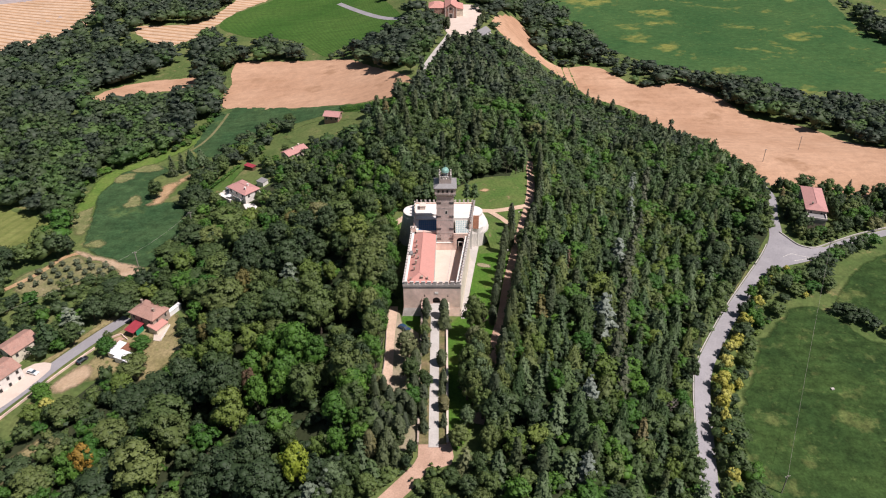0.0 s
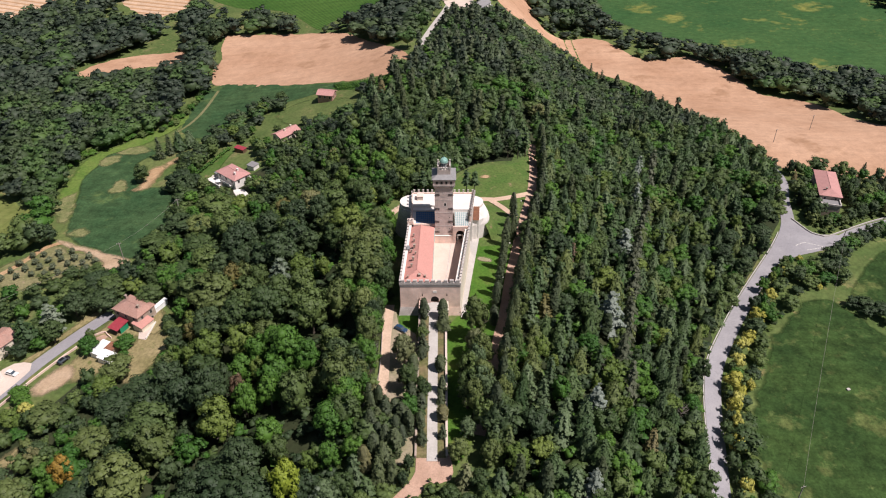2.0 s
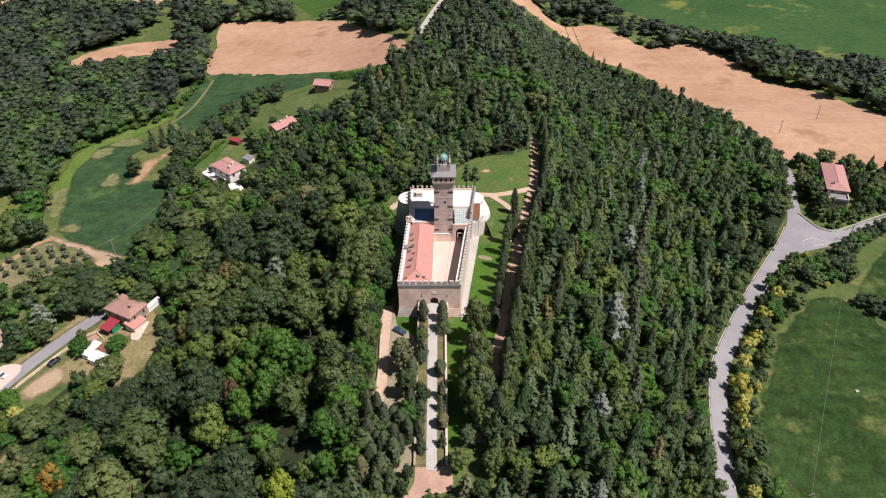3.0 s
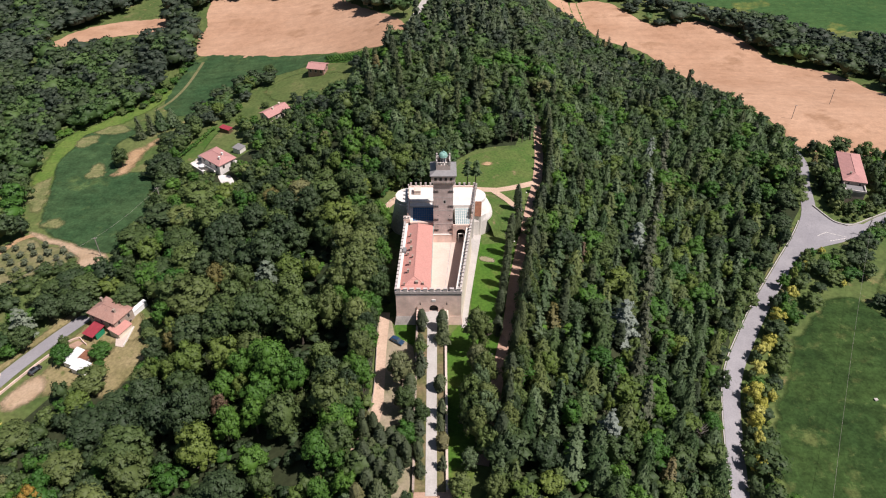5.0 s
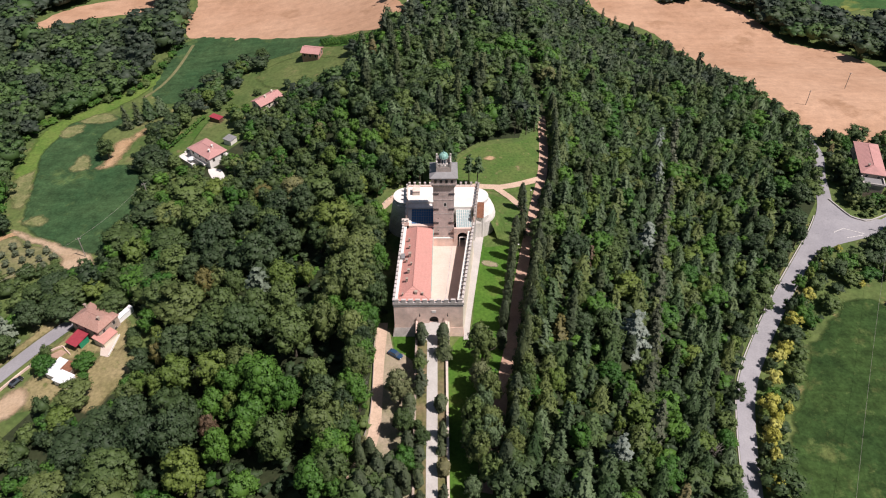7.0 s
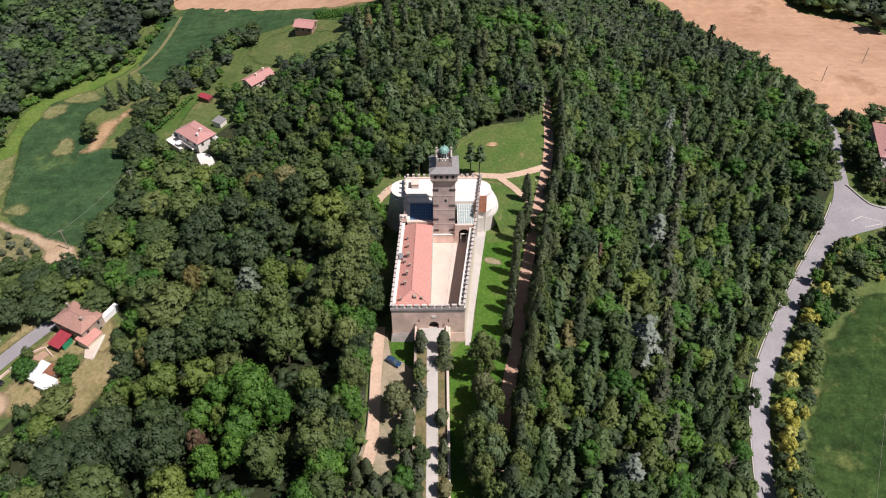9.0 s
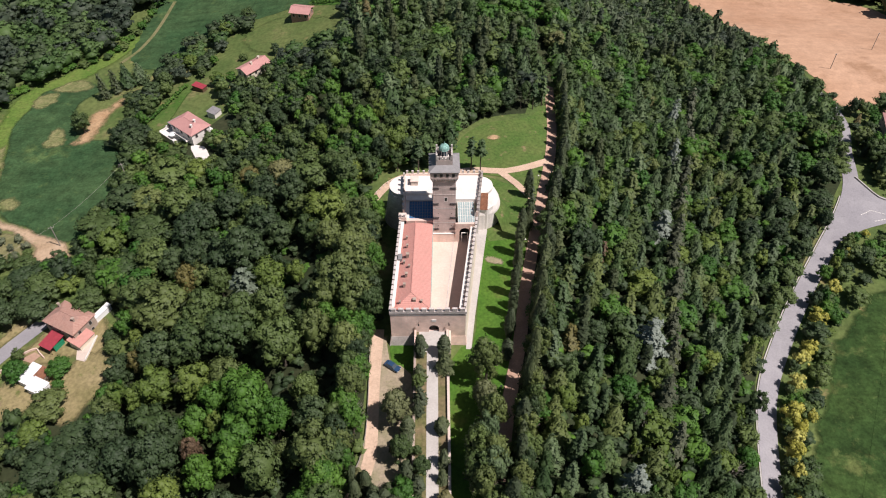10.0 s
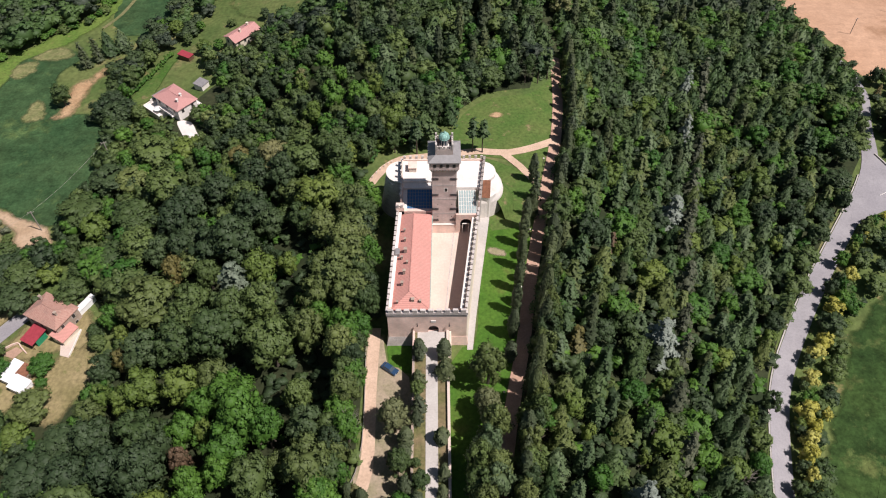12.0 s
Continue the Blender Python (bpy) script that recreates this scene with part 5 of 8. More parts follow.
# ---- cars ----
def car(x, y, turn, paint, label, z=None):
    c = thing("car", x, y, (ground_z(x, y) + 0.2) if z is None else z, turn, label, "car")
    bm = soft_box(-2.15, 2.15, -0.88, 0.88, 0.28, 0.88, bevel=0.12)
    part("body", bm, paint, c)
    bm = prism(bmesh.new(), [(-1.75, -0.8), (1.05, -0.8), (1.05, 0.8), (-1.75, 0.8)], 0.86, 1.38, [(-1.3, -0.66), (0.35, -0.66), (0.35, 0.66), (-1.3, 0.66)])
    part("cabin_glass", bm, CARGLASS, c)
    part("roof", soft_box(-1.28, 0.33, -0.66, 0.66, 1.36, 1.44, bevel=0.03), paint, c)
    for wx in (-1.35, 1.35):
        for s in (-1, 1):
            bm = rod(bmesh.new(), (wx, s * 0.72, 0.32), (wx, s * 0.92, 0.32), 0.32, 14)
            w = part("wheel", bm, RUBBER, c)
            part("rim", rod(bmesh.new(), (wx, s * 0.9, 0.32), (wx, s * 0.935, 0.32), 0.19, 10), LEAD, w)
    for s in (-1, 1):
        part("headlight", soft_box(2.08, 2.17, s * 0.6 - 0.2, s * 0.6 + 0.2, 0.6, 0.74, bevel=0.02), WHITESHEET, c)
        part("tail_light", soft_box(-2.17, -2.08, s * 0.65 - 0.15, s * 0.65 + 0.15, 0.62, 0.78, bevel=0.02), REDSHEET, c)
    return c


car(-12.6, 188.0, -36, CARBLUE, "dark blue hatchback parked on the grass")
car(-142.4, 191.5, -20, CARWHITE, "white car parked in the yard")
car(-127.0, 196.4, 60, CARBLACK, "black car parked beside the lane")


# ---- trees ----
rng = np.random.default_rng(7)


def unit(v):
    return v / np.maximum(1e-6, np.linalg.norm(v, axis=1))[:, None]


def sprays(points, outward, size, rng, loose=0.42, soft=0.8):
    """Small leaf sprays, one at each point, lying roughly across the outward way; the foliage is lit as one soft mass."""
    n = len(points)
    nr = unit(outward + rng.normal(0, loose, (n, 3)))
    t = unit(np.cross(nr, rng.normal(0, 1, (n, 3))))
    b = np.cross(nr, t)
    s = (size * rng.uniform(0.6, 1.4, n))[:, None]
    k = rng.uniform(0.45, 0.8, n)[:, None]
    v = np.stack([points - t * s * 0.6 - b * s * k * 0.5, points + t * s * 0.6 - b * s * k * 0.5, points + b * s * k], 1).reshape(-1, 3)
    shade = unit(outward * soft + nr * (1 - soft))
    return v, np.arange(3 * n).reshape(-1, 3), np.repeat(shade, 3, 0)


def ball(cx, cy, cz, rx, rz, rough, rng, sub=1):
    bm = bmesh.new()
    bmesh.ops.create_icosphere(bm, subdivisions=sub, radius=1)
    v = np.array([x.co[:] for x in bm.verts])
    f = np.array([[q.index for q in x.verts] for x in bm.faces])
    bm.free()
    return v * (1 + rng.uniform(-rough, rough, (len(v), 1))) * [rx, rx, rz] + [cx, cy, cz], f, unit(v / [rx, rx, rz])


def join(pieces):
    k, fs = 0, []
    for v, f, _ in pieces:
        fs.append(f + k)
        k += len(v)
    return np.concatenate([p[0] for p in pieces]), np.concatenate(fs), np.concatenate([p[2] for p in pieces])


def broad_crown(rng, n, size=0.06, lumps=22, core=0.3, small=0.07, large=0.15):
    """Unit crown, 1 wide, 1 high from its base: overlapping boughs of many sizes, each a mass of leaf sprays, with gaps between them."""
    out = [ball(0, 0, 0.42, core, core * 1.08, 0.22, rng, 1 if n > 400 else 0)]
    cs = []
    lean = rng.normal(0, 0.08, 2)
    sides = [rng.uniform(0.76, 1.14) for _ in range(5)]
    for i in range(lumps):
        a = 2.4 * i + rng.uniform(-0.9, 0.9)
        z = 0.16 + 0.7 * ((i + 0.5) / lumps) ** 0.8 + rng.uniform(-0.08, 0.08)
        r = 0.385 * math.sqrt(max(0.03, 1 - ((z - 0.36) / 0.56) ** 2)) * rng.uniform(0.7, 1.08) * sides[int(a / 1.2567) % 5]
        cs.append((r * math.cos(a) + lean[0] * z, r * math.sin(a) + lean[1] * z, z, small + (large - small) * rng.uniform(0, 1) ** 1.6))
    total = sum(c[3] ** 2 for c in cs)
    for x, y, z, r in cs:
        out.append(ball(x, y, z, r * 0.8, r * 0.66, 0.3, rng, 0))
        m = max(6, int(n * r * r / total))
        d = rng.normal(0, 1, (m, 3))
        d[:, 2] = np.abs(d[:, 2]) * 1.2 - 0.45
        d = unit(d)
        reach = rng.uniform(0.8, 1.14, (m, 1)) + 0.45 * (rng.uniform(0, 1, (m, 1)) < 0.18) * rng.uniform(0.3, 1, (m, 1))
        p = np.array([x, y, z]) + d * r * reach * [1, 1, 0.84]
        out.append(sprays(p, unit(0.55 * d + 0.6 * unit(p - [0, 0, 0.3])), size, rng, 0.48, 0.8))
    return join(out)


def column_crown(rng, n, size=0.05, width=0.16):
    """Cypress: a narrow flame of upright sprays, 1 high."""
    out = [ball(0, 0, 0.46, width * 0.38, 0.41, 0.1, rng)]
    h = rng.uniform(0.02, 1.0, n) ** 0.9
    a = rng.uniform(0, 6.283, n)
    ph = rng.uniform(0, 6.283, 2)
    lobe = 1 + 0.14 * np.sin(4 * a + ph[0] + 7 * h) + 0.1 * np.sin(11 * h + ph[1])
    r = width * 0.5 * np.clip(np.sin(np.pi * np.clip(h * 0.9 + 0.08, 0, 1)) ** 0.6, 0.05, 1) * rng.uniform(0.82, 1.08, n) * lobe
    d = unit(np.stack([np.cos(a), np.sin(a), 0.2 + 0.5 * h], 1))
    out.append(sprays(np.stack([r * np.cos(a), r * np.sin(a), h], 1), d, size, rng))
    return join(out)


def tier_crown(rng, n, size=0.05, width=0.42, tiers=9, droop=0.1, ragged=0.3, bare=0.12):
    """Fir, pine or cedar: whorls of boughs that shorten towards the top, 1 high, each bough a flat spray that droops at its end."""
    out = [ball(0, 0, (bare + 0.9) / 2, width * 0.1, (0.86 - bare) / 2, 0.2, rng)]
    boughs = []
    for t in range(tiers):
        h = bare + (0.97 - bare) * (t + 0.3) / tiers
        for k in range(7 if t < tiers * 0.6 else 5):
            boughs.append((h + rng.uniform(-0.025, 0.025), 6.283 * (k + rng.uniform(-0.4, 0.4)) / (7 if t < tiers * 0.6 else 5) + t, width * 0.55 * (1.03 - h) ** 0.62 * rng.uniform(1 - ragged, 1.12)))
    size_of = sum(b[2] for b in boughs)
    for h, a, ln in boughs:
        m = max(4, int(n * ln / size_of))
        u = rng.uniform(0.12, 1, m) ** 0.75
        side = rng.normal(0, 0.2, m) * ln * (1.25 - u) ** 0.7
        z = h - droop * ln * u * u * 2 - 0.25 * np.abs(side) + rng.normal(0, 0.006, m)
        p = np.stack([ln * u * math.cos(a) - side * math.sin(a), ln * u * math.sin(a) + side * math.cos(a), z], 1)
        w = np.stack([math.cos(a) * (0.25 + 0.5 * u), math.sin(a) * (0.25 + 0.5 * u), np.full(m, 0.8)], 1)
        out.append(sprays(p, unit(w), size, rng, 0.3))
    return join(out)


def cone_crown(rng, n, size=0.05, width=0.44, lobes=7, blunt=0.72):
    """Conifer: a lobed cone of sprays round a solid core, 1 high."""
    ring = np.arange(7) * 6.283 / 7
    core = [[0.38 * width * math.cos(a), 0.38 * width * math.sin(a), 0.1] for a in ring] + [[0.29 * width * math.cos(a + 0.4), 0.29 * width * math.sin(a + 0.4), 0.48] for a in ring] + [[0, 0, 0.93]]
    f = [[i, (i + 1) % 7, 7 + i] for i in range(7)] + [[(i + 1) % 7, 7 + (i + 1) % 7, 7 + i] for i in range(7)] + [[7 + i, 7 + (i + 1) % 7, 14] for i in range(7)]
    core = np.array(core)
    h = 0.06 + 0.94 * (1 - np.sqrt(rng.uniform(0.001, 0.9, n)))
    a = rng.uniform(0, 6.283, n)
    ph = rng.uniform(0, 6.283, 4)
    lobe = 1 + 0.2 * np.sin(lobes * a + ph[0] + 14 * h) + 0.16 * np.sin(3 * a + ph[1] - 9 * h) + 0.12 * np.sin(26 * h + ph[2])
    r = width * 0.5 * np.clip(1.03 - h, 0.02, 1) ** blunt * lobe * rng.uniform(0.82, 1.08, n)
    turn = a + 0.5 * np.cos(lobes * a + ph[0] + 14 * h)
    d = unit(np.stack([np.cos(turn), np.sin(turn), np.full(n, 0.7)], 1))
    return join([(core, np.array(f), unit(core * [1, 1, 0] + [0, 0, 0.1])), sprays(np.stack([r * np.cos(a), r * np.sin(a), h - 0.06 * r / width], 1), d, size, rng)])


def bare_crown(rng, n=90):
    """Leafless boughs that fork outwards, 1 wide and 1 high."""
    vs, fs, ns, k = [], [], [], 0
    for i in range(n):
        a, z0 = rng.uniform(0, 6.283), rng.uniform(0.25, 0.75)
        r0 = 0.0 if i < n // 3 else rng.uniform(0.1, 0.3)
        ln = rng.uniform(0.15, 0.42)
        p = np.array([r0 * math.cos(a), r0 * math.sin(a), z0])
        b = a + rng.normal(0, 0.6)
        q = p + ln * np.array([math.cos(b) * 0.8, math.sin(b) * 0.8, rng.uniform(0.2, 0.75)])
        e = unit(np.cross(q - p, rng.normal(0, 1, 3))[None])[0] * 0.011
        g = np.cross(unit((q - p)[None])[0], e)
        vs.append(np.array([p + e, p - e * 0.5 + g, p - e * 0.5 - g, q]))
        fs.append(np.array([[0, 1, 3], [1, 2, 3], [2, 0, 3]]) + k)
        ns.append(unit(np.array([e, -e * 0.5 + g, -e * 0.5 - g, q - p])))
        k += 4
    return np.concatenate(vs), np.concatenate(fs), np.concatenate(ns)


def crown_mesh(name, vfn, mat):
    me = bpy.data.meshes.new(name)
    me.from_pydata(vfn[0].tolist(), [], vfn[1].tolist())
    me.polygons.foreach_set("use_smooth", [True] * len(me.polygons))
    me.normals_split_custom_set_from_vertices(vfn[2].tolist())
    me.materials.append(mat)
    return me


def trunk_mesh(h, r, limbs, spread):
    """A tapered trunk with limbs that reach up into the crown; 1 unit high at h."""
    bm = bmesh.new()
    rg = random.Random(limbs * 7 + int(h * 10))
    last = Vector((0, 0, -0.06))
    ring0 = None
    for k in range(5):
        z = -0.06 + (h + 0.06) * k / 4
        c = Vector((rg.uniform(-0.01, 0.01), rg.uniform(-0.01, 0.01), z))
        rr = r * (1.25 - 0.9 * k / 4)
        ring = [bm.verts.new(c + Vector((rr * math.cos(6.283 * i / 7), rr * math.sin(6.283 * i / 7), 0))) for i in range(7)]
        if ring0:
            for i in range(7):
                bm.faces.new((ring0[i], ring0[(i + 1) % 7], ring[(i + 1) % 7], ring[i]))
        ring0 = ring
    bm.faces.new(ring0)
    for i in range(limbs):
        a = 6.283 * i / limbs + rg.uniform(-0.3, 0.3)
        z = h * rg.uniform(0.45, 0.85)
        rod(bm, (0, 0, z), (spread * math.cos(a), spread * math.sin(a), z + spread * rg.uniform(0.4, 0.9)), r * 0.32, 5)
    me = bpy.data.meshes.new("trunk")
    bm.to_mesh(me)
    bm.free()
    me.materials.append(BARK)
    return me


LEAF = {
    "oak": ((0.058, 0.096, 0.034), (0.124, 0.176, 0.054), (0.17, 0.17, 0.075)),
    "bright": ((0.046, 0.128, 0.022), (0.1, 0.205, 0.033), None),
    "dark": ((0.04, 0.068, 0.031), (0.07, 0.108, 0.045), None),
    "cypress": ((0.057, 0.078, 0.043), (0.114, 0.142, 0.064), (0.185, 0.156, 0.071)),
    "fir": ((0.05, 0.094, 0.036), (0.106, 0.163, 0.06), (0.19, 0.165, 0.08)),
    "blue": ((0.24, 0.28, 0.245), (0.32, 0.365, 0.325), None),
    "lime": ((0.105, 0.165, 0.036), (0.165, 0.22, 0.05), None),
    "chartreuse": ((0.2, 0.27, 0.03), (0.28, 0.34, 0.045), None),
    "rusty": ((0.14, 0.13, 0.045), (0.2, 0.178, 0.062), None),
    "sage": ((0.076, 0.122, 0.056), (0.132, 0.188, 0.092), None),
    "olive": ((0.098, 0.136, 0.044), (0.16, 0.2, 0.066), None),
    "broom": ((0.4, 0.385, 0.07), (0.52, 0.5, 0.14), None),
    "autumn": ((0.227, 0.170, 0.028), (0.341, 0.213, 0.043), None),
    "grove": ((0.13, 0.155, 0.095), (0.175, 0.2, 0.125), None),
    "pale": ((0.14, 0.16, 0.075), (0.2, 0.215, 0.105), None),
    "silver": ((0.15, 0.19, 0.14), (0.22, 0.262, 0.195), None),
    "pine": ((0.085, 0.1, 0.062), (0.135, 0.152, 0.098), None),
    "bark": ((0.2, 0.18, 0.16), (0.3, 0.28, 0.25), None),
    "dead": ((0.135, 0.09, 0.058), (0.21, 0.145, 0.095), None),
}
LEAF_OB = {k: foliage("leaves_" + k, *v) for k, v in LEAF.items()}
# haze of distance is put into these colours: greyer and bluer than LEAF
LEAF_HAZED = {
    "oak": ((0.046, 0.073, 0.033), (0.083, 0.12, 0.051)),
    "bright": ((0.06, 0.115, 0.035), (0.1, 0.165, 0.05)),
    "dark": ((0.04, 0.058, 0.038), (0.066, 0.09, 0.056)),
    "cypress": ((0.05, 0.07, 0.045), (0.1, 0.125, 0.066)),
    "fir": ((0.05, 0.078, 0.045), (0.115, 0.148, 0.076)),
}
# low spread: the haze also flattens contrast from leaf to leaf
LEAF_FAR = {k: foliage("far_leaves_" + k, *v, None, "wood", 0.4) for k, v in LEAF_HAZED.items()}
LEAF_WOOD = {k: foliage("wood_leaves_" + k, *v, by_tree="wood") for k, v in LEAF.items() if k in ("oak", "bright", "dark", "cypress", "fir", "blue", "olive", "sage", "lime", "rusty", "pine")}

SHAPES = {
    "broad": [broad_crown(rng, 1350, 0.048, k) for k in (40, 46, 34, 38, 50, 30)],
    "small": [broad_crown(rng, 720, 0.062, k) for k in (22, 26, 18, 24, 20)],
    "column": [column_crown(rng, 620, 0.042) for _ in range(3)],
    "tier": [tier_crown(rng, 900, 0.042, w, 10) for w in (0.4, 0.46)] + [cone_crown(rng, 800, 0.042, w, k) for w, k in ((0.4, 6), (0.46, 8), (0.44, 5))],
    "cedar": [tier_crown(rng, 2200, 0.036, 0.55, 11, 0.12, 0.4, 0.04) for _ in range(3)],
    "tall": [tier_crown(rng, 500, 0.04, 0.36, 5, 0.2, 0.45, 0.5) for _ in range(2)],
    "bare": [bare_crown(rng) for _ in range(2)],
}
LITE = {
    "broad": [broad_crown(rng, 380, 0.066, 15, 0.33, 0.09, 0.17) for _ in range(6)],
    "column": [column_crown(rng, 190, 0.07) for _ in range(3)],
    "tier": [cone_crown(rng, 330, 0.058, w, k, 0.6) for w, k in ((0.42, 6), (0.48, 8), (0.38, 5), (0.46, 7))],
}
FAR = {
    "broad": [broad_crown(rng, 150, 0.085, 10, 0.34, 0.12, 0.2) for _ in range(6)],
    "column": [column_crown(rng, 60, 0.11) for _ in range(2)],
    "tier": [cone_crown(rng, 110, 0.1, 0.45, 6, 0.6) for _ in range(3)],
}
TRUNKS = {"small": trunk_mesh(0.5, 0.022, 4, 0.2), "broad": trunk_mesh(0.5, 0.025, 6, 0.2), "column": trunk_mesh(0.3, 0.015, 0, 0), "tier": trunk_mesh(0.8, 0.018, 0, 0), "cedar": trunk_mesh(0.85, 0.02, 0, 0), "tall": trunk_mesh(0.95, 0.014, 0, 0), "bare": trunk_mesh(0.6, 0.02, 5, 0.2)}
SHRUB = {"broad": [broad_crown(rng, 50, 0.2, 3) for _ in range(5)]}
FAINT = {"broad": [broad_crown(rng, 70, 0.11, 8, 0.34, 0.13, 0.21) for _ in range(6)]}
CROWNS = {}


def tree(name, shape, leaf, x, y, h, w, label, category, group="", variant=0, turn=None, z=None):
    """h: whole height; w: crown width."""
    key = (shape, leaf, variant % len(SHAPES[shape]))
    if key not in CROWNS:
        CROWNS[key] = crown_mesh("crown", SHAPES[shape][key[2]], LEAF_OB[leaf])
    t = thing(name, x, y, ground_z(x, y) if z is None else z, (x * 37 + y * 91) % 360 if turn is None else turn, label, category, group)
    base = {"broad": 0.2, "small": 0.15, "bare": 0.2}.get(shape, 0.0)
    across = {"bare": 1.0, "broad": 1.0, "small": 1.0, "column": 0.16, "tier": 0.46, "cedar": 0.55, "tall": 0.36}[shape]
    c = new("crown", CROWNS[key])
    c.parent = t
    c.matrix_local = Matrix.Translation((0, 0, h * base)) @ Matrix.Diagonal((w / across, w / across, h * (1 - base), 1))
    k = new("trunk", TRUNKS[shape])
    k.parent = t
    k.matrix_local = Matrix.Diagonal((h, h, h, 1))
    return t


# where nothing grows: fields, lanes, buildings
CLEAR = [f[0] for f in FIELDS] + [COURT_W, TURN_S, YARD_W, OPEN_W, OPEN_H2, OPEN_H3, OPEN_H4, OPEN_LANE, OPEN_LANE2, OPEN_FARM, BARE_OLIVE]
LANES = [(ROAD_E, 5.4), (ROAD_E2, 4.2), (ROAD_W, 4.6), (ROAD_N, 5), (ROAD_N2, 4.5), (GRAVEL_W, 2.9), (AVENUE, 4.2), (AVENUE_N, 3.2), (PATH_N, 3.2), (PATH_N2, 3)]
SPOTS = [(86, 534, 7), (92, 526, 6), (-86, 290, 7), (-101, 298, 9), (-108, 215, 13), (-113, 200, 11), (-94, 309, 14), (-84, 316, 5), (-78, 349, 10), (-62, 392, 9), (177, 302, 9), (179, 317, 8), (-151, 186, 12), (-152, 203, 9), (6, 590, 22), (27, 531, 9), (-99, 341, 4), (150, 277, 14), (15, 560, 18), (14, 538, 12), (14, 526, 8), (12, 260, 4), (-99, 221, 4), (-138, 250, 8)]
CASTLE = [(-17.2, 193), (-17.2, 238), (-20, 252), (-6, 262), (14, 262), (21, 245), (16, 225), (14, 193), (14, 138), (-9, 134), (-9, 193)]


def open_ground(x, y):
    """True where trees may stand."""
    ok = np.ones(x.shape, bool)
    for p in CLEAR:
        ok &= ~inside(rounded(p), x, y)
    for line, half in LANES:
        pts = rounded(line, False, 2.0)
        for a in pts:
            ok &= (x - a[0]) ** 2 + (y - a[1]) ** 2 > half * half
    for cx, cy, r in SPOTS:
        ok &= (x - cx) ** 2 + (y - cy) ** 2 > r * r
    return ok & ~inside(CASTLE, x, y)


def scatter(x0, x1, y0, y1, gap, seed, region=None, jitter=0.42):
    g = np.random.default_rng(seed)
    X, Y = np.meshgrid(np.arange(x0, x1, gap), np.arange(y0, y1, gap))
    X = (X + (np.arange(X.shape[0])[:, None] % 2) * gap / 2 + g.uniform(-jitter, jitter, X.shape) * gap).ravel()
    Y = (Y + g.uniform(-jitter, jitter, Y.shape) * gap).ravel()
    ok = open_ground(X, Y)
    if region:
        ok &= inside(region, X, Y)
    return X[ok], Y[ok], g


def stand(name, items, shapes, mat, label):
    """One joined stand of trees. items: x, y, height, width, shape, tone."""
    vs, fs, ns, tones, k = [], [], [], [], 0
    for i, (x, y, h, w, shape, tone) in enumerate(items):
        v, f, n = shapes[shape][i % len(shapes[shape])]
        a = (x * 12.9 + y * 78.2) % 6.283
        base, across = (0.2, 1.0) if shape == "broad" else (0.0, 0.16 if shape == "column" else 0.46)
        c, s = math.cos(a), math.sin(a)
        sx, gz = w / across, ground_z(x, y)
        spin = np.array([[c, s, 0], [-s, c, 0], [0, 0, 1]])
        vs.append((v @ spin) * [sx, sx, h * (1 - base)] + [x, y, h * base + gz])
        ns.append(n @ spin)
        fs.append(f + k)
        tones.append(np.full(len(v), tone, np.float32))
        k += len(v)
        # its trunk
        ang = np.arange(4) * 1.5708
        way = np.stack([np.cos(ang), np.sin(ang), 0 * ang], 1)
        vs.append(np.concatenate([way * 0.02 * h + [x, y, gz - 0.5], [[x, y, gz + h * 0.5]]]))
        ns.append(np.concatenate([way, [[0, 0, 1]]]))
        fs.append(np.array([[j, (j + 1) % 4, 4] for j in range(4)]) + k)
        tones.append(np.full(5, 0.0, np.float32))
        k += 5
    v, f = np.concatenate(vs).astype(np.float32), np.concatenate(fs).astype(np.int32)
    me = bpy.data.meshes.new(name)
    me.vertices.add(len(v))
    me.vertices.foreach_set("co", v.ravel())
    me.loops.add(f.size)
    me.loops.foreach_set("vertex_index", f.ravel())
    me.polygons.add(len(f))
    me.polygons.foreach_set("loop_start", np.arange(0, f.size, 3, dtype=np.int32))
    me.update(calc_edges=True)
    me.polygons.foreach_set("use_smooth", [True] * len(f))
    me.normals_split_custom_set_from_vertices(np.concatenate(ns).astype(np.float32))
    at = me.attributes.new("tone", 'FLOAT', 'POINT')
    at.data.foreach_set("value", np.concatenate(tones))
    me.materials.append(mat)
    return tagged(new(name, me), label, "woodland", kind="stuff")


WEST_WOOD = [(-16, 235), (-17, 200), (-19.3, 180), (-19.3, 166), (-24, 152), (-26, 110), (-170, 110), (-125, 175), (-100, 185), (-90, 195), (-86, 230), (-110, 235), (-116, 250), (-112, 290), (-86, 295), (-70, 330), (-45, 345), (-20, 300), (-4, 268), (-22, 256)]
NORTH_WOOD = [(-4, 268), (-20, 300), (-45, 345), (-36, 365), (-35, 400), (-18, 405), (-12, 440), (0, 500), (20, 525), (70, 545), (100, 512), (130, 478), (145, 416), (158, 369), (164, 334), (150, 300), (100, 300), (43, 300), (42, 320), (36, 320), (16, 294)]
EAST_WOOD = [(14, 110), (18, 178), (25, 214), (31, 240), (38, 260), (43, 300), (155, 300), (152, 290), (146, 278), (130, 254), (104, 217), (94, 200), (87, 183), (80, 156), (74, 110)]

stands = {}
def put(region, kind_leaf, item, near):
    stands.setdefault((region, kind_leaf, near), []).append(item)


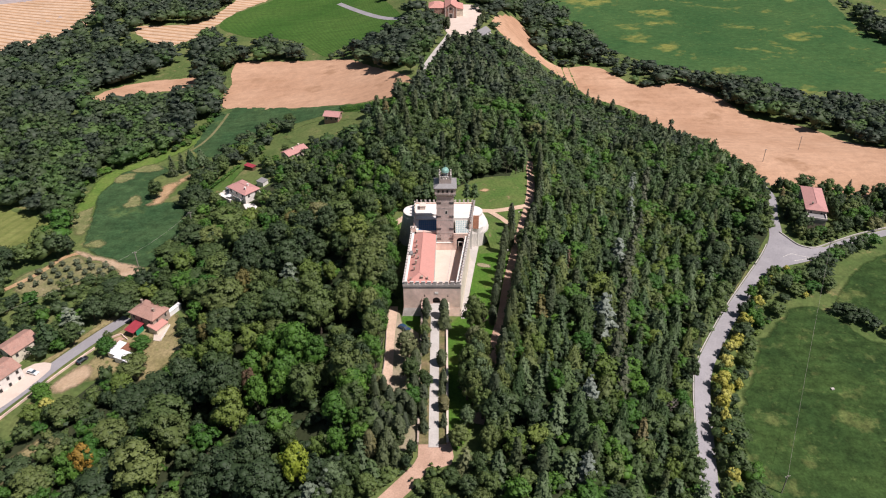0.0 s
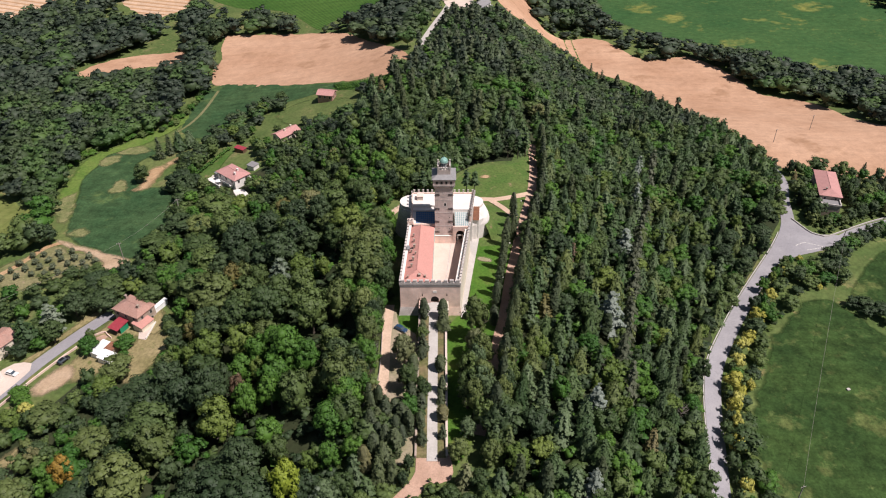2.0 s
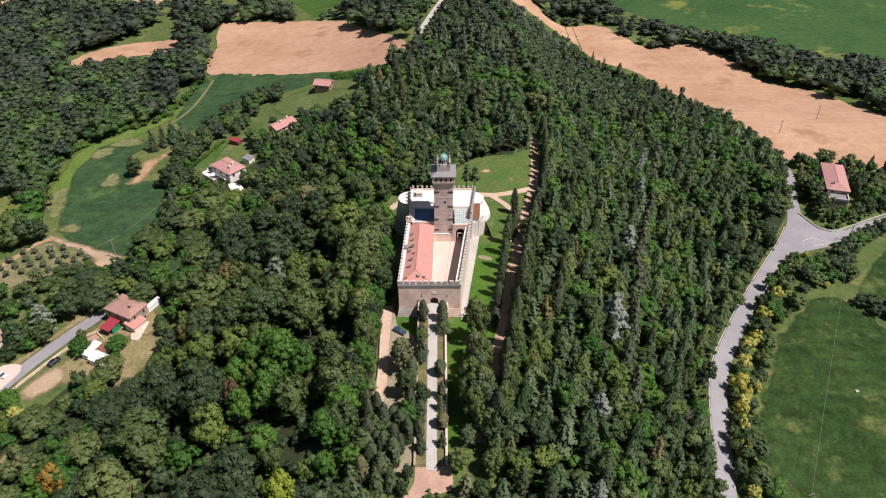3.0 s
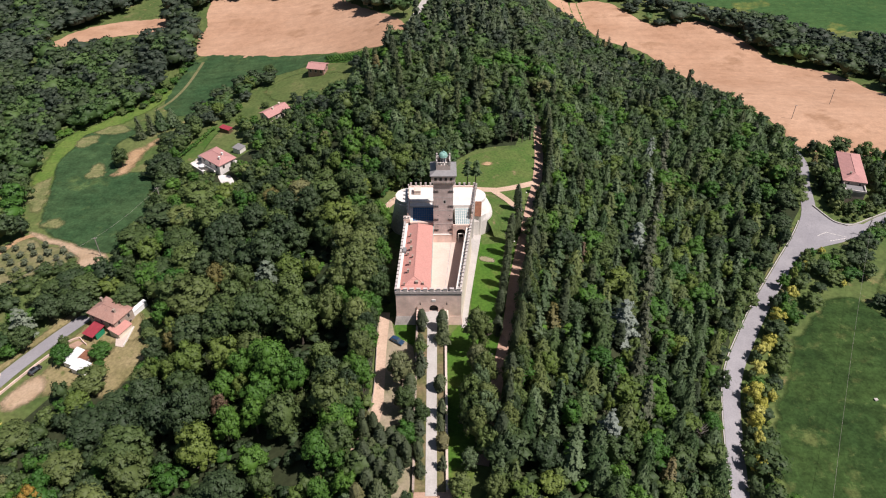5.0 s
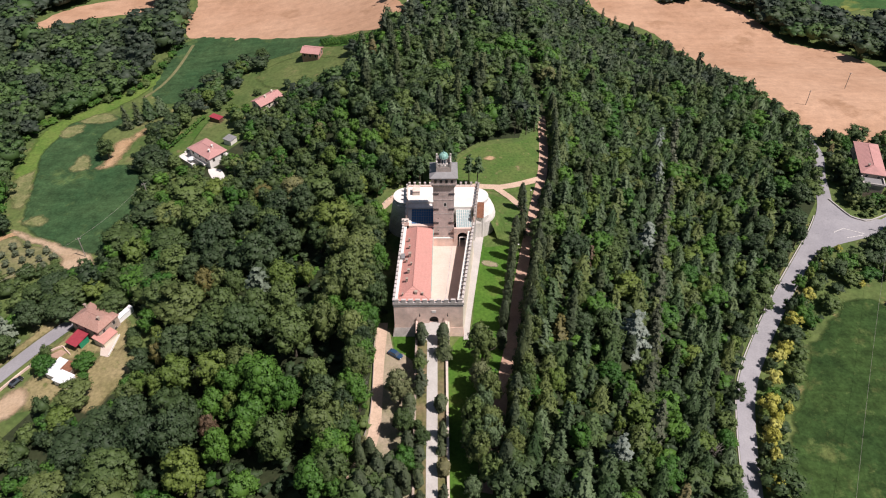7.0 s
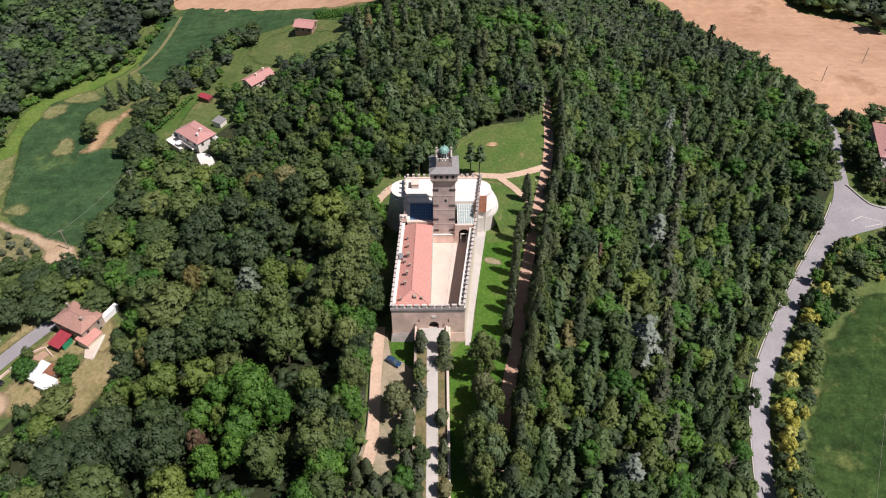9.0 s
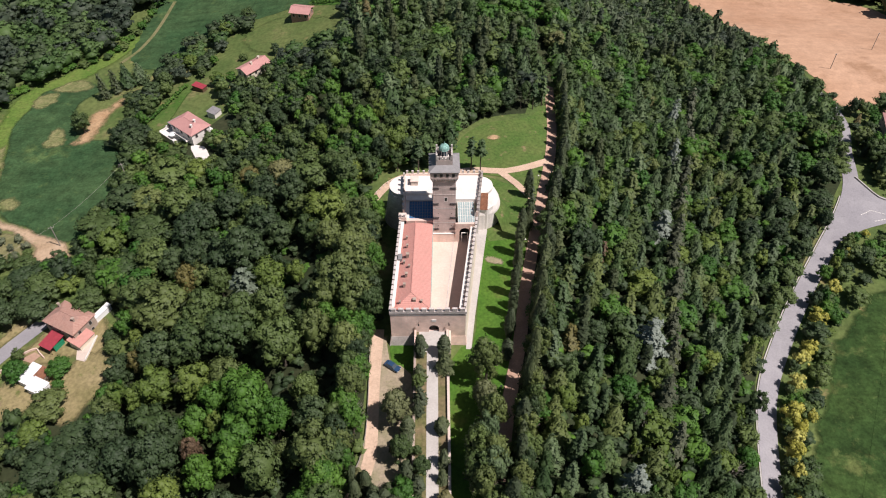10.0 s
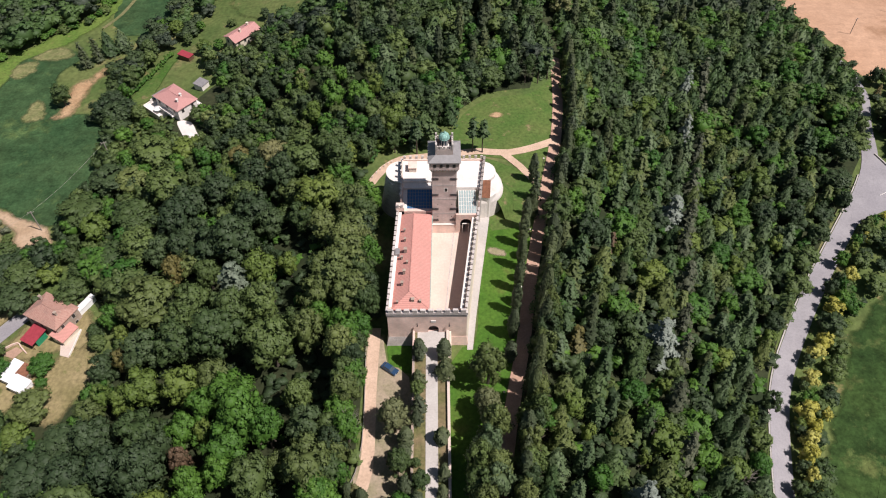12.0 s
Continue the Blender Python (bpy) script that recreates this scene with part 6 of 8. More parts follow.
# the large trees of the west wood, kind by kind: place and crown width
HOLM_OAKS = [(-106, 267, 14), (-77, 242, 13), (-75, 251, 12), (-64, 231, 14), (-56, 231, 13), (-53, 242, 12), (-76, 198, 12), (-93, 176, 12), (-82, 175, 12), (-86, 166, 11), (-77, 166, 12), (-70, 236, 10), (-30, 171, 9), (-81, 234, 9), (-74, 232, 10), (-121, 221, 12), (-87, 195, 7), (-65, 172, 8), (-56, 257, 11), (-47, 256, 11), (-67, 253, 13), (-48, 237, 9), (-129, 234, 11), (-62, 136, 12), (-55, 132, 14), (-46, 128, 13), (-117, 155, 8), (-124, 145, 11)]
OAKS = [(-111, 254, 16), (-93, 249, 14), (-86, 235, 13), (-84, 257, 15), (-96, 233, 14), (-87, 221, 12), (-103, 230, 11), (-105, 224, 10), (-122, 231, 14), (-41, 193, 13), (-56, 200, 13), (-67, 198, 12), (-70, 174, 11), (-67, 165, 12), (-45, 206, 11), (-64, 222, 8), (-34, 180, 7), (-40, 260, 15), (-95, 278, 14), (-97, 167, 13), (-92, 167, 10), (-41, 160, 11), (-52, 266, 11), (-32, 262, 11), (-39, 236, 8), (-52, 205, 11)]
FAR_OAKS = [(-30, 257, 11), (-58, 249, 11), (-66, 210, 10), (-67, 205, 9), (-83, 157, 16), (-53, 140, 13), (-65, 130, 11), (-43, 143, 7), (-99, 139, 12)]
OLIVE_OAKS = [(-99, 267, 12), (-23, 238, 11), (-32, 230, 10), (-23, 228, 12), (-26, 224, 10), (-23.5, 215, 12), (-28, 210, 12), (-21, 219, 8), (-22.5, 204, 12), (-31, 206, 9), (-78, 211, 16), (-28, 160, 12), (-24, 165, 7), (-33, 196, 9), (-22.5, 179, 8), (-54, 186, 10), (-104, 186, 10), (-70, 227, 8), (-87, 183, 7), (-23, 189, 9), (-35, 163, 6), (-120, 168, 12), (-84, 139, 15), (-101, 157, 11), (-79, 149, 11), (-117, 141, 10)]
LIME_TREES = [(-34, 243, 13), (-29, 258, 8), (-48, 220, 11), (-73, 187, 11), (-79, 186, 7), (-62, 185, 10), (-85, 187, 6), (-52, 264, 7), (-66, 260, 6), (-84, 280, 10), (-98, 263, 6), (-115, 231, 8), (-55, 174, 5), (-106, 179, 7), (-85, 206, 5), (-41, 221, 6), (-61, 153, 11), (-34, 138, 5), (-132, 169, 7)]
ASHES = [(-48, 181, 12), (-44, 174, 12), (-39, 171, 9), (-48, 169, 11), (-21.5, 183, 7), (-23, 194, 9), (-60, 175, 8), (-56, 161, 8), (-21, 170, 7), (-55, 179, 9), (-29, 200, 7), (-49, 163, 8), (-22, 160, 5), (-29, 148, 9), (-29, 138, 7), (-133, 179, 7), (-26, 154, 7)]
BROWNED = [(-65, 273, 7), (-75, 225, 7), (-82, 197, 6), (-90, 218, 6)]
HOLLOWS = [(-96, 216, 5), (-54, 198, 6), (-46, 190, 7), (-39, 181, 6), (-27, 186, 5), (-36, 168, 4), (-38, 160, 5), (-50, 160, 4), (-41, 230, 4), (-40, 216, 4), (-33, 176, 4)]
WOOD_LABELS = {"bright": "bright green ash with a billowing crown", "dark": "dark green holm oak with a dense crown", "oak": "mid-green oak with a rounded lumpy crown", "olive": "olive-green oak with a broad rounded crown", "lime": "yellow-green broadleaf tree with a rounded crown", "rusty": "brownish broadleaf tree with a thin crown"}
grown = []
g = np.random.default_rng(11)
for kind, spots in (("dark", HOLM_OAKS), ("oak", OAKS + FAR_OAKS), ("olive", OLIVE_OAKS), ("lime", LIME_TREES), ("bright", ASHES), ("rusty", BROWNED)):
    for k, (x, y, w) in enumerate(spots):
        leaf = kind
        h = min(15.5, max(6.0, 5.5 + 0.75 * w)) * g.uniform(0.92, 1.12)
        if x < -88 or (x < -55 and y > 262):
            h *= 0.62
        if x > -72 and 150 < y < 218:
            h *= 1.22
        grown.append((x, y, w))
        if leaf == "oak" and x < -45 and y < 185 and k % 3:
            leaf = "dark"
        tree("broadleaf_tree", "broad", leaf, x, y, h, w * g.uniform(1.0, 1.12), WOOD_LABELS[leaf], "tree", "trees of the west wood", k)
# smaller trees between them
X, Y, g = scatter(-175, 0, 105, 350, 5.4, 11, WEST_WOOD, 0.5)
order = np.argsort(np.hypot(X + 30, Y - 165))
rank = 0
for i in order:
    x, y = X[i], Y[i]
    w = g.uniform(5.0, 9.5)
    if any((x - a) ** 2 + (y - b) ** 2 < (0.4 * (w + c)) ** 2 for a, b, c in grown) or any((x - a) ** 2 + (y - b) ** 2 < (r + 0.45 * w) ** 2 for a, b, r in HOLLOWS):
        continue
    h = 5.0 + w * g.uniform(0.5, 0.8)
    if x < -88 and y > 150:
        h, w = h * 0.6, w * 0.7
    if x < -50 and y > 262:
        h, w = h * 0.7, w * 0.85
    q = g.uniform()
    leaf = "bright" if q < 0.2 else "dark" if q > 0.7 else "olive" if q > 0.58 else "lime" if q > 0.53 else "oak"
    grown.append((x, y, w * 0.8))
    rank += 1
    if rank < 160:
        tree("broadleaf_tree", "small", leaf, x, y, h, w, WOOD_LABELS[leaf], "tree", "trees of the west wood", rank)
    else:
        put("west", leaf, (x, y, h, w, "broad", g.uniform()), 1 if y < 260 else 2)
# shrubs under the west wood
X, Y, g = scatter(-175, 0, 112, 300, 4.6, 17, WEST_WOOD, 0.6)
low = {}
for x, y in zip(X, Y):
    if any((x - a) ** 2 + (y - b) ** 2 < (r + 0.5) ** 2 for a, b, r in HOLLOWS):
        # hollows get only the dark leaf: shade between crowns, put into shrub colour
        low.setdefault("dark", []).append((x, y, g.uniform(1.4, 2.6), g.uniform(4.6, 6.2), "broad", g.uniform()))
        continue
    low.setdefault(("oak", "dark", "bright", "dark")[int(g.integers(0, 4))], []).append((x, y, g.uniform(1.8, 4.0), g.uniform(4.4, 6.4), "broad", g.uniform()))
for leaf, items in low.items():
    stand("undergrowth", items, SHRUB, LEAF_WOOD[leaf], "low shrubs under the trees of the wood")
# lower trees and thickets at the foot of the west wood
for x0, x1, y0, y1, seed in ((-128, -48, 238, 345, 31), (-140, -86, 115, 200, 32)):
    X, Y, g = scatter(x0, x1, y0, y1, 5.6, seed)
    for x, y in zip(X, Y):
        put("west", ("oak", "dark", "oak", "bright")[int(g.integers(0, 4))], (x, y, g.uniform(4.5, 8.5), g.uniform(4.5, 7.5), "broad", g.uniform()), 1)
# the trees that stand out in the east wood: place and crown width
SAGE_FIRS = [(27.1, 154.9, 5.6), (71.6, 182, 5), (100.9, 268.6, 6), (71.7, 226.2, 6.4), (79, 301.7, 5), (37.8, 175, 4), (82.7, 281, 6.5), (48, 263, 6), (68.6, 173.1, 4.8), (76.3, 203.9, 8), (85.9, 212.1, 5), (88.8, 260.8, 5.4), (65.2, 282.8, 4.6), (37.6, 141.1, 6), (24.8, 121.9, 6), (30, 163, 5.5)]
GREY_PINES = [(102.7, 333, 8), (98, 320, 7.6), (94.3, 304, 7.5), (88, 285, 7), (80.5, 264, 7.5), (75, 247, 7.4), (70.6, 235.6, 7), (67.6, 221, 7.6), (63.5, 207, 6.6), (60, 195, 6.6), (55.3, 181, 7), (54.7, 168, 7)]
OLIVE_FIRS = [(63.2, 266.1, 8), (93.7, 292.8, 8.4), (60.3, 196.5, 6.2), (79.8, 259, 6), (39.8, 207.9, 5.6), (51.1, 210.1, 6.4), (59.4, 256.6, 7), (87.6, 204.3, 6), (27.7, 180.6, 6.2), (25.5, 172.1, 5.4), (65, 214, 6)]
YELLOW_GREENS = [(47.5, 225.6, 4), (31.5, 169.3, 4), (43.7, 164.8, 3.2), (53.1, 185.1, 4.4), (91.1, 209, 6), (76.5, 182.8, 4.4), (144.6, 309.6, 8), (104.5, 246.2, 5.6), (126.8, 281.8, 5), (52.2, 159.9, 4.8), (88, 234.5, 6.4)]
DARK_OAKS = [(84.3, 188, 6), (120.9, 268.8, 10), (134.1, 274, 12), (140.9, 288, 10.4), (118.1, 248.9, 7.5), (104.7, 258.7, 9.6), (113.9, 258.6, 8.7), (39, 196.5, 7.3), (131.4, 263, 6.5), (95.3, 215.8, 7)]
LEAFY = [(32.5, 158.7, 6), (48.4, 176.9, 6.4), (44.1, 180.4, 8.3), (113.9, 297.5, 8.5), (96.1, 255.3, 8.6), (81.6, 218.6, 6.7), (69.4, 228.5, 6.1), (75.3, 168.7, 6.4), (83.4, 237.9, 8.9)]
grown = [(54, 196, 7), (42, 155, 5), (70, 248, 6), (92, 319, 5), (85, 291, 5)]
g = np.random.default_rng(12)
for spots, kind, shape, leaf, tall, label in ((SAGE_FIRS, "conifer", "tier", "sage", (13, 17), "pale grey-green conifer with ragged boughs"), (GREY_PINES, "conifer", "cedar", "pine", (14, 17), "tall grey-brown pine with ragged boughs"), (OLIVE_FIRS, "conifer", "tier", "olive", (10, 13), "yellowish green conifer with dense boughs"),
                                              (YELLOW_GREENS, "small_tree", "small", "lime", (7, 10), "yellow-green leafy tree among conifers"), (DARK_OAKS, "small_tree", "broad", "dark", (8, 11), "dark green holm oak among conifers"), (LEAFY, "small_tree", "broad", "bright", (8, 10), "bright green leafy tree among conifers")):
    for k, (x, y, w) in enumerate(spots):
        grown.append((x, y, w))
        tree(kind, shape, leaf, x, y, g.uniform(*tall), w, label, "tree", "conifers of the east wood" if kind == "conifer" else "undergrowth of the east wood", k)
# the planted rows between them, along the avenue
X, Y, g = scatter(12, 165, 105, 302, 4.7, 12, EAST_WOOD, 0.62)
order = np.argsort(np.hypot(X - 45, Y - 180))
rank = 0
for i in order:
    x, y = X[i], Y[i]
    row = (x - 0.33 * (y - 150)) / 6.4
    q = g.uniform()
    firs = 0.7 if int(round(row)) % 3 == 0 else 0.36
    shape = "tier" if q < firs else "column" if q < firs + 0.06 else "broad"
    x += (round(row) - row) * 6.4 * (0.6 if shape != "broad" else 0.0)
    w = {"tier": g.uniform(4.8, 8.0), "column": g.uniform(2.2, 3.2), "broad": g.uniform(6.0, 11.0)}[shape]
    if any((x - a) ** 2 + (y - b) ** 2 < (0.31 * (w + c)) ** 2 for a, b, c in grown):
        continue
    grown.append((x, y, w * 0.7))
    leaf = {"tier": ("fir", "sage", "olive", "fir", "sage", "fir")[int(g.integers(0, 6))], "column": "cypress", "broad": ("oak", "bright", "dark", "oak", "olive", "bright", "oak", "oak", "lime", "bright", "dark", "oak")[int(g.integers(0, 12))]}[shape]
    h = g.uniform(9.5, 15) if shape != "broad" else 4.0 + w * g.uniform(0.5, 0.8)
    if x > 60 and y > 200:
        h *= 0.85
    rank += 1
    if rank < 430 and shape == "tier":
        tree("conifer", "tier", leaf, x, y, h, w, {"fir": "dark green conifer with ragged boughs", "sage": "pale grey-green conifer with ragged boughs", "olive": "yellowish green conifer with dense boughs", "pine": "grey-brown pine with ragged boughs"}[leaf], "tree", "conifers of the east wood", rank)
    elif rank < 430 and shape == "broad":
        tree("small_tree", "small", leaf, x, y, h, w, {"lime": "yellow-green leafy tree among conifers", "olive": "olive-green leafy tree among conifers", "bright": "bright green leafy tree among conifers", "dark": "dark green holm oak among conifers"}.get(leaf, "green leafy tree among conifers"), "tree", "undergrowth of the east wood", rank)
    else:
        put("east", leaf, (x, y, h, w, shape, g.uniform()), 1)
# undergrowth below the trees of the east wood
UNDER = [(14, 110), (18, 178), (25, 214), (31, 240), (38, 260), (43, 300), (157, 306), (150.5, 289), (141.5, 274), (127, 254.5), (113, 236), (101, 217.5), (91, 200), (85, 184), (78, 156), (71, 110)]
X, Y, g = scatter(12, 165, 105, 306, 4.0, 15, UNDER, 0.6)
low = {}
for x, y in zip(X, Y):
    low.setdefault(("oak", "dark", "bright", "dark")[int(g.integers(0, 4))], []).append((x, y, g.uniform(3.0, 6.0), g.uniform(4.4, 6.4), "broad", g.uniform()))
for leaf, items in low.items():
    stand("undergrowth", items, SHRUB, LEAF_WOOD[leaf], "low shrubs under the trees of the wood")
# slim dark trees of the north wood
X, Y, g = scatter(-50, 170, 262, 548, 5.9, 13, NORTH_WOOD, 0.7)
for x, y in zip(X, Y):
    q = g.uniform()
    slim = 0.2 if -40 < x < 45 and y > 300 else 0.06
    shape = "column" if q < slim else "tier" if q < (0.56 if x < 45 else 0.52) else "broad"
    leaf = {"tier": ("fir", "fir", "sage")[int(g.integers(0, 3))] if y < 380 else "fir", "column": "cypress", "broad": ("oak", "bright", "dark", "oak")[int(g.integers(0, 4))]}[shape]
    h = g.uniform(11, 17) if shape == "column" else g.uniform(8.5, 13.5) if shape == "tier" else g.uniform(7, 11)
    w = {"tier": g.uniform(6.0, 9.0), "column": g.uniform(2.6, 3.6), "broad": g.uniform(8.0, 12.5)}[shape]
    if y > 430:
        h *= 0.7
    put("north", leaf, (x, y, h, w, shape, g.uniform()), 2 if y < 380 else 3)
X, Y, g = scatter(-50, 170, 262, 480, 5.6, 16, NORTH_WOOD, 0.6)
low = {}
for x, y in zip(X, Y):
    low.setdefault(("oak", "dark", "bright", "dark")[int(g.integers(0, 4))], []).append((x, y, g.uniform(3.5, 6.5), g.uniform(5.4, 7.6), "broad", g.uniform()))
for leaf, items in low.items():
    stand("undergrowth", items, SHRUB, LEAF_WOOD[leaf], "low shrubs under the trees of the wood")
# trees that crowd the road below the north wood
g = np.random.default_rng(18)
for k, (x, y) in enumerate(rounded(ROAD_E, False, 3.6)):
    if not 300 < y < 535:
        continue
    for off in (4.2, 7.0):
        kind = ("broad", "tier", "broad", "column")[int(g.integers(0, 4))]
        px, py = x - off + g.uniform(-0.6, 0.6), y + g.uniform(-1, 1)
        put("north", {"broad": ("oak", "dark", "bright")[k % 3], "tier": "fir", "column": "cypress"}[kind], (px, py, g.uniform(5.5, 9.0), {"broad": g.uniform(4.5, 7), "tier": g.uniform(4, 5.5), "column": 2.6}[kind], kind, g.uniform()), 2)
    if k % 3 == 0:
        put("belts", "bright" if k % 2 else "oak", (x + 5.0 + g.uniform(-0.6, 0.6), y + g.uniform(-1, 1), g.uniform(2.0, 4.0), g.uniform(3.5, 5.5), "broad", g.uniform()), 3)
# hedges, belts and far woods on all land that is not a field
VIEWS = [rounded(p) for p in (STUBBLE2, FIELD_NW2, FIELD_NW, GREEN_NW, VINE_N, FIELD_E, FIELD_NE)]
X, Y, g = scatter(-470, 520, 100, 810, 7.4, 14)
hides, hides_low = np.zeros(X.shape, bool), np.zeros(X.shape, bool)
for p in VIEWS:
    for u in (0.3, 0.6, 0.85):
        hides |= (Y > 360) & inside(p, X, Y + u * 11.0 * Y / 156)
        hides_low |= (Y > 360) & inside(p, X, Y + u * 5.0 * Y / 156)
in_woods = inside(WEST_WOOD, X, Y) | inside(NORTH_WOOD, X, Y) | inside(EAST_WOOD, X, Y)
for i, (x, y) in enumerate(zip(X, Y)):
    if in_woods[i]:
        continue
    seen = abs(x) < 45 + 0.6 * y and (y < 560 or g.uniform() < 0.72)
    if not seen or (-40 < x < 45 and 236 < y < 305) or (158 < x < 215 and 274 < y < 332) or (-25 < x < 9 and 112 < y < 142):
        continue
    q = g.uniform()
    leaf = "bright" if q < (0.18 if y < 400 else 0.06) else "dark" if q > (0.68 if y < 400 else 0.45) else "oak"
    if -205 < x < -132 and 290 < y < 450 and g.uniform() < 0.35:
        leaf = "bright"
    h, w = g.uniform(8, 13), g.uniform(10, 16)
    if 150 < x < 205 and 330 < y < 425:
        continue
    if -135 < x < -25 and 240 < y < 425:
        h, w = h * 0.6, w * 0.75
    if -205 < x < -122 and 190 < y < 245:
        h, w = h * 0.5, w * 0.65
    if 25 < x < 165 and 430 < y < 610:
        h, w = h * 0.45, w * 0.6
    if 90 < x < 150 and y < 262:
        h, w = h * 0.5, w * 0.65
    if hides[i]:
        if hides_low[i]:
            continue
        h, w = 5.0, g.uniform(6, 9)
    elif y > 400:
        if g.uniform() < 0.38:
            continue
        h, w = h * 1.12, w * 1.38
    if 134 < x < 265 and 205 < y < 282:
        continue
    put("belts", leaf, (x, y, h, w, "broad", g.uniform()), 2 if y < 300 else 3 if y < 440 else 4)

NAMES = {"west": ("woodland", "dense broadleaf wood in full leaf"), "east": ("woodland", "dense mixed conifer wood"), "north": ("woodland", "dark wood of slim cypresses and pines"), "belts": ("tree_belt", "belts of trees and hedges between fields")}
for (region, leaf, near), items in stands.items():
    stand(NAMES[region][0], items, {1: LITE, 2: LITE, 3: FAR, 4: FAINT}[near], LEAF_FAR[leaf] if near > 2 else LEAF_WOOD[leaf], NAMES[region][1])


# ---- single trees, hedges and bushes ----
one = random.Random(5)
# cypresses and small trees on the banks beside the drive
for x, y, h, w, shape in ((-5.4, 188.6, 8.0, 2.7, "column"), (-5.7, 182.4, 6.0, 3.8, "tier"), (-5.6, 179.4, 5.5, 3.8, "broad"), (-5.5, 176.0, 6.5, 4.0, "tier"), (-5.9, 173.0, 5.5, 3.2, "tier"), (-4.7, 158.6, 7.0, 5.2, "broad"), (-5.8, 163.0, 3.6, 2.4, "broad"), (-5.6, 154.6, 6.5, 2.6, "column"), (-5.7, 151.5, 4.5, 3.2, "broad"), (-5.7, 148.5, 7.0, 2.2, "column"), (-5.3, 144.5, 6.0, 3.2, "tier"),
                          (0.3, 188.8, 7.5, 2.8, "column"), (0.5, 184.4, 8.5, 4.8, "tier"), (-0.4, 168.2, 6.0, 2.8, "column"), (0.1, 160.6, 7.0, 3.8, "tier"), (-0.3, 156.8, 6.0, 2.9, "tier"), (0.2, 151.6, 5.5, 2.8, "column"), (0.2, 146.0, 5.5, 2.8, "tier")):
    tree("drive_tree", shape, {"column": "cypress", "tier": "cypress", "broad": "oak"}[shape], x, y, h, w, {"column": "slim dark cypress beside the drive", "tier": "bushy dark cypress beside the drive", "broad": "rounded small tree beside the drive"}[shape], "tree", "trees beside the drive", int(y), z=ramp_z(y) - 0.1)
# the edge of the west wood along the track
for k, y in enumerate(np.arange(150, 240, 5.2)):
    x = -22.2 + 2.2 * float(step(165, 200, np.array(y))) - (3.5 if y < 160 else 1.8 if y < 178 else 0) + one.uniform(-0.8, 0.6)
    tree("edge_tree", "broad", ("oak", "bright", "oak", "dark")[k % 4], x, y, one.uniform(10, 15), one.uniform(7, 9.5), ("mid-green oak leaning over the gravel track", "bright green tree at the track edge", "mid-green oak leaning over the gravel track", "dark dense tree at the track edge")[k % 4], "tree", "trees along the track", k)
# trees along the path behind the castle
for k, (x, y) in enumerate(((-27, 262), (-24, 270), (-19, 267), (-14, 273), (-10, 272.5), (-30, 254), (-21, 279), (-29, 276), (-31, 246), (-33, 262), (-13, 282), (-25, 286))):
    leaf = ("oak", "bright", "dark", "lime", "dark", "bright", "oak", "dark", "oak", "olive", "oak", "bright")[k]
    tree("edge_tree", "broad", leaf, x, y, one.uniform(8, 12), one.uniform(7, 10), {"oak": "mid-green tree along the path", "bright": "bright green tree along the path", "dark": "dark tree along the path", "lime": "yellow-green tree along the path", "olive": "olive-green tree along the path"}[leaf], "tree", "trees behind the castle", k)
for k, (x, y) in enumerate(((-12.5, 267.8), (-17, 265.2), (-21.5, 261.5), (-25, 257), (-27.5, 252), (-28.5, 247), (-8, 269.8), (-3.5, 271), (-20, 264), (-28, 257.5), (-15, 269))):
    leaf = ("bright", "lime", "bright", "oak")[k % 4]
    tree("verge_bush", "small", leaf, x, y, one.uniform(2.6, 4.8), one.uniform(3.6, 5.4), {"bright": "bright green bush on the path verge", "lime": "yellow-green bush on the path verge", "oak": "dull green bush on the path verge"}[leaf], "bush", "bushes behind the castle", k)
# trees along the far edge of the lawn
for k, (x, y) in enumerate(((-2, 276.5), (1.5, 283), (6, 289.5), (12, 294.5), (18, 296), (24, 298), (30, 300.5), (35, 306), (9, 297), (-1, 289), (16, 301))):
    leaf = ("dark", "oak", "fir", "dark", "oak")[k % 5]
    tree("edge_tree", "tier" if leaf == "fir" else "broad", leaf, x, y, one.uniform(8, 11.5), one.uniform(6, 8.5), {"oak": "mid-green tree at the lawn edge", "dark": "dark tree at the lawn edge", "fir": "dark conifer at the lawn edge"}[leaf], "tree", "trees behind the castle", k)
tree("bare_tree", "bare", "pine", 28.5, 299.0, 9, 9, "thin purplish-grey tree at the lawn edge", "tree", "", 1)
for k, (x, y, h) in enumerate(((33.0, 299.5, 12), (36.5, 303.0, 13), (24.0, 301.5, 12), (14.0, 297.5, 11))):
    tree("tall_pine", "tall", "fir", x, y, h, 5.6, "bare-stemmed conifer at the lawn edge", "tree", "conifers behind the castle", k)
# bushes along the lane
for k, (x, y) in enumerate(((-125.5, 173), (-129, 168), (-132, 162.5), (-134.5, 157), (-139, 150), (-144, 144), (-127, 164), (-136, 147))):
    leaf = ("bright", "lime", "oak")[k % 3]
    tree("lane_bush", "small", leaf, x, y, one.uniform(2.6, 4.6), one.uniform(3.6, 5.6), {"bright": "bright green bush beside the lane", "lime": "yellow-green bush beside the lane", "oak": "dull green bush beside the lane"}[leaf], "bush", "bushes along the lane", k)
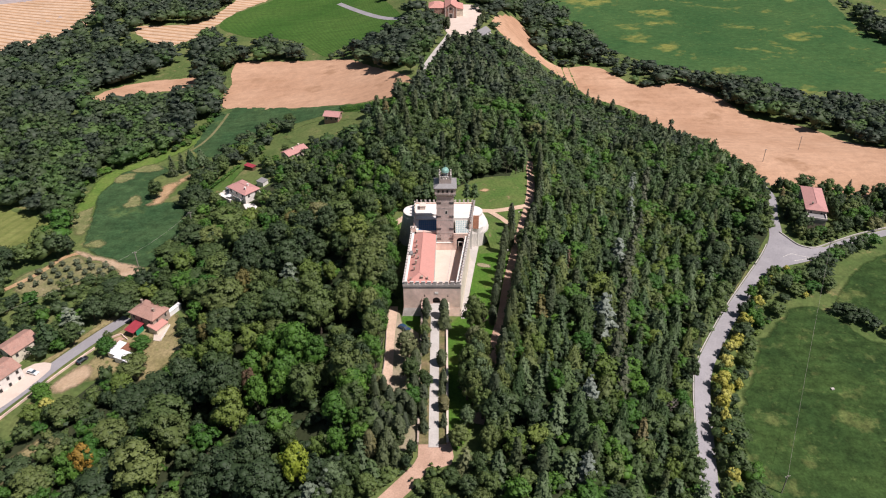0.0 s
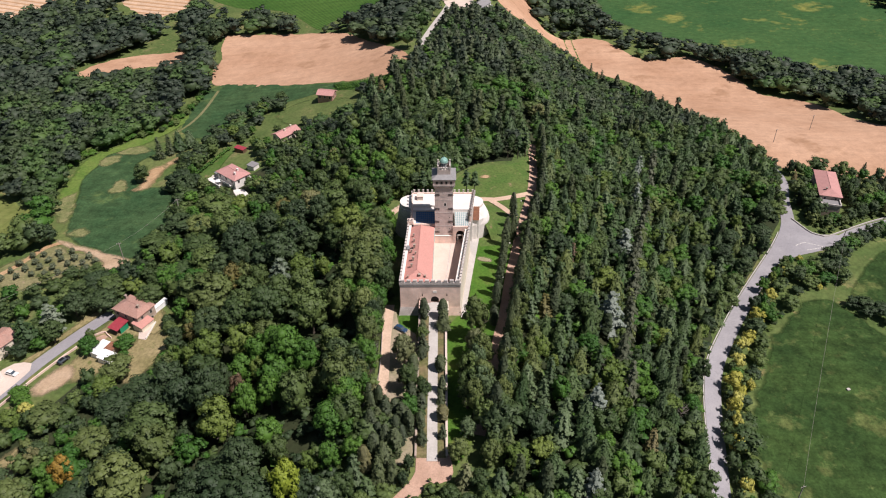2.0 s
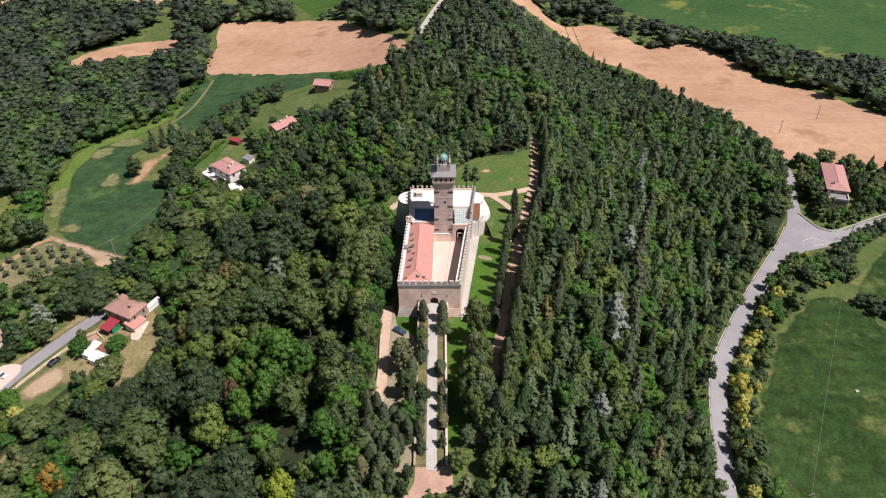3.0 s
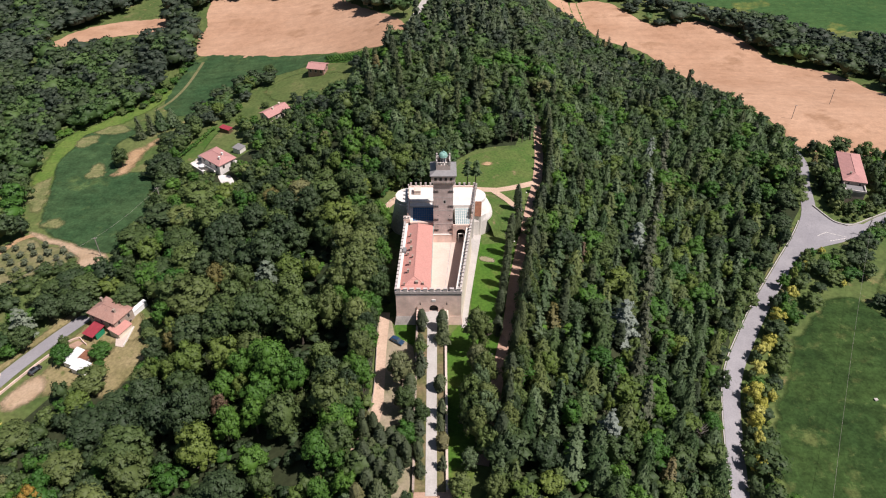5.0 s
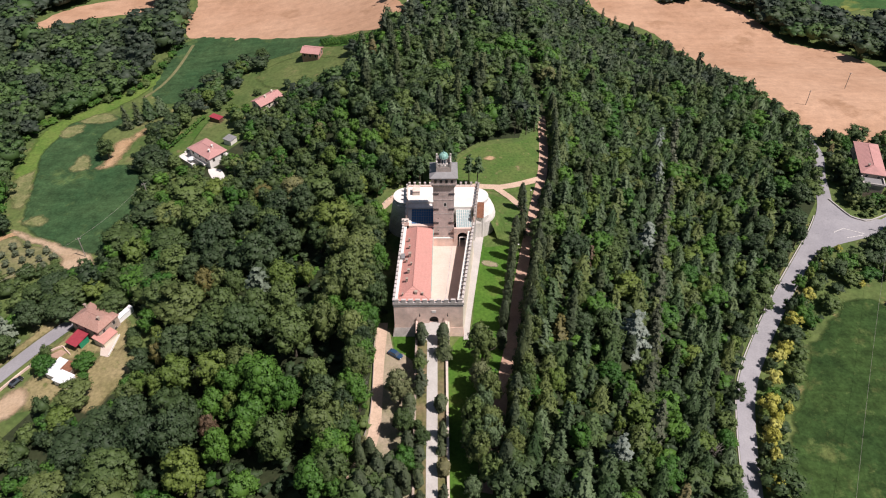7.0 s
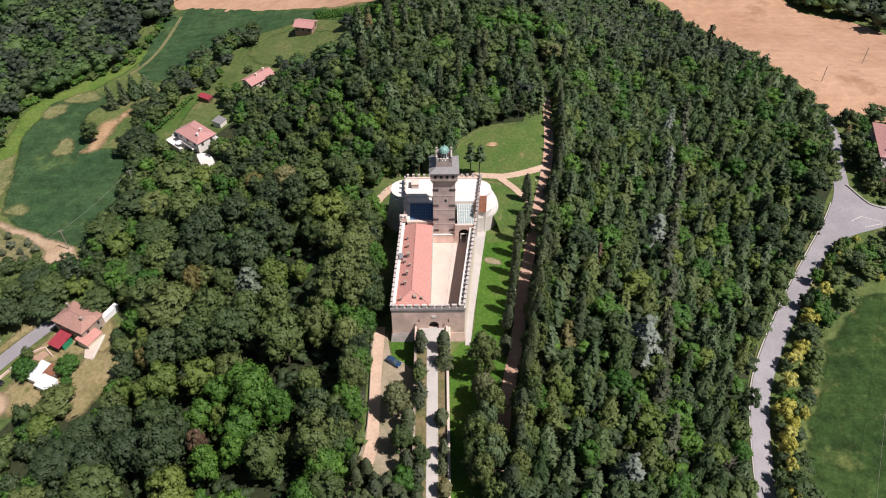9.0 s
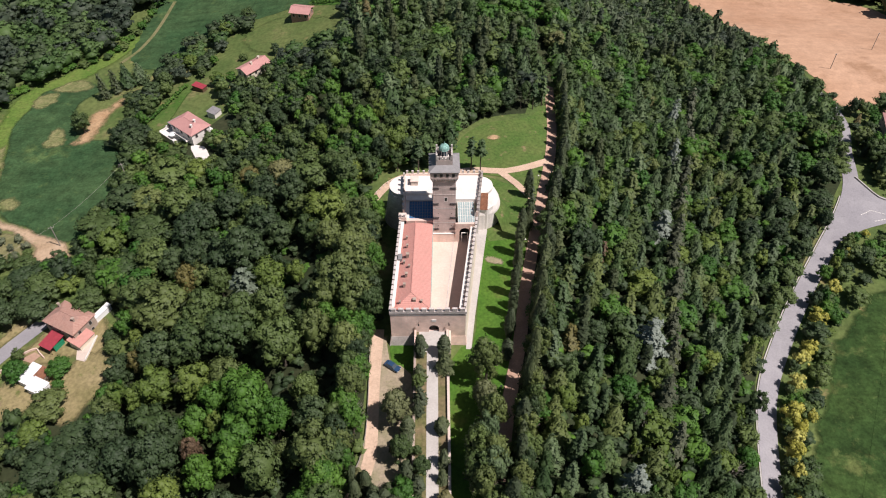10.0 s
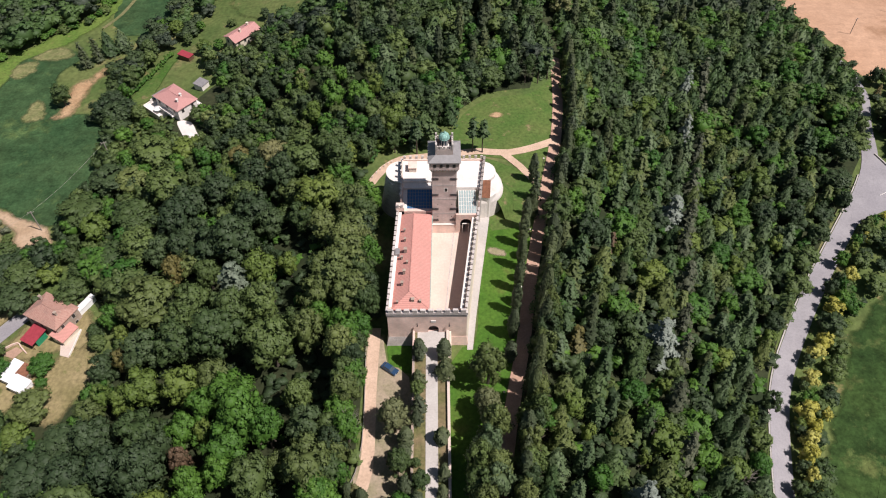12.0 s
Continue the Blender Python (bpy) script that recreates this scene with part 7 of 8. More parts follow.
# trees by the farmhouse
for k, (x, y, h, w) in enumerate(((-94.0, 226.5, 7, 7), (-94.8, 210.0, 4.5, 5.0), (-102.5, 229, 6, 7), (-88.5, 219, 12, 8), (-90.0, 212, 9, 7))):
    tree("garden_tree", "broad", ("bright", "oak")[k % 2], x, y, h, w, "leafy tree beside the old farmhouse", "tree", "trees round the farmhouses", k)
# trees round the turning place at the foot of the drive
for k, (x, y, h, w, leaf) in enumerate(((9.5, 131, 8, 6, "oak"), (12, 138, 9, 6, "olive"), (-1.6, 124.4, 6, 6.5, "oak"), (-7.6, 118.6, 6, 6, "olive"), (2.5, 127.5, 6, 5.6, "oak"), (6.4, 125, 7, 6, "dark"), (-3.6, 118.5, 6, 6, "dark"), (-11.6, 113.5, 5, 5.5, "oak"), (2, 119, 7, 6.5, "oak"), (9.5, 120, 8, 7, "olive"), (-6.5, 113, 7, 6.5, "oak"), (0, 112.5, 7, 7, "dark"), (12, 125, 9, 7, "oak"), (-26, 122, 8, 6, "oak"), (-8.3, 136.6, 6, 3.8, "dark"), (-9.8, 131.8, 6, 3.6, "dark"), (-28, 129, 9, 7, "sage"), (-24.5, 130, 9, 6, "oak"), (-22, 139, 10, 7, "bright"), (-19, 124.4, 8, 6, "oak"))):
    tree("drive_foot_tree", "broad", leaf, x, y, h, w, {"olive": "olive-green tree by the turning place", "oak": "leafy green tree by the turning place", "dark": "dark leafy tree by the turning place", "sage": "grey-green tree by the turning place", "bright": "bright green tree by the turning place"}[leaf], "tree", "trees round the turning place", k)
for k, (x, y, h, w, shape, leaf) in enumerate(((-14.6, 136.4, 11, 3.4, "column", "cypress"), (-17.2, 138.6, 12, 3.0, "column", "cypress"), (-12.4, 133.6, 10, 4.6, "tier", "cypress"), (-12.0, 140.4, 11, 3.2, "column", "cypress"), (-15.8, 133.4, 11, 4.8, "tier", "cypress"), (-19.5, 135.5, 11, 3.0, "column", "cypress"), (-22.0, 134.0, 11, 5.6, "cedar", "sage"), (-18.6, 129.0, 9, 5.6, "cedar", "fir"), (-30.0, 127.5, 10, 7.5, "cedar", "silver"), (6.0, 132.0, 9.5, 6.2, "cedar", "pale"), (14.5, 130.0, 11, 6.5, "cedar", "sage"), (14.0, 142.5, 11, 5.5, "cedar", "sage"), (10.6, 126.5, 9, 5.5, "tier", "fir"))):
    tree("foot_conifer", shape, leaf, x, y, h, w, {"cypress": "dark dense cypress above the turning place", "sage": "grey-green conifer with drooping boughs", "fir": "dark conifer by the turning place", "silver": "silvery conifer by the turning place", "pale": "yellowish pale conifer at the foot of the drive"}[leaf], "tree", "conifers at the foot of the drive", k)
# parking strip
tree("park_tree", "broad", "pale", -10.8, 172.0, 12.0, 7.4, "olive-brown rounded tree on the parking strip", "tree", "", 1)
tree("park_tree", "broad", "oak", -9.9, 162.2, 11.0, 6.6, "rounded green tree on the parking strip", "tree", "", 2)
for x, y, h in ((-16.8, 154.4, 11), (-18.4, 155.8, 9.5), (-19.0, 152.4, 11), (-15.0, 151.8, 10), (-12.0, 154.0, 6.0), (-9.5, 150.0, 8.0), (-13.5, 147.0, 8.5), (-10.5, 144.0, 8.0), (-16.5, 144.0, 9.0)):
    tree("cypress", "column", "cypress", x, y, h, 2.3, "slim dark cypress by the gravel track", "tree", "cypresses by the track", int(x))
for k, (x, y, h) in enumerate(((-8.6, 147.0, 10), (-10.8, 148.8, 11), (-12.6, 150.6, 10), (-14.8, 149.5, 11), (-16.8, 147.8, 10), (-12.0, 144.5, 11), (-14.6, 142.0, 10.5), (-18.5, 146.0, 11.5), (-19.6, 155.8, 10.5), (-8.2, 157.5, 9), (-8.4, 165.0, 8), (-8.2, 168.5, 8.5))):
    tree("cypress", "column", "cypress", x, y, h, 2.4 + 0.2 * (k % 4), "tall dark cypress between the track and the drive", "tree", "cypresses by the track", k)
for x, y, h, w in ((-8.9, 153.0, 9.0, 7.0), (-13.0, 140.5, 7.0, 5.0), (-24.5, 146.0, 8.0, 6.0)):
    tree("park_tree", "broad", "bright", x, y, h, w, "bright green rounded tree by the track", "tree", "", int(y))
# lawn trees
for x, y, h, w, leaf in ((10.7, 184.3, 17, 8.4, "olive"), (10.5, 175.7, 11, 6.8, "pale"), (10.5, 169.9, 15, 7.4, "olive"), (9.8, 165.1, 16, 7.4, "sage"), (8.0, 160.7, 16, 7.0, "oak"), (11.4, 160.7, 15, 7.0, "olive"), (7.0, 156.3, 15, 7.0, "oak"), (11.0, 156.0, 16, 7.4, "sage"), (8.6, 152.4, 15, 7.2, "olive"), (11.2, 149.0, 13, 6.6, "oak"),
                         (7.0, 146.0, 8, 5.4, "sage"), (4.5, 139.5, 8.5, 6.0, "olive"), (13.6, 141.5, 9, 6.0, "oak")):
    tree("lawn_tree", "broad", leaf, x, y, h, w, "leafy tree on the lawn beside the avenue", "tree", "lawn trees", int(y))
for x, y, h in ((-7.1, 263.6, 15.0), (9.7, 264.2, 14.5), (12.8, 264.0, 14.0), (-2.5, 265.5, 11.0)):
    tree("tall_pine", "tall", "fir", x, y, h, 6.4, "tall bare-stemmed conifer behind the castle", "tree", "conifers behind the castle", int(x))
# avenue rows
AV = rounded(AVENUE, False, 3.7)
for k, (x, y) in enumerate(AV):
    if y < 150:
        continue
    a, b = Vector(AV[max(0, k - 1)]), Vector(AV[min(len(AV) - 1, k + 1)])
    d = (b - a).normalized()
    s = Vector((-d.y, d.x))
    if s.x > 0:
        s = -s
    p = Vector((x, y)) - s * (3.7 + one.uniform(-0.4, 0.5))
    kind = ("column", "tier", "column", "broad")[k % 4]
    tree("avenue_tree", kind, "oak" if kind == "broad" else "cypress", p.x, p.y, one.uniform(8, 11) if kind == "broad" else one.uniform(11, 14) + (5.5 if y < 205 else 0.0), {"column": one.uniform(2.4, 3.2), "tier": one.uniform(3.8, 5.0), "broad": 5.5}[kind], "leafy tree on the wood side of the gravel avenue" if kind == "broad" else "dark cypress on the wood side of the gravel avenue", "tree", "trees of the avenue", k)
for k, y in enumerate(np.arange(146, 214, 3.9)):
    if 180 < y < 186:
        continue
    x = float(np.interp(y, [147, 160, 178, 196, 214], [9.8, 12.7, 16, 20, 23.1])) + 5.4 + one.uniform(-0.5, 0.5)
    leaf = ("dark", "oak", "olive")[k % 3]
    tree("avenue_tree", "broad", leaf, x, y + one.uniform(-0.7, 0.7), one.uniform(13, 15.5), one.uniform(5.6, 7.0), {"dark": "dark leafy tree shading the gravel avenue", "oak": "mid-green leafy tree shading the gravel avenue", "olive": "olive-green leafy tree shading the gravel avenue"}[leaf], "tree", "trees of the avenue", k)
for k, (x, y, h, w) in enumerate(((26.9, 251.6, 11, 2.4), (26.9, 244.2, 12, 4.4), (25.8, 237.4, 11, 3.4), (23.2, 232.8, 12.5, 2.4), (22.0, 226.6, 13, 2.5), (20.9, 218.8, 13, 2.3), (19.7, 211.4, 13, 2.4), (18.5, 204.3, 12.5, 2.2), (17.2, 197.2, 12, 2.4), (16.2, 190.5, 8, 2.6), (22.6, 229.6, 4.5, 2.0), (21.4, 222.6, 5, 2.2), (20.2, 215.0, 5, 2.0), (19.0, 207.8, 4.5, 2.2), (17.8, 200.6, 4, 2.2))):
    tree("avenue_cypress", "tier" if w > 3 else "column", "cypress", x, y, h, w, "slim dark cypress between the lawn and the gravel avenue", "tree", "cypresses of the avenue", k)
# pointed conifers along the field side of the wood
for k, (x, y) in enumerate(((118.5, 488.5), (123.5, 456), (125.5, 443), (130, 441), (134.5, 435), (136.5, 410.5), (137, 390), (140, 374.5), (146.5, 358), (149, 347), (111, 502.5), (105.5, 514), (138.5, 400), (129, 449))):
    tree("edge_conifer", "column" if k % 3 == 0 else "tier", "cypress", x, y, one.uniform(10.5, 13.5), one.uniform(2.8, 3.4) if k % 3 == 0 else one.uniform(4.2, 5.6), "dark pointed conifer at the edge of the wood", "tree", "conifers at the wood edge", k)
# blue cedars and odd trees within the woods
for x, y, h, w in ((53.7, 195.7, 19, 11.5), (41.9, 155.0, 15, 8.5), (70.1, 248.0, 15, 9), (92, 319.6, 17, 7), (84.9, 291.6, 16, 6.5), (37.3, 129.0, 14, 7)):
    tree("blue_cedar", "cedar", "blue", x, y, h, w, "pale blue-grey cedar above darker trees", "tree", "blue cedars", int(x))
tree("silver_tree", "cedar", "silver", -54.5, 215.0, 19, 12, "silvery grey conifer in the broadleaf wood", "tree")
tree("silver_tree", "cedar", "sage", -60, 238, 13, 9, "grey-green drooping conifer in the broadleaf wood", "tree")
tree("silver_tree", "cedar", "silver", -34, 123, 12, 9, "silvery grey conifer in the broadleaf wood", "tree")
for x, y, h, w in ((-20.5, 170.5, 12, 7), (-24.5, 164.5, 11, 6), (47.0, 173.0, 9, 6), (71.0, 166.0, 8, 5)):
    tree("bare_tree", "bare", "bark", x, y, h, w, "leafless grey tree among green ones", "tree", "bare trees", int(y))
tree("brown_tree", "tier", "rusty", 32, 193, 12, 7.5, "brownish olive conifer at the wood edge", "tree")
tree("brown_tree", "tier", "dead", 46, 226, 12, 4.5, "browned conifer within the wood", "tree")
tree("dead_tree", "broad", "dead", -59.5, 167.5, 13, 5.5, "dying reddish-brown tree in the wood", "tree")
tree("yellow_tree", "broad", "lime", -105.0, 246.0, 11, 9.5, "yellow-green tree beside the olive grove", "tree")
tree("yellow_tree", "broad", "lime", -117.0, 238.0, 5, 5.5, "yellow-green tree behind the farmhouse", "tree")
tree("yellow_tree", "broad", "autumn", -104, 145.5, 13, 7.5, "yellowed broadleaf tree at the wood edge", "tree")
tree("yellow_tree", "broad", "chartreuse", -38.6, 130.6, 18, 9.0, "yellow-green broadleaf tree at the wood edge", "tree")
# trees standing in and round the fields
for x, y, h, w, shape, leaf in ((-139.3, 316.5, 10, 7.6, "broad", "oak"), (-131.8, 349.5, 12, 7, "tier", "fir"), (-127.5, 353, 10, 7, "tier", "sage"), (-139.2, 341.5, 13, 5.6, "tier", "cypress"), (-135.4, 345.5, 12, 6, "tier", "cypress"), (-133, 352.5, 10, 6, "tier", "fir"), (-163, 268.5, 9, 8, "broad", "dark"), (185.6, 337, 9, 11, "broad", "oak"), (-107.0, 201.2, 5.5, 7.4, "broad", "bright"), (-105.6, 195.4, 3.4, 4.0, "broad", "bright"), (-135.5, 249.0, 2.6, 4, "broad", "oak"), (-140, 247.5, 2.4, 4, "broad", "oak"), (-132.5, 241.0, 6.5, 8.5, "broad", "oak"), (-127, 226.5, 7, 9, "broad", "oak"), (-92.5, 206.5, 5, 5, "broad", "oak"),
                                (-119.5, 199.5, 7, 7, "broad", "bright"), (-121, 206, 5, 4, "broad", "oak"), (-134, 206, 9, 8, "broad", "oak"), (-131.5, 219.5, 11, 10, "broad", "dark"), (-126.5, 231, 9, 9, "broad", "dark"), (-134, 229, 9, 9, "broad", "oak"), (-127, 222, 8, 7, "broad", "dark"), (-137, 213, 13, 10, "cedar", "silver"), (-143, 206, 13, 10, "cedar", "fir"), (-131, 176, 6, 6, "broad", "bright"), (-128, 173, 5, 5, "broad", "broom")):
    tree("field_tree", shape, leaf, x, y, h, w, {"oak": "mid-green rounded tree at a field edge", "dark": "dark dense tree at a field edge", "bright": "fresh green rounded tree by the lane", "fir": "green conifer in the fields", "cypress": "dark pointed conifer in the crop field", "sage": "grey-green conifer among the fields", "silver": "blue-grey cedar by the lane", "broom": "yellow-green bush by the lane"}[leaf], "tree", "trees among the fields", int(x))
for x, y, h, w, leaf in ((-106.5, 303.5, 7, 7, "oak"), (-102, 298, 5, 6, "bright"), (-97.5, 294.5, 4.5, 5.5, "oak"), (-120, 306, 10, 10, "dark"), (-114.5, 301, 10, 10, "dark"), (-111.5, 306.5, 8, 8, "dark"), (-118, 312.5, 8, 8, "dark"), (-121.5, 329, 8, 8, "dark"), (-117.5, 337, 9, 8, "dark"), (-113, 345, 8, 7, "oak"), (-121, 321, 7, 6, "oak"), (-100, 352, 5, 5, "oak"), (-97, 361, 5, 4, "bright"), (-86, 345, 4, 5, "bright"), (-66, 345, 7, 5, "dark"), (-88, 398, 7, 9, "oak"), (-95, 389, 6, 6, "bright"), (-101, 381, 7, 7, "oak"), (-108, 372, 6, 7, "oak"), (-114, 364, 6, 6, "bright"), (-97, 387.5, 7, 7, "lime"), (-107.5, 361, 6, 7, "lime"), (-92, 343, 6, 6, "lime"), (-84, 362, 3, 4.5, "oak"), (-70, 362, 5, 5, "dark")):
    tree("garden_tree", "broad", leaf, x, y, h, w, {"dark": "dark rounded tree in a farmhouse garden", "oak": "mid-green tree in a farmhouse garden", "bright": "light green tree in a farmhouse garden", "lime": "yellow-green tree in a farmhouse garden"}[leaf], "tree", "trees round the farmhouses", int(x))
# trees crowded round the roadside house
X, Y, g = scatter(160, 262, 280, 340, 5.2, 21, [(160, 293), (166, 325), (172, 336), (192, 334), (262, 322), (262, 312), (205, 296), (182, 287), (172, 283), (163, 284)])
for k, (x, y) in enumerate(zip(X, Y)):
    leaf = ("dark", "oak", "oak", "bright", "dark")[k % 5]
    if (y < 300 and 170 < x < 186) or (x < 172 and k % 2):
        continue
    low = 1.0
    tree("roadside_tree", "small" if k % 4 else "tier", leaf if k % 4 else "cypress", x, y, low * g.uniform(5.5, 9.5), g.uniform(5, 7.5) if k % 4 else 3.4, "leafy tree crowded round the roadside house" if k % 4 else "dark conifer beside the roadside house", "tree", "trees round the roadside house", k)
for k, (x, y, h, w) in enumerate(((163.5, 289.0, 4.5, 5.0), (167.0, 294.5, 7.5, 6.5), (166.5, 301.5, 8.5, 7.0), (169.5, 307.5, 8.0, 5.5), (165.5, 312.5, 7.5, 6.0), (170.5, 316.0, 7.0, 5.0), (168.0, 287.0, 3.5, 5.0), (172.5, 289.0, 4.0, 4.5), (176.5, 288.0, 3.5, 4.0), (181.5, 291.5, 4.5, 5.0), (186.5, 294.0, 6.0, 5.5), (191.0, 298.5, 7.0, 6.0), (192.5, 305.0, 7.5, 6.5), (191.0, 313.0, 6.0, 6.0), (198.0, 309.0, 7.5, 7.0), (198.5, 301.5, 7.5, 6.5))):
    leaf = ("olive", "dark", "oak", "bright")[k % 4]
    tree("roadside_tree", "small", leaf, x, y, h * 1.1 + 1.4, w * 1.4, {"olive": "olive-green tree beside the roadside house", "dark": "dark tree beside the roadside house", "oak": "mid-green tree beside the roadside house", "bright": "light green tree beside the roadside house"}[leaf], "tree", "trees round the roadside house", k)
# shrubs before the roadside house
g = np.random.default_rng(23)
X, Y = np.meshgrid(np.arange(162, 200, 2.8), np.arange(282, 304, 2.8))
X, Y = (X + g.uniform(-0.9, 0.9, X.shape)).ravel(), (Y + g.uniform(-0.9, 0.9, Y.shape)).ravel()
free = inside([(162.5, 285.5), (165, 281.5), (170, 281), (182, 286.5), (197, 294), (197, 303), (184, 300), (180, 291), (168, 292), (166, 303), (163, 303)], X, Y)
stand("undergrowth", [(x, y, g.uniform(1.2, 2.8), g.uniform(2.6, 4.2), "broad", g.uniform()) for x, y in zip(X[free], Y[free])], SHRUB, LEAF_WOOD["oak"], "low shrubs before the roadside house")
# thicket along the farm track
for k, (x, y) in enumerate(rounded([(-138, 432), (-140, 401), (-144, 380), (-151, 371), (-174, 353), (-181, 320), (-175, 298)], False, 3.6)):
    tree("track_bush", "small", "bright" if k % 3 else "oak", x - 2.5 + one.uniform(-1, 1), y + 1.5 + one.uniform(-1, 1), one.uniform(2.5, 4.5), one.uniform(4.0, 6.5), "bright green bush along the farm track" if k % 3 else "dull green bush along the farm track", "bush", "thicket along the track", k)
# shrubs below the villa garden
g = np.random.default_rng(29)
X, Y = np.meshgrid(np.arange(-106, -78, 2.8), np.arange(281, 303, 2.8))
X, Y = (X + g.uniform(-1, 1, X.shape)).ravel(), (Y + g.uniform(-1, 1, Y.shape)).ravel()
free = ~inside([(-95, 303), (-86, 302), (-78, 287), (-83, 280), (-91, 291)], X, Y) & (Y < 300 - 0.2 * (X + 90))
stand("garden_shrubs", [(x, y, g.uniform(1.4, 3.4), g.uniform(2.8, 4.6), "broad", g.uniform()) for x, y in zip(X[free], Y[free])], SHRUB, LEAF_WOOD["oak"], "green shrubs below the villa garden")
# clipped hedge above the villa garden
stand("hedge", [(x, y, 2.2, 2.6, "broad", one.random()) for x, y in rounded([(-116.8, 315), (-114.7, 321), (-110.3, 331.6), (-105.8, 345)], False, 1.4)], SHRUB, LEAF_WOOD["bright"], "long clipped green hedge above the villa garden")
X, Y, g = scatter(-34, 16, 104, 142, 3.4, 19, [(-34, 106), (-34, 142), (-9, 142), (-8, 134), (4, 132), (4, 137), (16, 140), (16, 106)], 0.5)
g = np.random.default_rng(19)
shrubs = [(x, y, g.uniform(1.8, 3.6), g.uniform(3.4, 5.0), "broad", g.uniform()) for x, y in zip(X, Y)]
X, Y = np.meshgrid(np.arange(-33, 15, 3.4), np.arange(107, 134, 3.4))
X, Y = (X + g.uniform(-1, 1, X.shape)).ravel(), (Y + g.uniform(-1, 1, Y.shape)).ravel()
free = ~inside(rounded(TURN_S), X, Y) & ~inside(rounded(TURN_S), X, Y + 1.6) & ~inside(rounded(TURN_S), X, Y - 1.6)
shrubs += [(x, y, g.uniform(1.2, 3.0), g.uniform(3.2, 4.6), "broad", g.uniform()) for x, y in zip(X[free], Y[free])]
stand("undergrowth", shrubs, SHRUB, LEAF_WOOD["oak"], "low shrubs round the turning place")
for k, (x, y) in enumerate(((-11.0, 569), (-9.0, 562), (-12.5, 575), (-2.0, 556), (0.8, 553), (3.6, 551), (28, 556), (31, 571), (26, 545))):
    tree("church_cypress", "column", "cypress", x, y, one.uniform(9, 12), 3.4, "dark cypress before the church", "tree", "cypresses of the church", k)
# olive grove in rows
for i in range(7):
    for j in range(4):
        x = -171 + i * 5.3 + j * 1.7 + one.uniform(-0.6, 0.6)
        y = 244 + j * 4.6 + i * 0.6 + one.uniform(-0.6, 0.6)
        if inside(OLIVE, np.array([x]), np.array([y]))[0]:
            tree("olive_tree", "small", "grove", x, y, 3.0, one.uniform(2.6, 3.6), "small grey-green olive tree in dry grass", "tree", "olive grove", i + j)
# bushes that fringe the field beside the road
for k, (x, y) in enumerate(rounded([(95, 118), (95, 140), (93.5, 162), (98.5, 179.5), (105, 193), (112.5, 204), (117, 215), (129, 228)], False, 3.8)):
    leaf = ("oak", "bright", "dark", "oak", "lime")[k % 5]
    tree("field_bush", "small", leaf, x + one.uniform(-1.6, 0.4), y + one.uniform(-0.8, 0.8), one.uniform(1.0, 2.4), one.uniform(2.0, 3.8), {"oak": "dull green bush at the field edge", "bright": "bright green bush at the field edge", "dark": "dark green bush at the field edge", "lime": "yellow-green bush at the field edge"}[leaf], "bush", "bushes at the field edge", k)
# vines in rows beside the small farmhouse
for k in range(5):
    u = (k + 0.5) / 5
    a, b = Vector((-60.5, 410.5)).lerp(Vector((-57, 401.5)), u), Vector((-28, 398.5)).lerp(Vector((-30, 391)), u)
    n = int((b - a).length / 1.6)
    items = [(a.x + (b.x - a.x) * i / n, a.y + (b.y - a.y) * i / n, 1.9, 1.9, "broad", one.random()) for i in range(n + 1)]
    stand("vine_row", items, SHRUB, LEAF_WOOD["bright"], "trained row of bright green vines")
# thick trees south of the junction, and the dark clump between the fields
for k, (x, y, h, w) in enumerate(((138.5, 251.5, 5, 6), (141.5, 247.5, 5.5, 6.5), (145.5, 250.5, 6, 7), (150.5, 253.5, 6, 7), (154.5, 253.0, 6.5, 7), (158.5, 259.0, 7, 7.5), (159.0, 254.5, 6.5, 7), (151.5, 246.0, 5, 6), (145.0, 244.5, 4.5, 6), (133.5, 243.5, 4, 5), (130.0, 240.5, 4, 5), (164.5, 263.5, 7, 7.5), (168.5, 267.0, 7, 7), (173.0, 270.5, 6, 6.5), (178.5, 273.5, 6, 6.5), (158.5, 247.5, 5.5, 6.5), (185.0, 277.0, 6, 6.5), (193.0, 280.0, 6, 7),
                                     (156.5, 232.5, 4, 5.5), (160.0, 230.5, 5, 6.5), (163.0, 227.0, 5, 6.5), (166.0, 222.5, 4.5, 6), (159.5, 227.0, 4, 5), (169.5, 217.5, 3.5, 5), (138.0, 240.0, 3, 4.5))):
    leaf = ("oak", "dark", "bright", "oak", "dark")[k % 5] if k < 18 else "dark"
    tree("junction_tree", "small", leaf, x, y, h * 1.15, w * 1.3, {"oak": "mid-green tree crowded beside the junction", "dark": "dark dense tree at the field edge", "bright": "light green tree crowded beside the junction"}[leaf], "tree", "trees beside the junction", k)
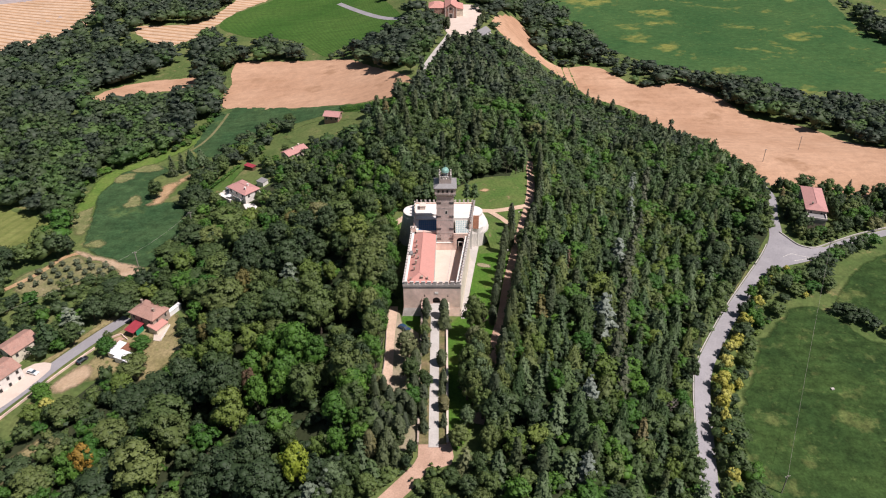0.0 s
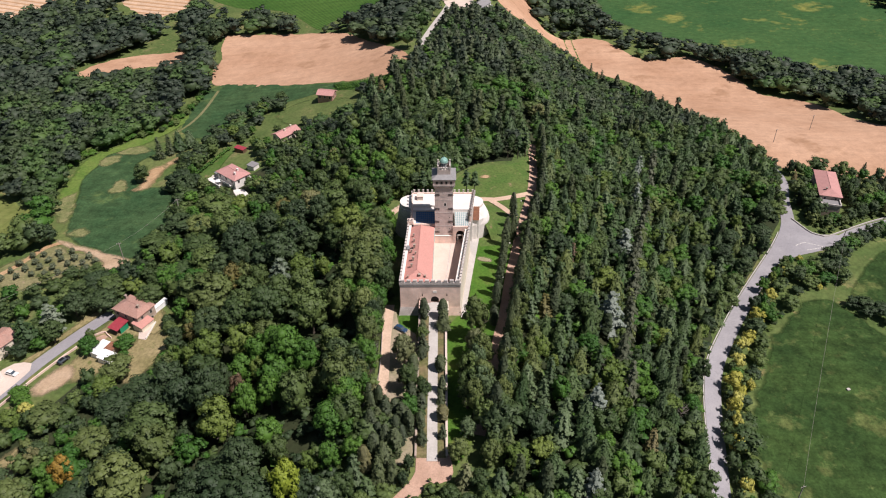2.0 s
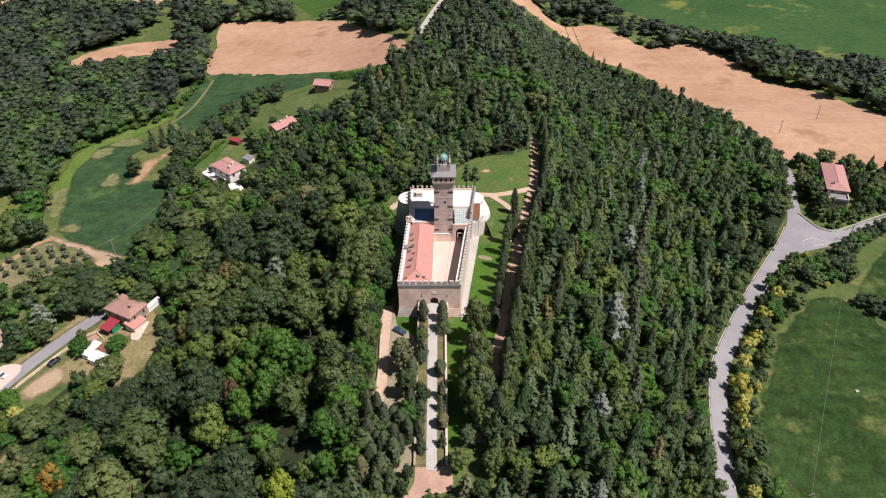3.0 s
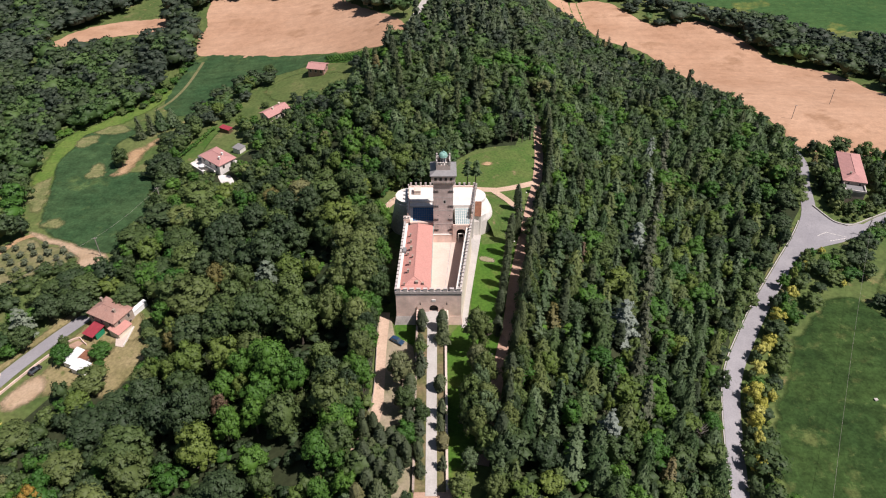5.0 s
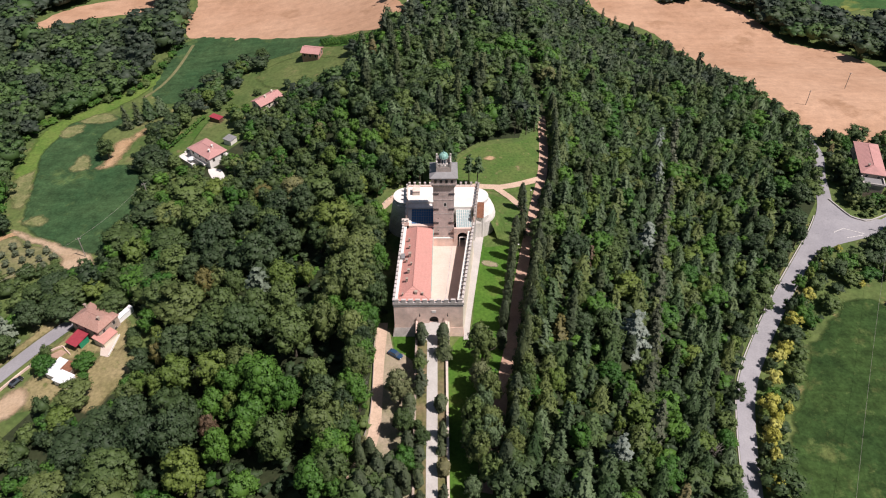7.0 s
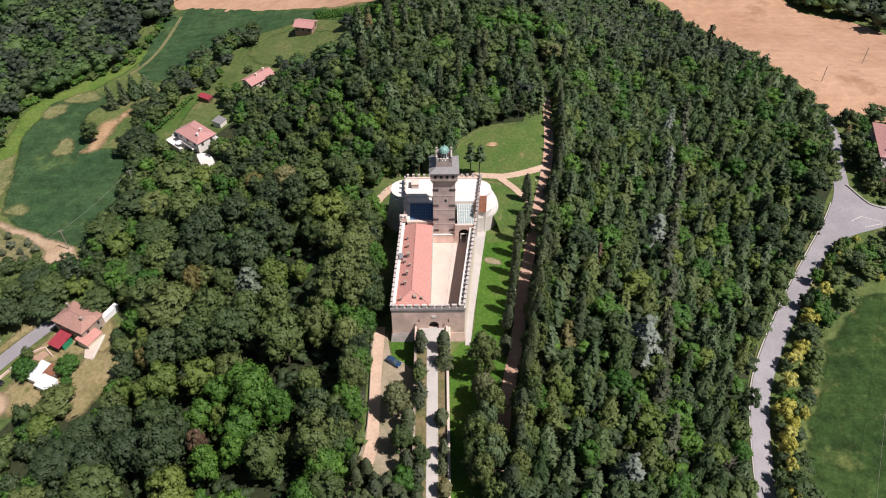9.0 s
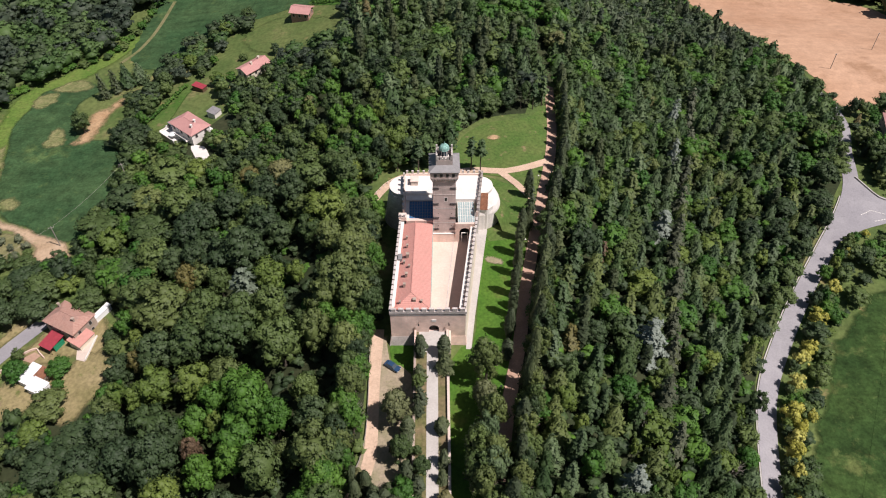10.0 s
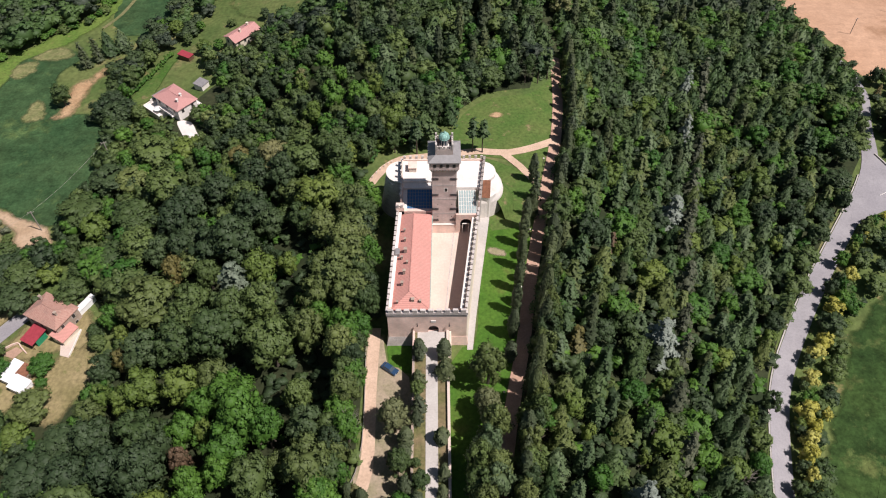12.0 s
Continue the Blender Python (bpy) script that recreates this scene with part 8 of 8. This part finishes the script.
# golden trees, dark bushes and scrub between the road and the field
GOLDEN = [(136.8, 251.0, 4, 3.6), (126.2, 235.2, 5, 5.0), (116.0, 223.2, 5.5, 5.4), (109.4, 211.0, 6, 5.2), (105.3, 207.3, 6.5, 5.4), (101.3, 198.8, 6.5, 5.2), (95.9, 187.6, 7, 6.2), (97.6, 184.6, 6, 4.8), (102.0, 188.8, 5, 3.4), (94.6, 180.6, 6.2, 5.0), (92.2, 176.4, 7, 5.4), (91.6, 170.2, 6, 4.0), (91.2, 165.4, 5, 3.4), (88.6, 162.0, 7, 6.0), (86.0, 147.0, 5.5, 5.0)]
DARK_BUSHES = [(113.2, 216.4, 6.5, 7.4), (110.4, 204.5, 4.5, 5.0), (98.3, 193.3, 5.5, 4.6), (90.0, 173.2, 5, 3.8), (86.4, 167.0, 6, 4.4), (119.2, 226.0, 6, 5.4), (117.4, 230.0, 6, 4.4), (129.9, 240.5, 6, 6.0), (125.0, 241.7, 6, 4.6), (84.4, 154.0, 6, 5.0)]
for k, (x, y, h, w) in enumerate(GOLDEN):
    tree("golden_tree", "small", "broom", x - 0.3, y - 0.6, h * 1.2, w * 1.12, "small golden-yellow tree beside the road", "tree", "golden trees along the road", k)
for k, (x, y, h, w) in enumerate(DARK_BUSHES):
    leaf = ("dark", "oak", "bright")[k % 3]
    tree("roadside_bush", "small", leaf, x - 0.3, y - 0.6, h * 1.2, w * 1.12, {"bright": "tall light green bush beside the road", "oak": "tall dull green bush beside the road", "dark": "tall dark green bush beside the road"}[leaf], "bush", "bushes along the road", k)
for k, (x, y) in enumerate(rounded(ROAD_E, False, 3.2)):
    if not 125 < y < 262:
        continue
    for off, hh in ((4.6, 5.4), (7.8, 2.6)):
        px, py = x + off + one.uniform(-0.6, 0.6), y - 0.55 * off + one.uniform(-0.8, 0.8)
        q = one.random()
        if (off > 6 and (q < 0.2 or py > 232)) or any(math.dist((px, py), t[:2]) < 0.45 * t[3] + 0.9 for t in GOLDEN + DARK_BUSHES):
            continue
        leaf = "lime" if q < 0.15 else "bright" if q < 0.55 else "oak" if q < 0.82 else "dark"
        tree("roadside_bush", "small", leaf, px, py, hh * one.uniform(0.9, 1.4), one.uniform(3.2, 4.8), {"lime": "yellow-green bush beside the road", "bright": "light green bush beside the road", "oak": "dull green bush beside the road", "dark": "dark green bush beside the road"}[leaf], "bush", "bushes along the road", k)
for x, y in ((141, 258), (147, 261), (147.9, 242.0)):
    tree("golden_bush", "small", "broom", x, y, 2.6, 3.0, "small golden-yellow bush beside the junction", "bush", "bushes along the road", int(x))


# ---- low walls, rails, poles and wires ----
def low_wall(name, line, off, y0, y1, thick, high, mat, label):
    left, right = strip_outline(line, 2 * off)
    side = [p for p in left if y0 < p[1] < y1]
    bm = bmesh.new()
    for a, b in zip(side, side[1:]):
        d = (Vector(b) - Vector(a)).normalized()
        s = Vector((-d.y, d.x)) * thick / 2
        q = [(a[0] - s.x, a[1] - s.y), (b[0] - s.x, b[1] - s.y), (b[0] + s.x, b[1] + s.y), (a[0] + s.x, a[1] + s.y)]
        z = [ground_z(*a), ground_z(*b)]
        lo = [bm.verts.new((*p, zz - 0.3)) for p, zz in zip(q, (z[0], z[1], z[1], z[0]))]
        up = [bm.verts.new((*p, zz + high)) for p, zz in zip(q, (z[0], z[1], z[1], z[0]))]
        bm.faces.new(up)
        for i in range(4):
            bm.faces.new((lo[i], lo[(i + 1) % 4], up[(i + 1) % 4], up[i]))
    return tagged(part(name, bm, mat, None, label), category="wall", kind="structure")


low_wall("roadside_wall", ROAD_E, 3.2, 120, 282, 0.35, 0.5, CONCRETE, "low pale wall along the road edge")
low_wall("roadside_wall", [(-119, 217), (-126, 208), (-135, 194), (-146, 173), (-154, 157)], 3.6, 150, 203, 0.4, 0.8, BRICK, "low pink brick wall along the lane")
low_wall("yard_wall", [(-123.6, 206.4), (-121, 208.2), (-118, 209.7), (-116.4, 208.2), (-114.2, 206.2)], 0.05, 0, 400, 0.3, 0.8, BRICK, "low curved pink wall round the farmhouse yard")
low_wall("patio_wall", [(-101.2, 204.2), (-100.8, 208.5), (-100.5, 212.8)], 0.05, 0, 400, 0.25, 0.7, WHITE, "low white wall along the patio")
low_wall("roadside_wall", [(156, 292), (158, 286), (160.3, 280.6), (163.5, 278.6), (167, 278.2), (180, 284.5), (193, 290.6), (215, 299)], 0.1, 270, 300, 0.4, 0.7, CONCRETE, "low pale wall along the side road")
low_wall("track_fence", [(-26, 153), (-20.6, 159), (-18.6, 166), (-18.2, 173), (-18.4, 184), (-18.8, 194)][::-1], 0.1, 150, 196, 0.1, 0.8, POLE, "pale timber fence along the gravel track")


def pole(x, y, h, label="weathered timber power pole with a crossarm"):
    p = thing("power_pole", x, y, ground_z(x, y), 20, label, "pole", "power poles")
    part("shaft", rod(bmesh.new(), (0, 0, -0.8), (0, 0, h), 0.16, 8), POLE, p)
    part("crossarm", soft_box(-0.9, 0.9, -0.07, 0.07, h - 0.5, h - 0.36, bevel=0.02), POLE, p)
    for ix in (-0.8, 0, 0.8):
        part("insulator", rod(bmesh.new(), (ix, 0, h - 0.36), (ix, 0, h - 0.12), 0.05), WHITE, p)
    return Vector((x, y, ground_z(x, y) + h - 0.2))


def wire(a, b, sag=1.2, label="thin sagging overhead power line"):
    bm = bmesh.new()
    side = Vector((-(b - a).y, (b - a).x, 0)).normalized() * 0.03
    last = None
    for i in range(17):
        u = i / 16
        p = a.lerp(b, u) - Vector((0, 0, 4 * sag * u * (1 - u)))
        ring = [bm.verts.new(p + q) for q in (side, Vector((0, 0, 0.03)), -side, Vector((0, 0, -0.03)))]
        if last:
            for j in range(4):
                bm.faces.new((last[j], last[(j + 1) % 4], ring[(j + 1) % 4], ring[j]))
        last = ring
    return tagged(part("power_line", bm, POLE, None, label), category="wire")


w1, w2, w3 = pole(-126.0, 252.4, 9.0), pole(-112.0, 283.0, 8.5), pole(-168.0, 212.0, 9.0)
wire(w1, w2)
wire(w1, w3)
e1, e2, e3 = pole(168.8, 271.2, 8.5), pole(101.5, 145.5, 8.0), pole(208.0, 395.0, 9.0)
wire(e1, e2, 2.5)
pole(178.7, 373.3, 8.0)
for i in range(8):
    x, y = -14.6 - 1.1 * i, 259.6 - 0.55 * i - 0.14 * i * i
    post = thing("path_post", x, y, ground_z(x, y), 0, "short white timber post beside the path", "post", "posts along the path")
    part("shaft", soft_box(-0.09, 0.09, -0.09, 0.09, -0.2, 0.95, bevel=0.02), WHITE, post)
    part("cap", soft_box(-0.12, 0.12, -0.12, 0.12, 0.95, 1.03, bevel=0.02), WHITE, post)
for x, y in ((30.6, 258.0), (24.0, 229.5), (20.2, 210.0), (14.0, 180.0)):
    lamp = thing("lamp_post", x, y, ground_z(x, y), 0, "dark iron lamp post with a white globe", "lamp", "lamps of the avenue")
    part("shaft", rod(bmesh.new(), (0, 0, -0.2), (0, 0, 3.4), 0.06, 8), IRON, lamp)
    bm = bmesh.new()
    bmesh.ops.create_icosphere(bm, subdivisions=2, radius=0.26)
    bmesh.ops.translate(bm, verts=bm.verts, vec=(0, 0, 3.62))
    part("globe", bm, WHITE, lamp, "white glass globe")
stone = thing("field_hut", 135.8, 189.1, ground_z(135.8, 189.1), 10, "small pale stone tank in the crop field", "tank")
part("body", soft_box(-0.5, 0.5, -0.4, 0.4, -0.3, 0.5, bevel=0.08), STONE, stone)
part("lid", soft_box(-0.56, 0.56, -0.46, 0.46, 0.5, 0.6, bevel=0.03), STONE, stone)
for x, y, r in ((137.5, 188.6, 3.2), (126.2, 196.2, 3.0), (112.9, 169.6, 2.6), (119.0, 214.0, 2.2)):
    drape("bare_patch", [(x + r * math.cos(a) * (1.5 + 0.4 * math.sin(3 * a + x)), y + r * math.sin(a) * (0.9 + 0.3 * math.cos(2 * a + y))) for a in np.arange(0, 6.28, 0.7)], PATCH, 0.125, "thin yellowed patch in the crop", "bare patch", cell=2.0, ragged=0.4)
# worn markings at the road junction
for a, b in (((150.1, 271.5), (154.5, 273.8)), ((154.5, 273.8), (161.5, 270.4)), ((153.7, 268.2), (160.8, 269.8))):
    d = (Vector(b) - Vector(a)).normalized()
    s = Vector((-d.y, d.x)) * 0.12
    bm = bmesh.new()
    n = 6
    for i in range(n):
        p, q = Vector(a).lerp(Vector(b), i / n), Vector(a).lerp(Vector(b), (i + 0.75) / n)
        bm.faces.new([bm.verts.new((v.x, v.y, ground_z(v.x, v.y) + 0.3)) for v in (p - s, q - s, q + s, p + s)])
    tagged(part("road_marking", bm, WHITE, None, "worn white dashes painted on the asphalt"), category="road marking", kind="structure")
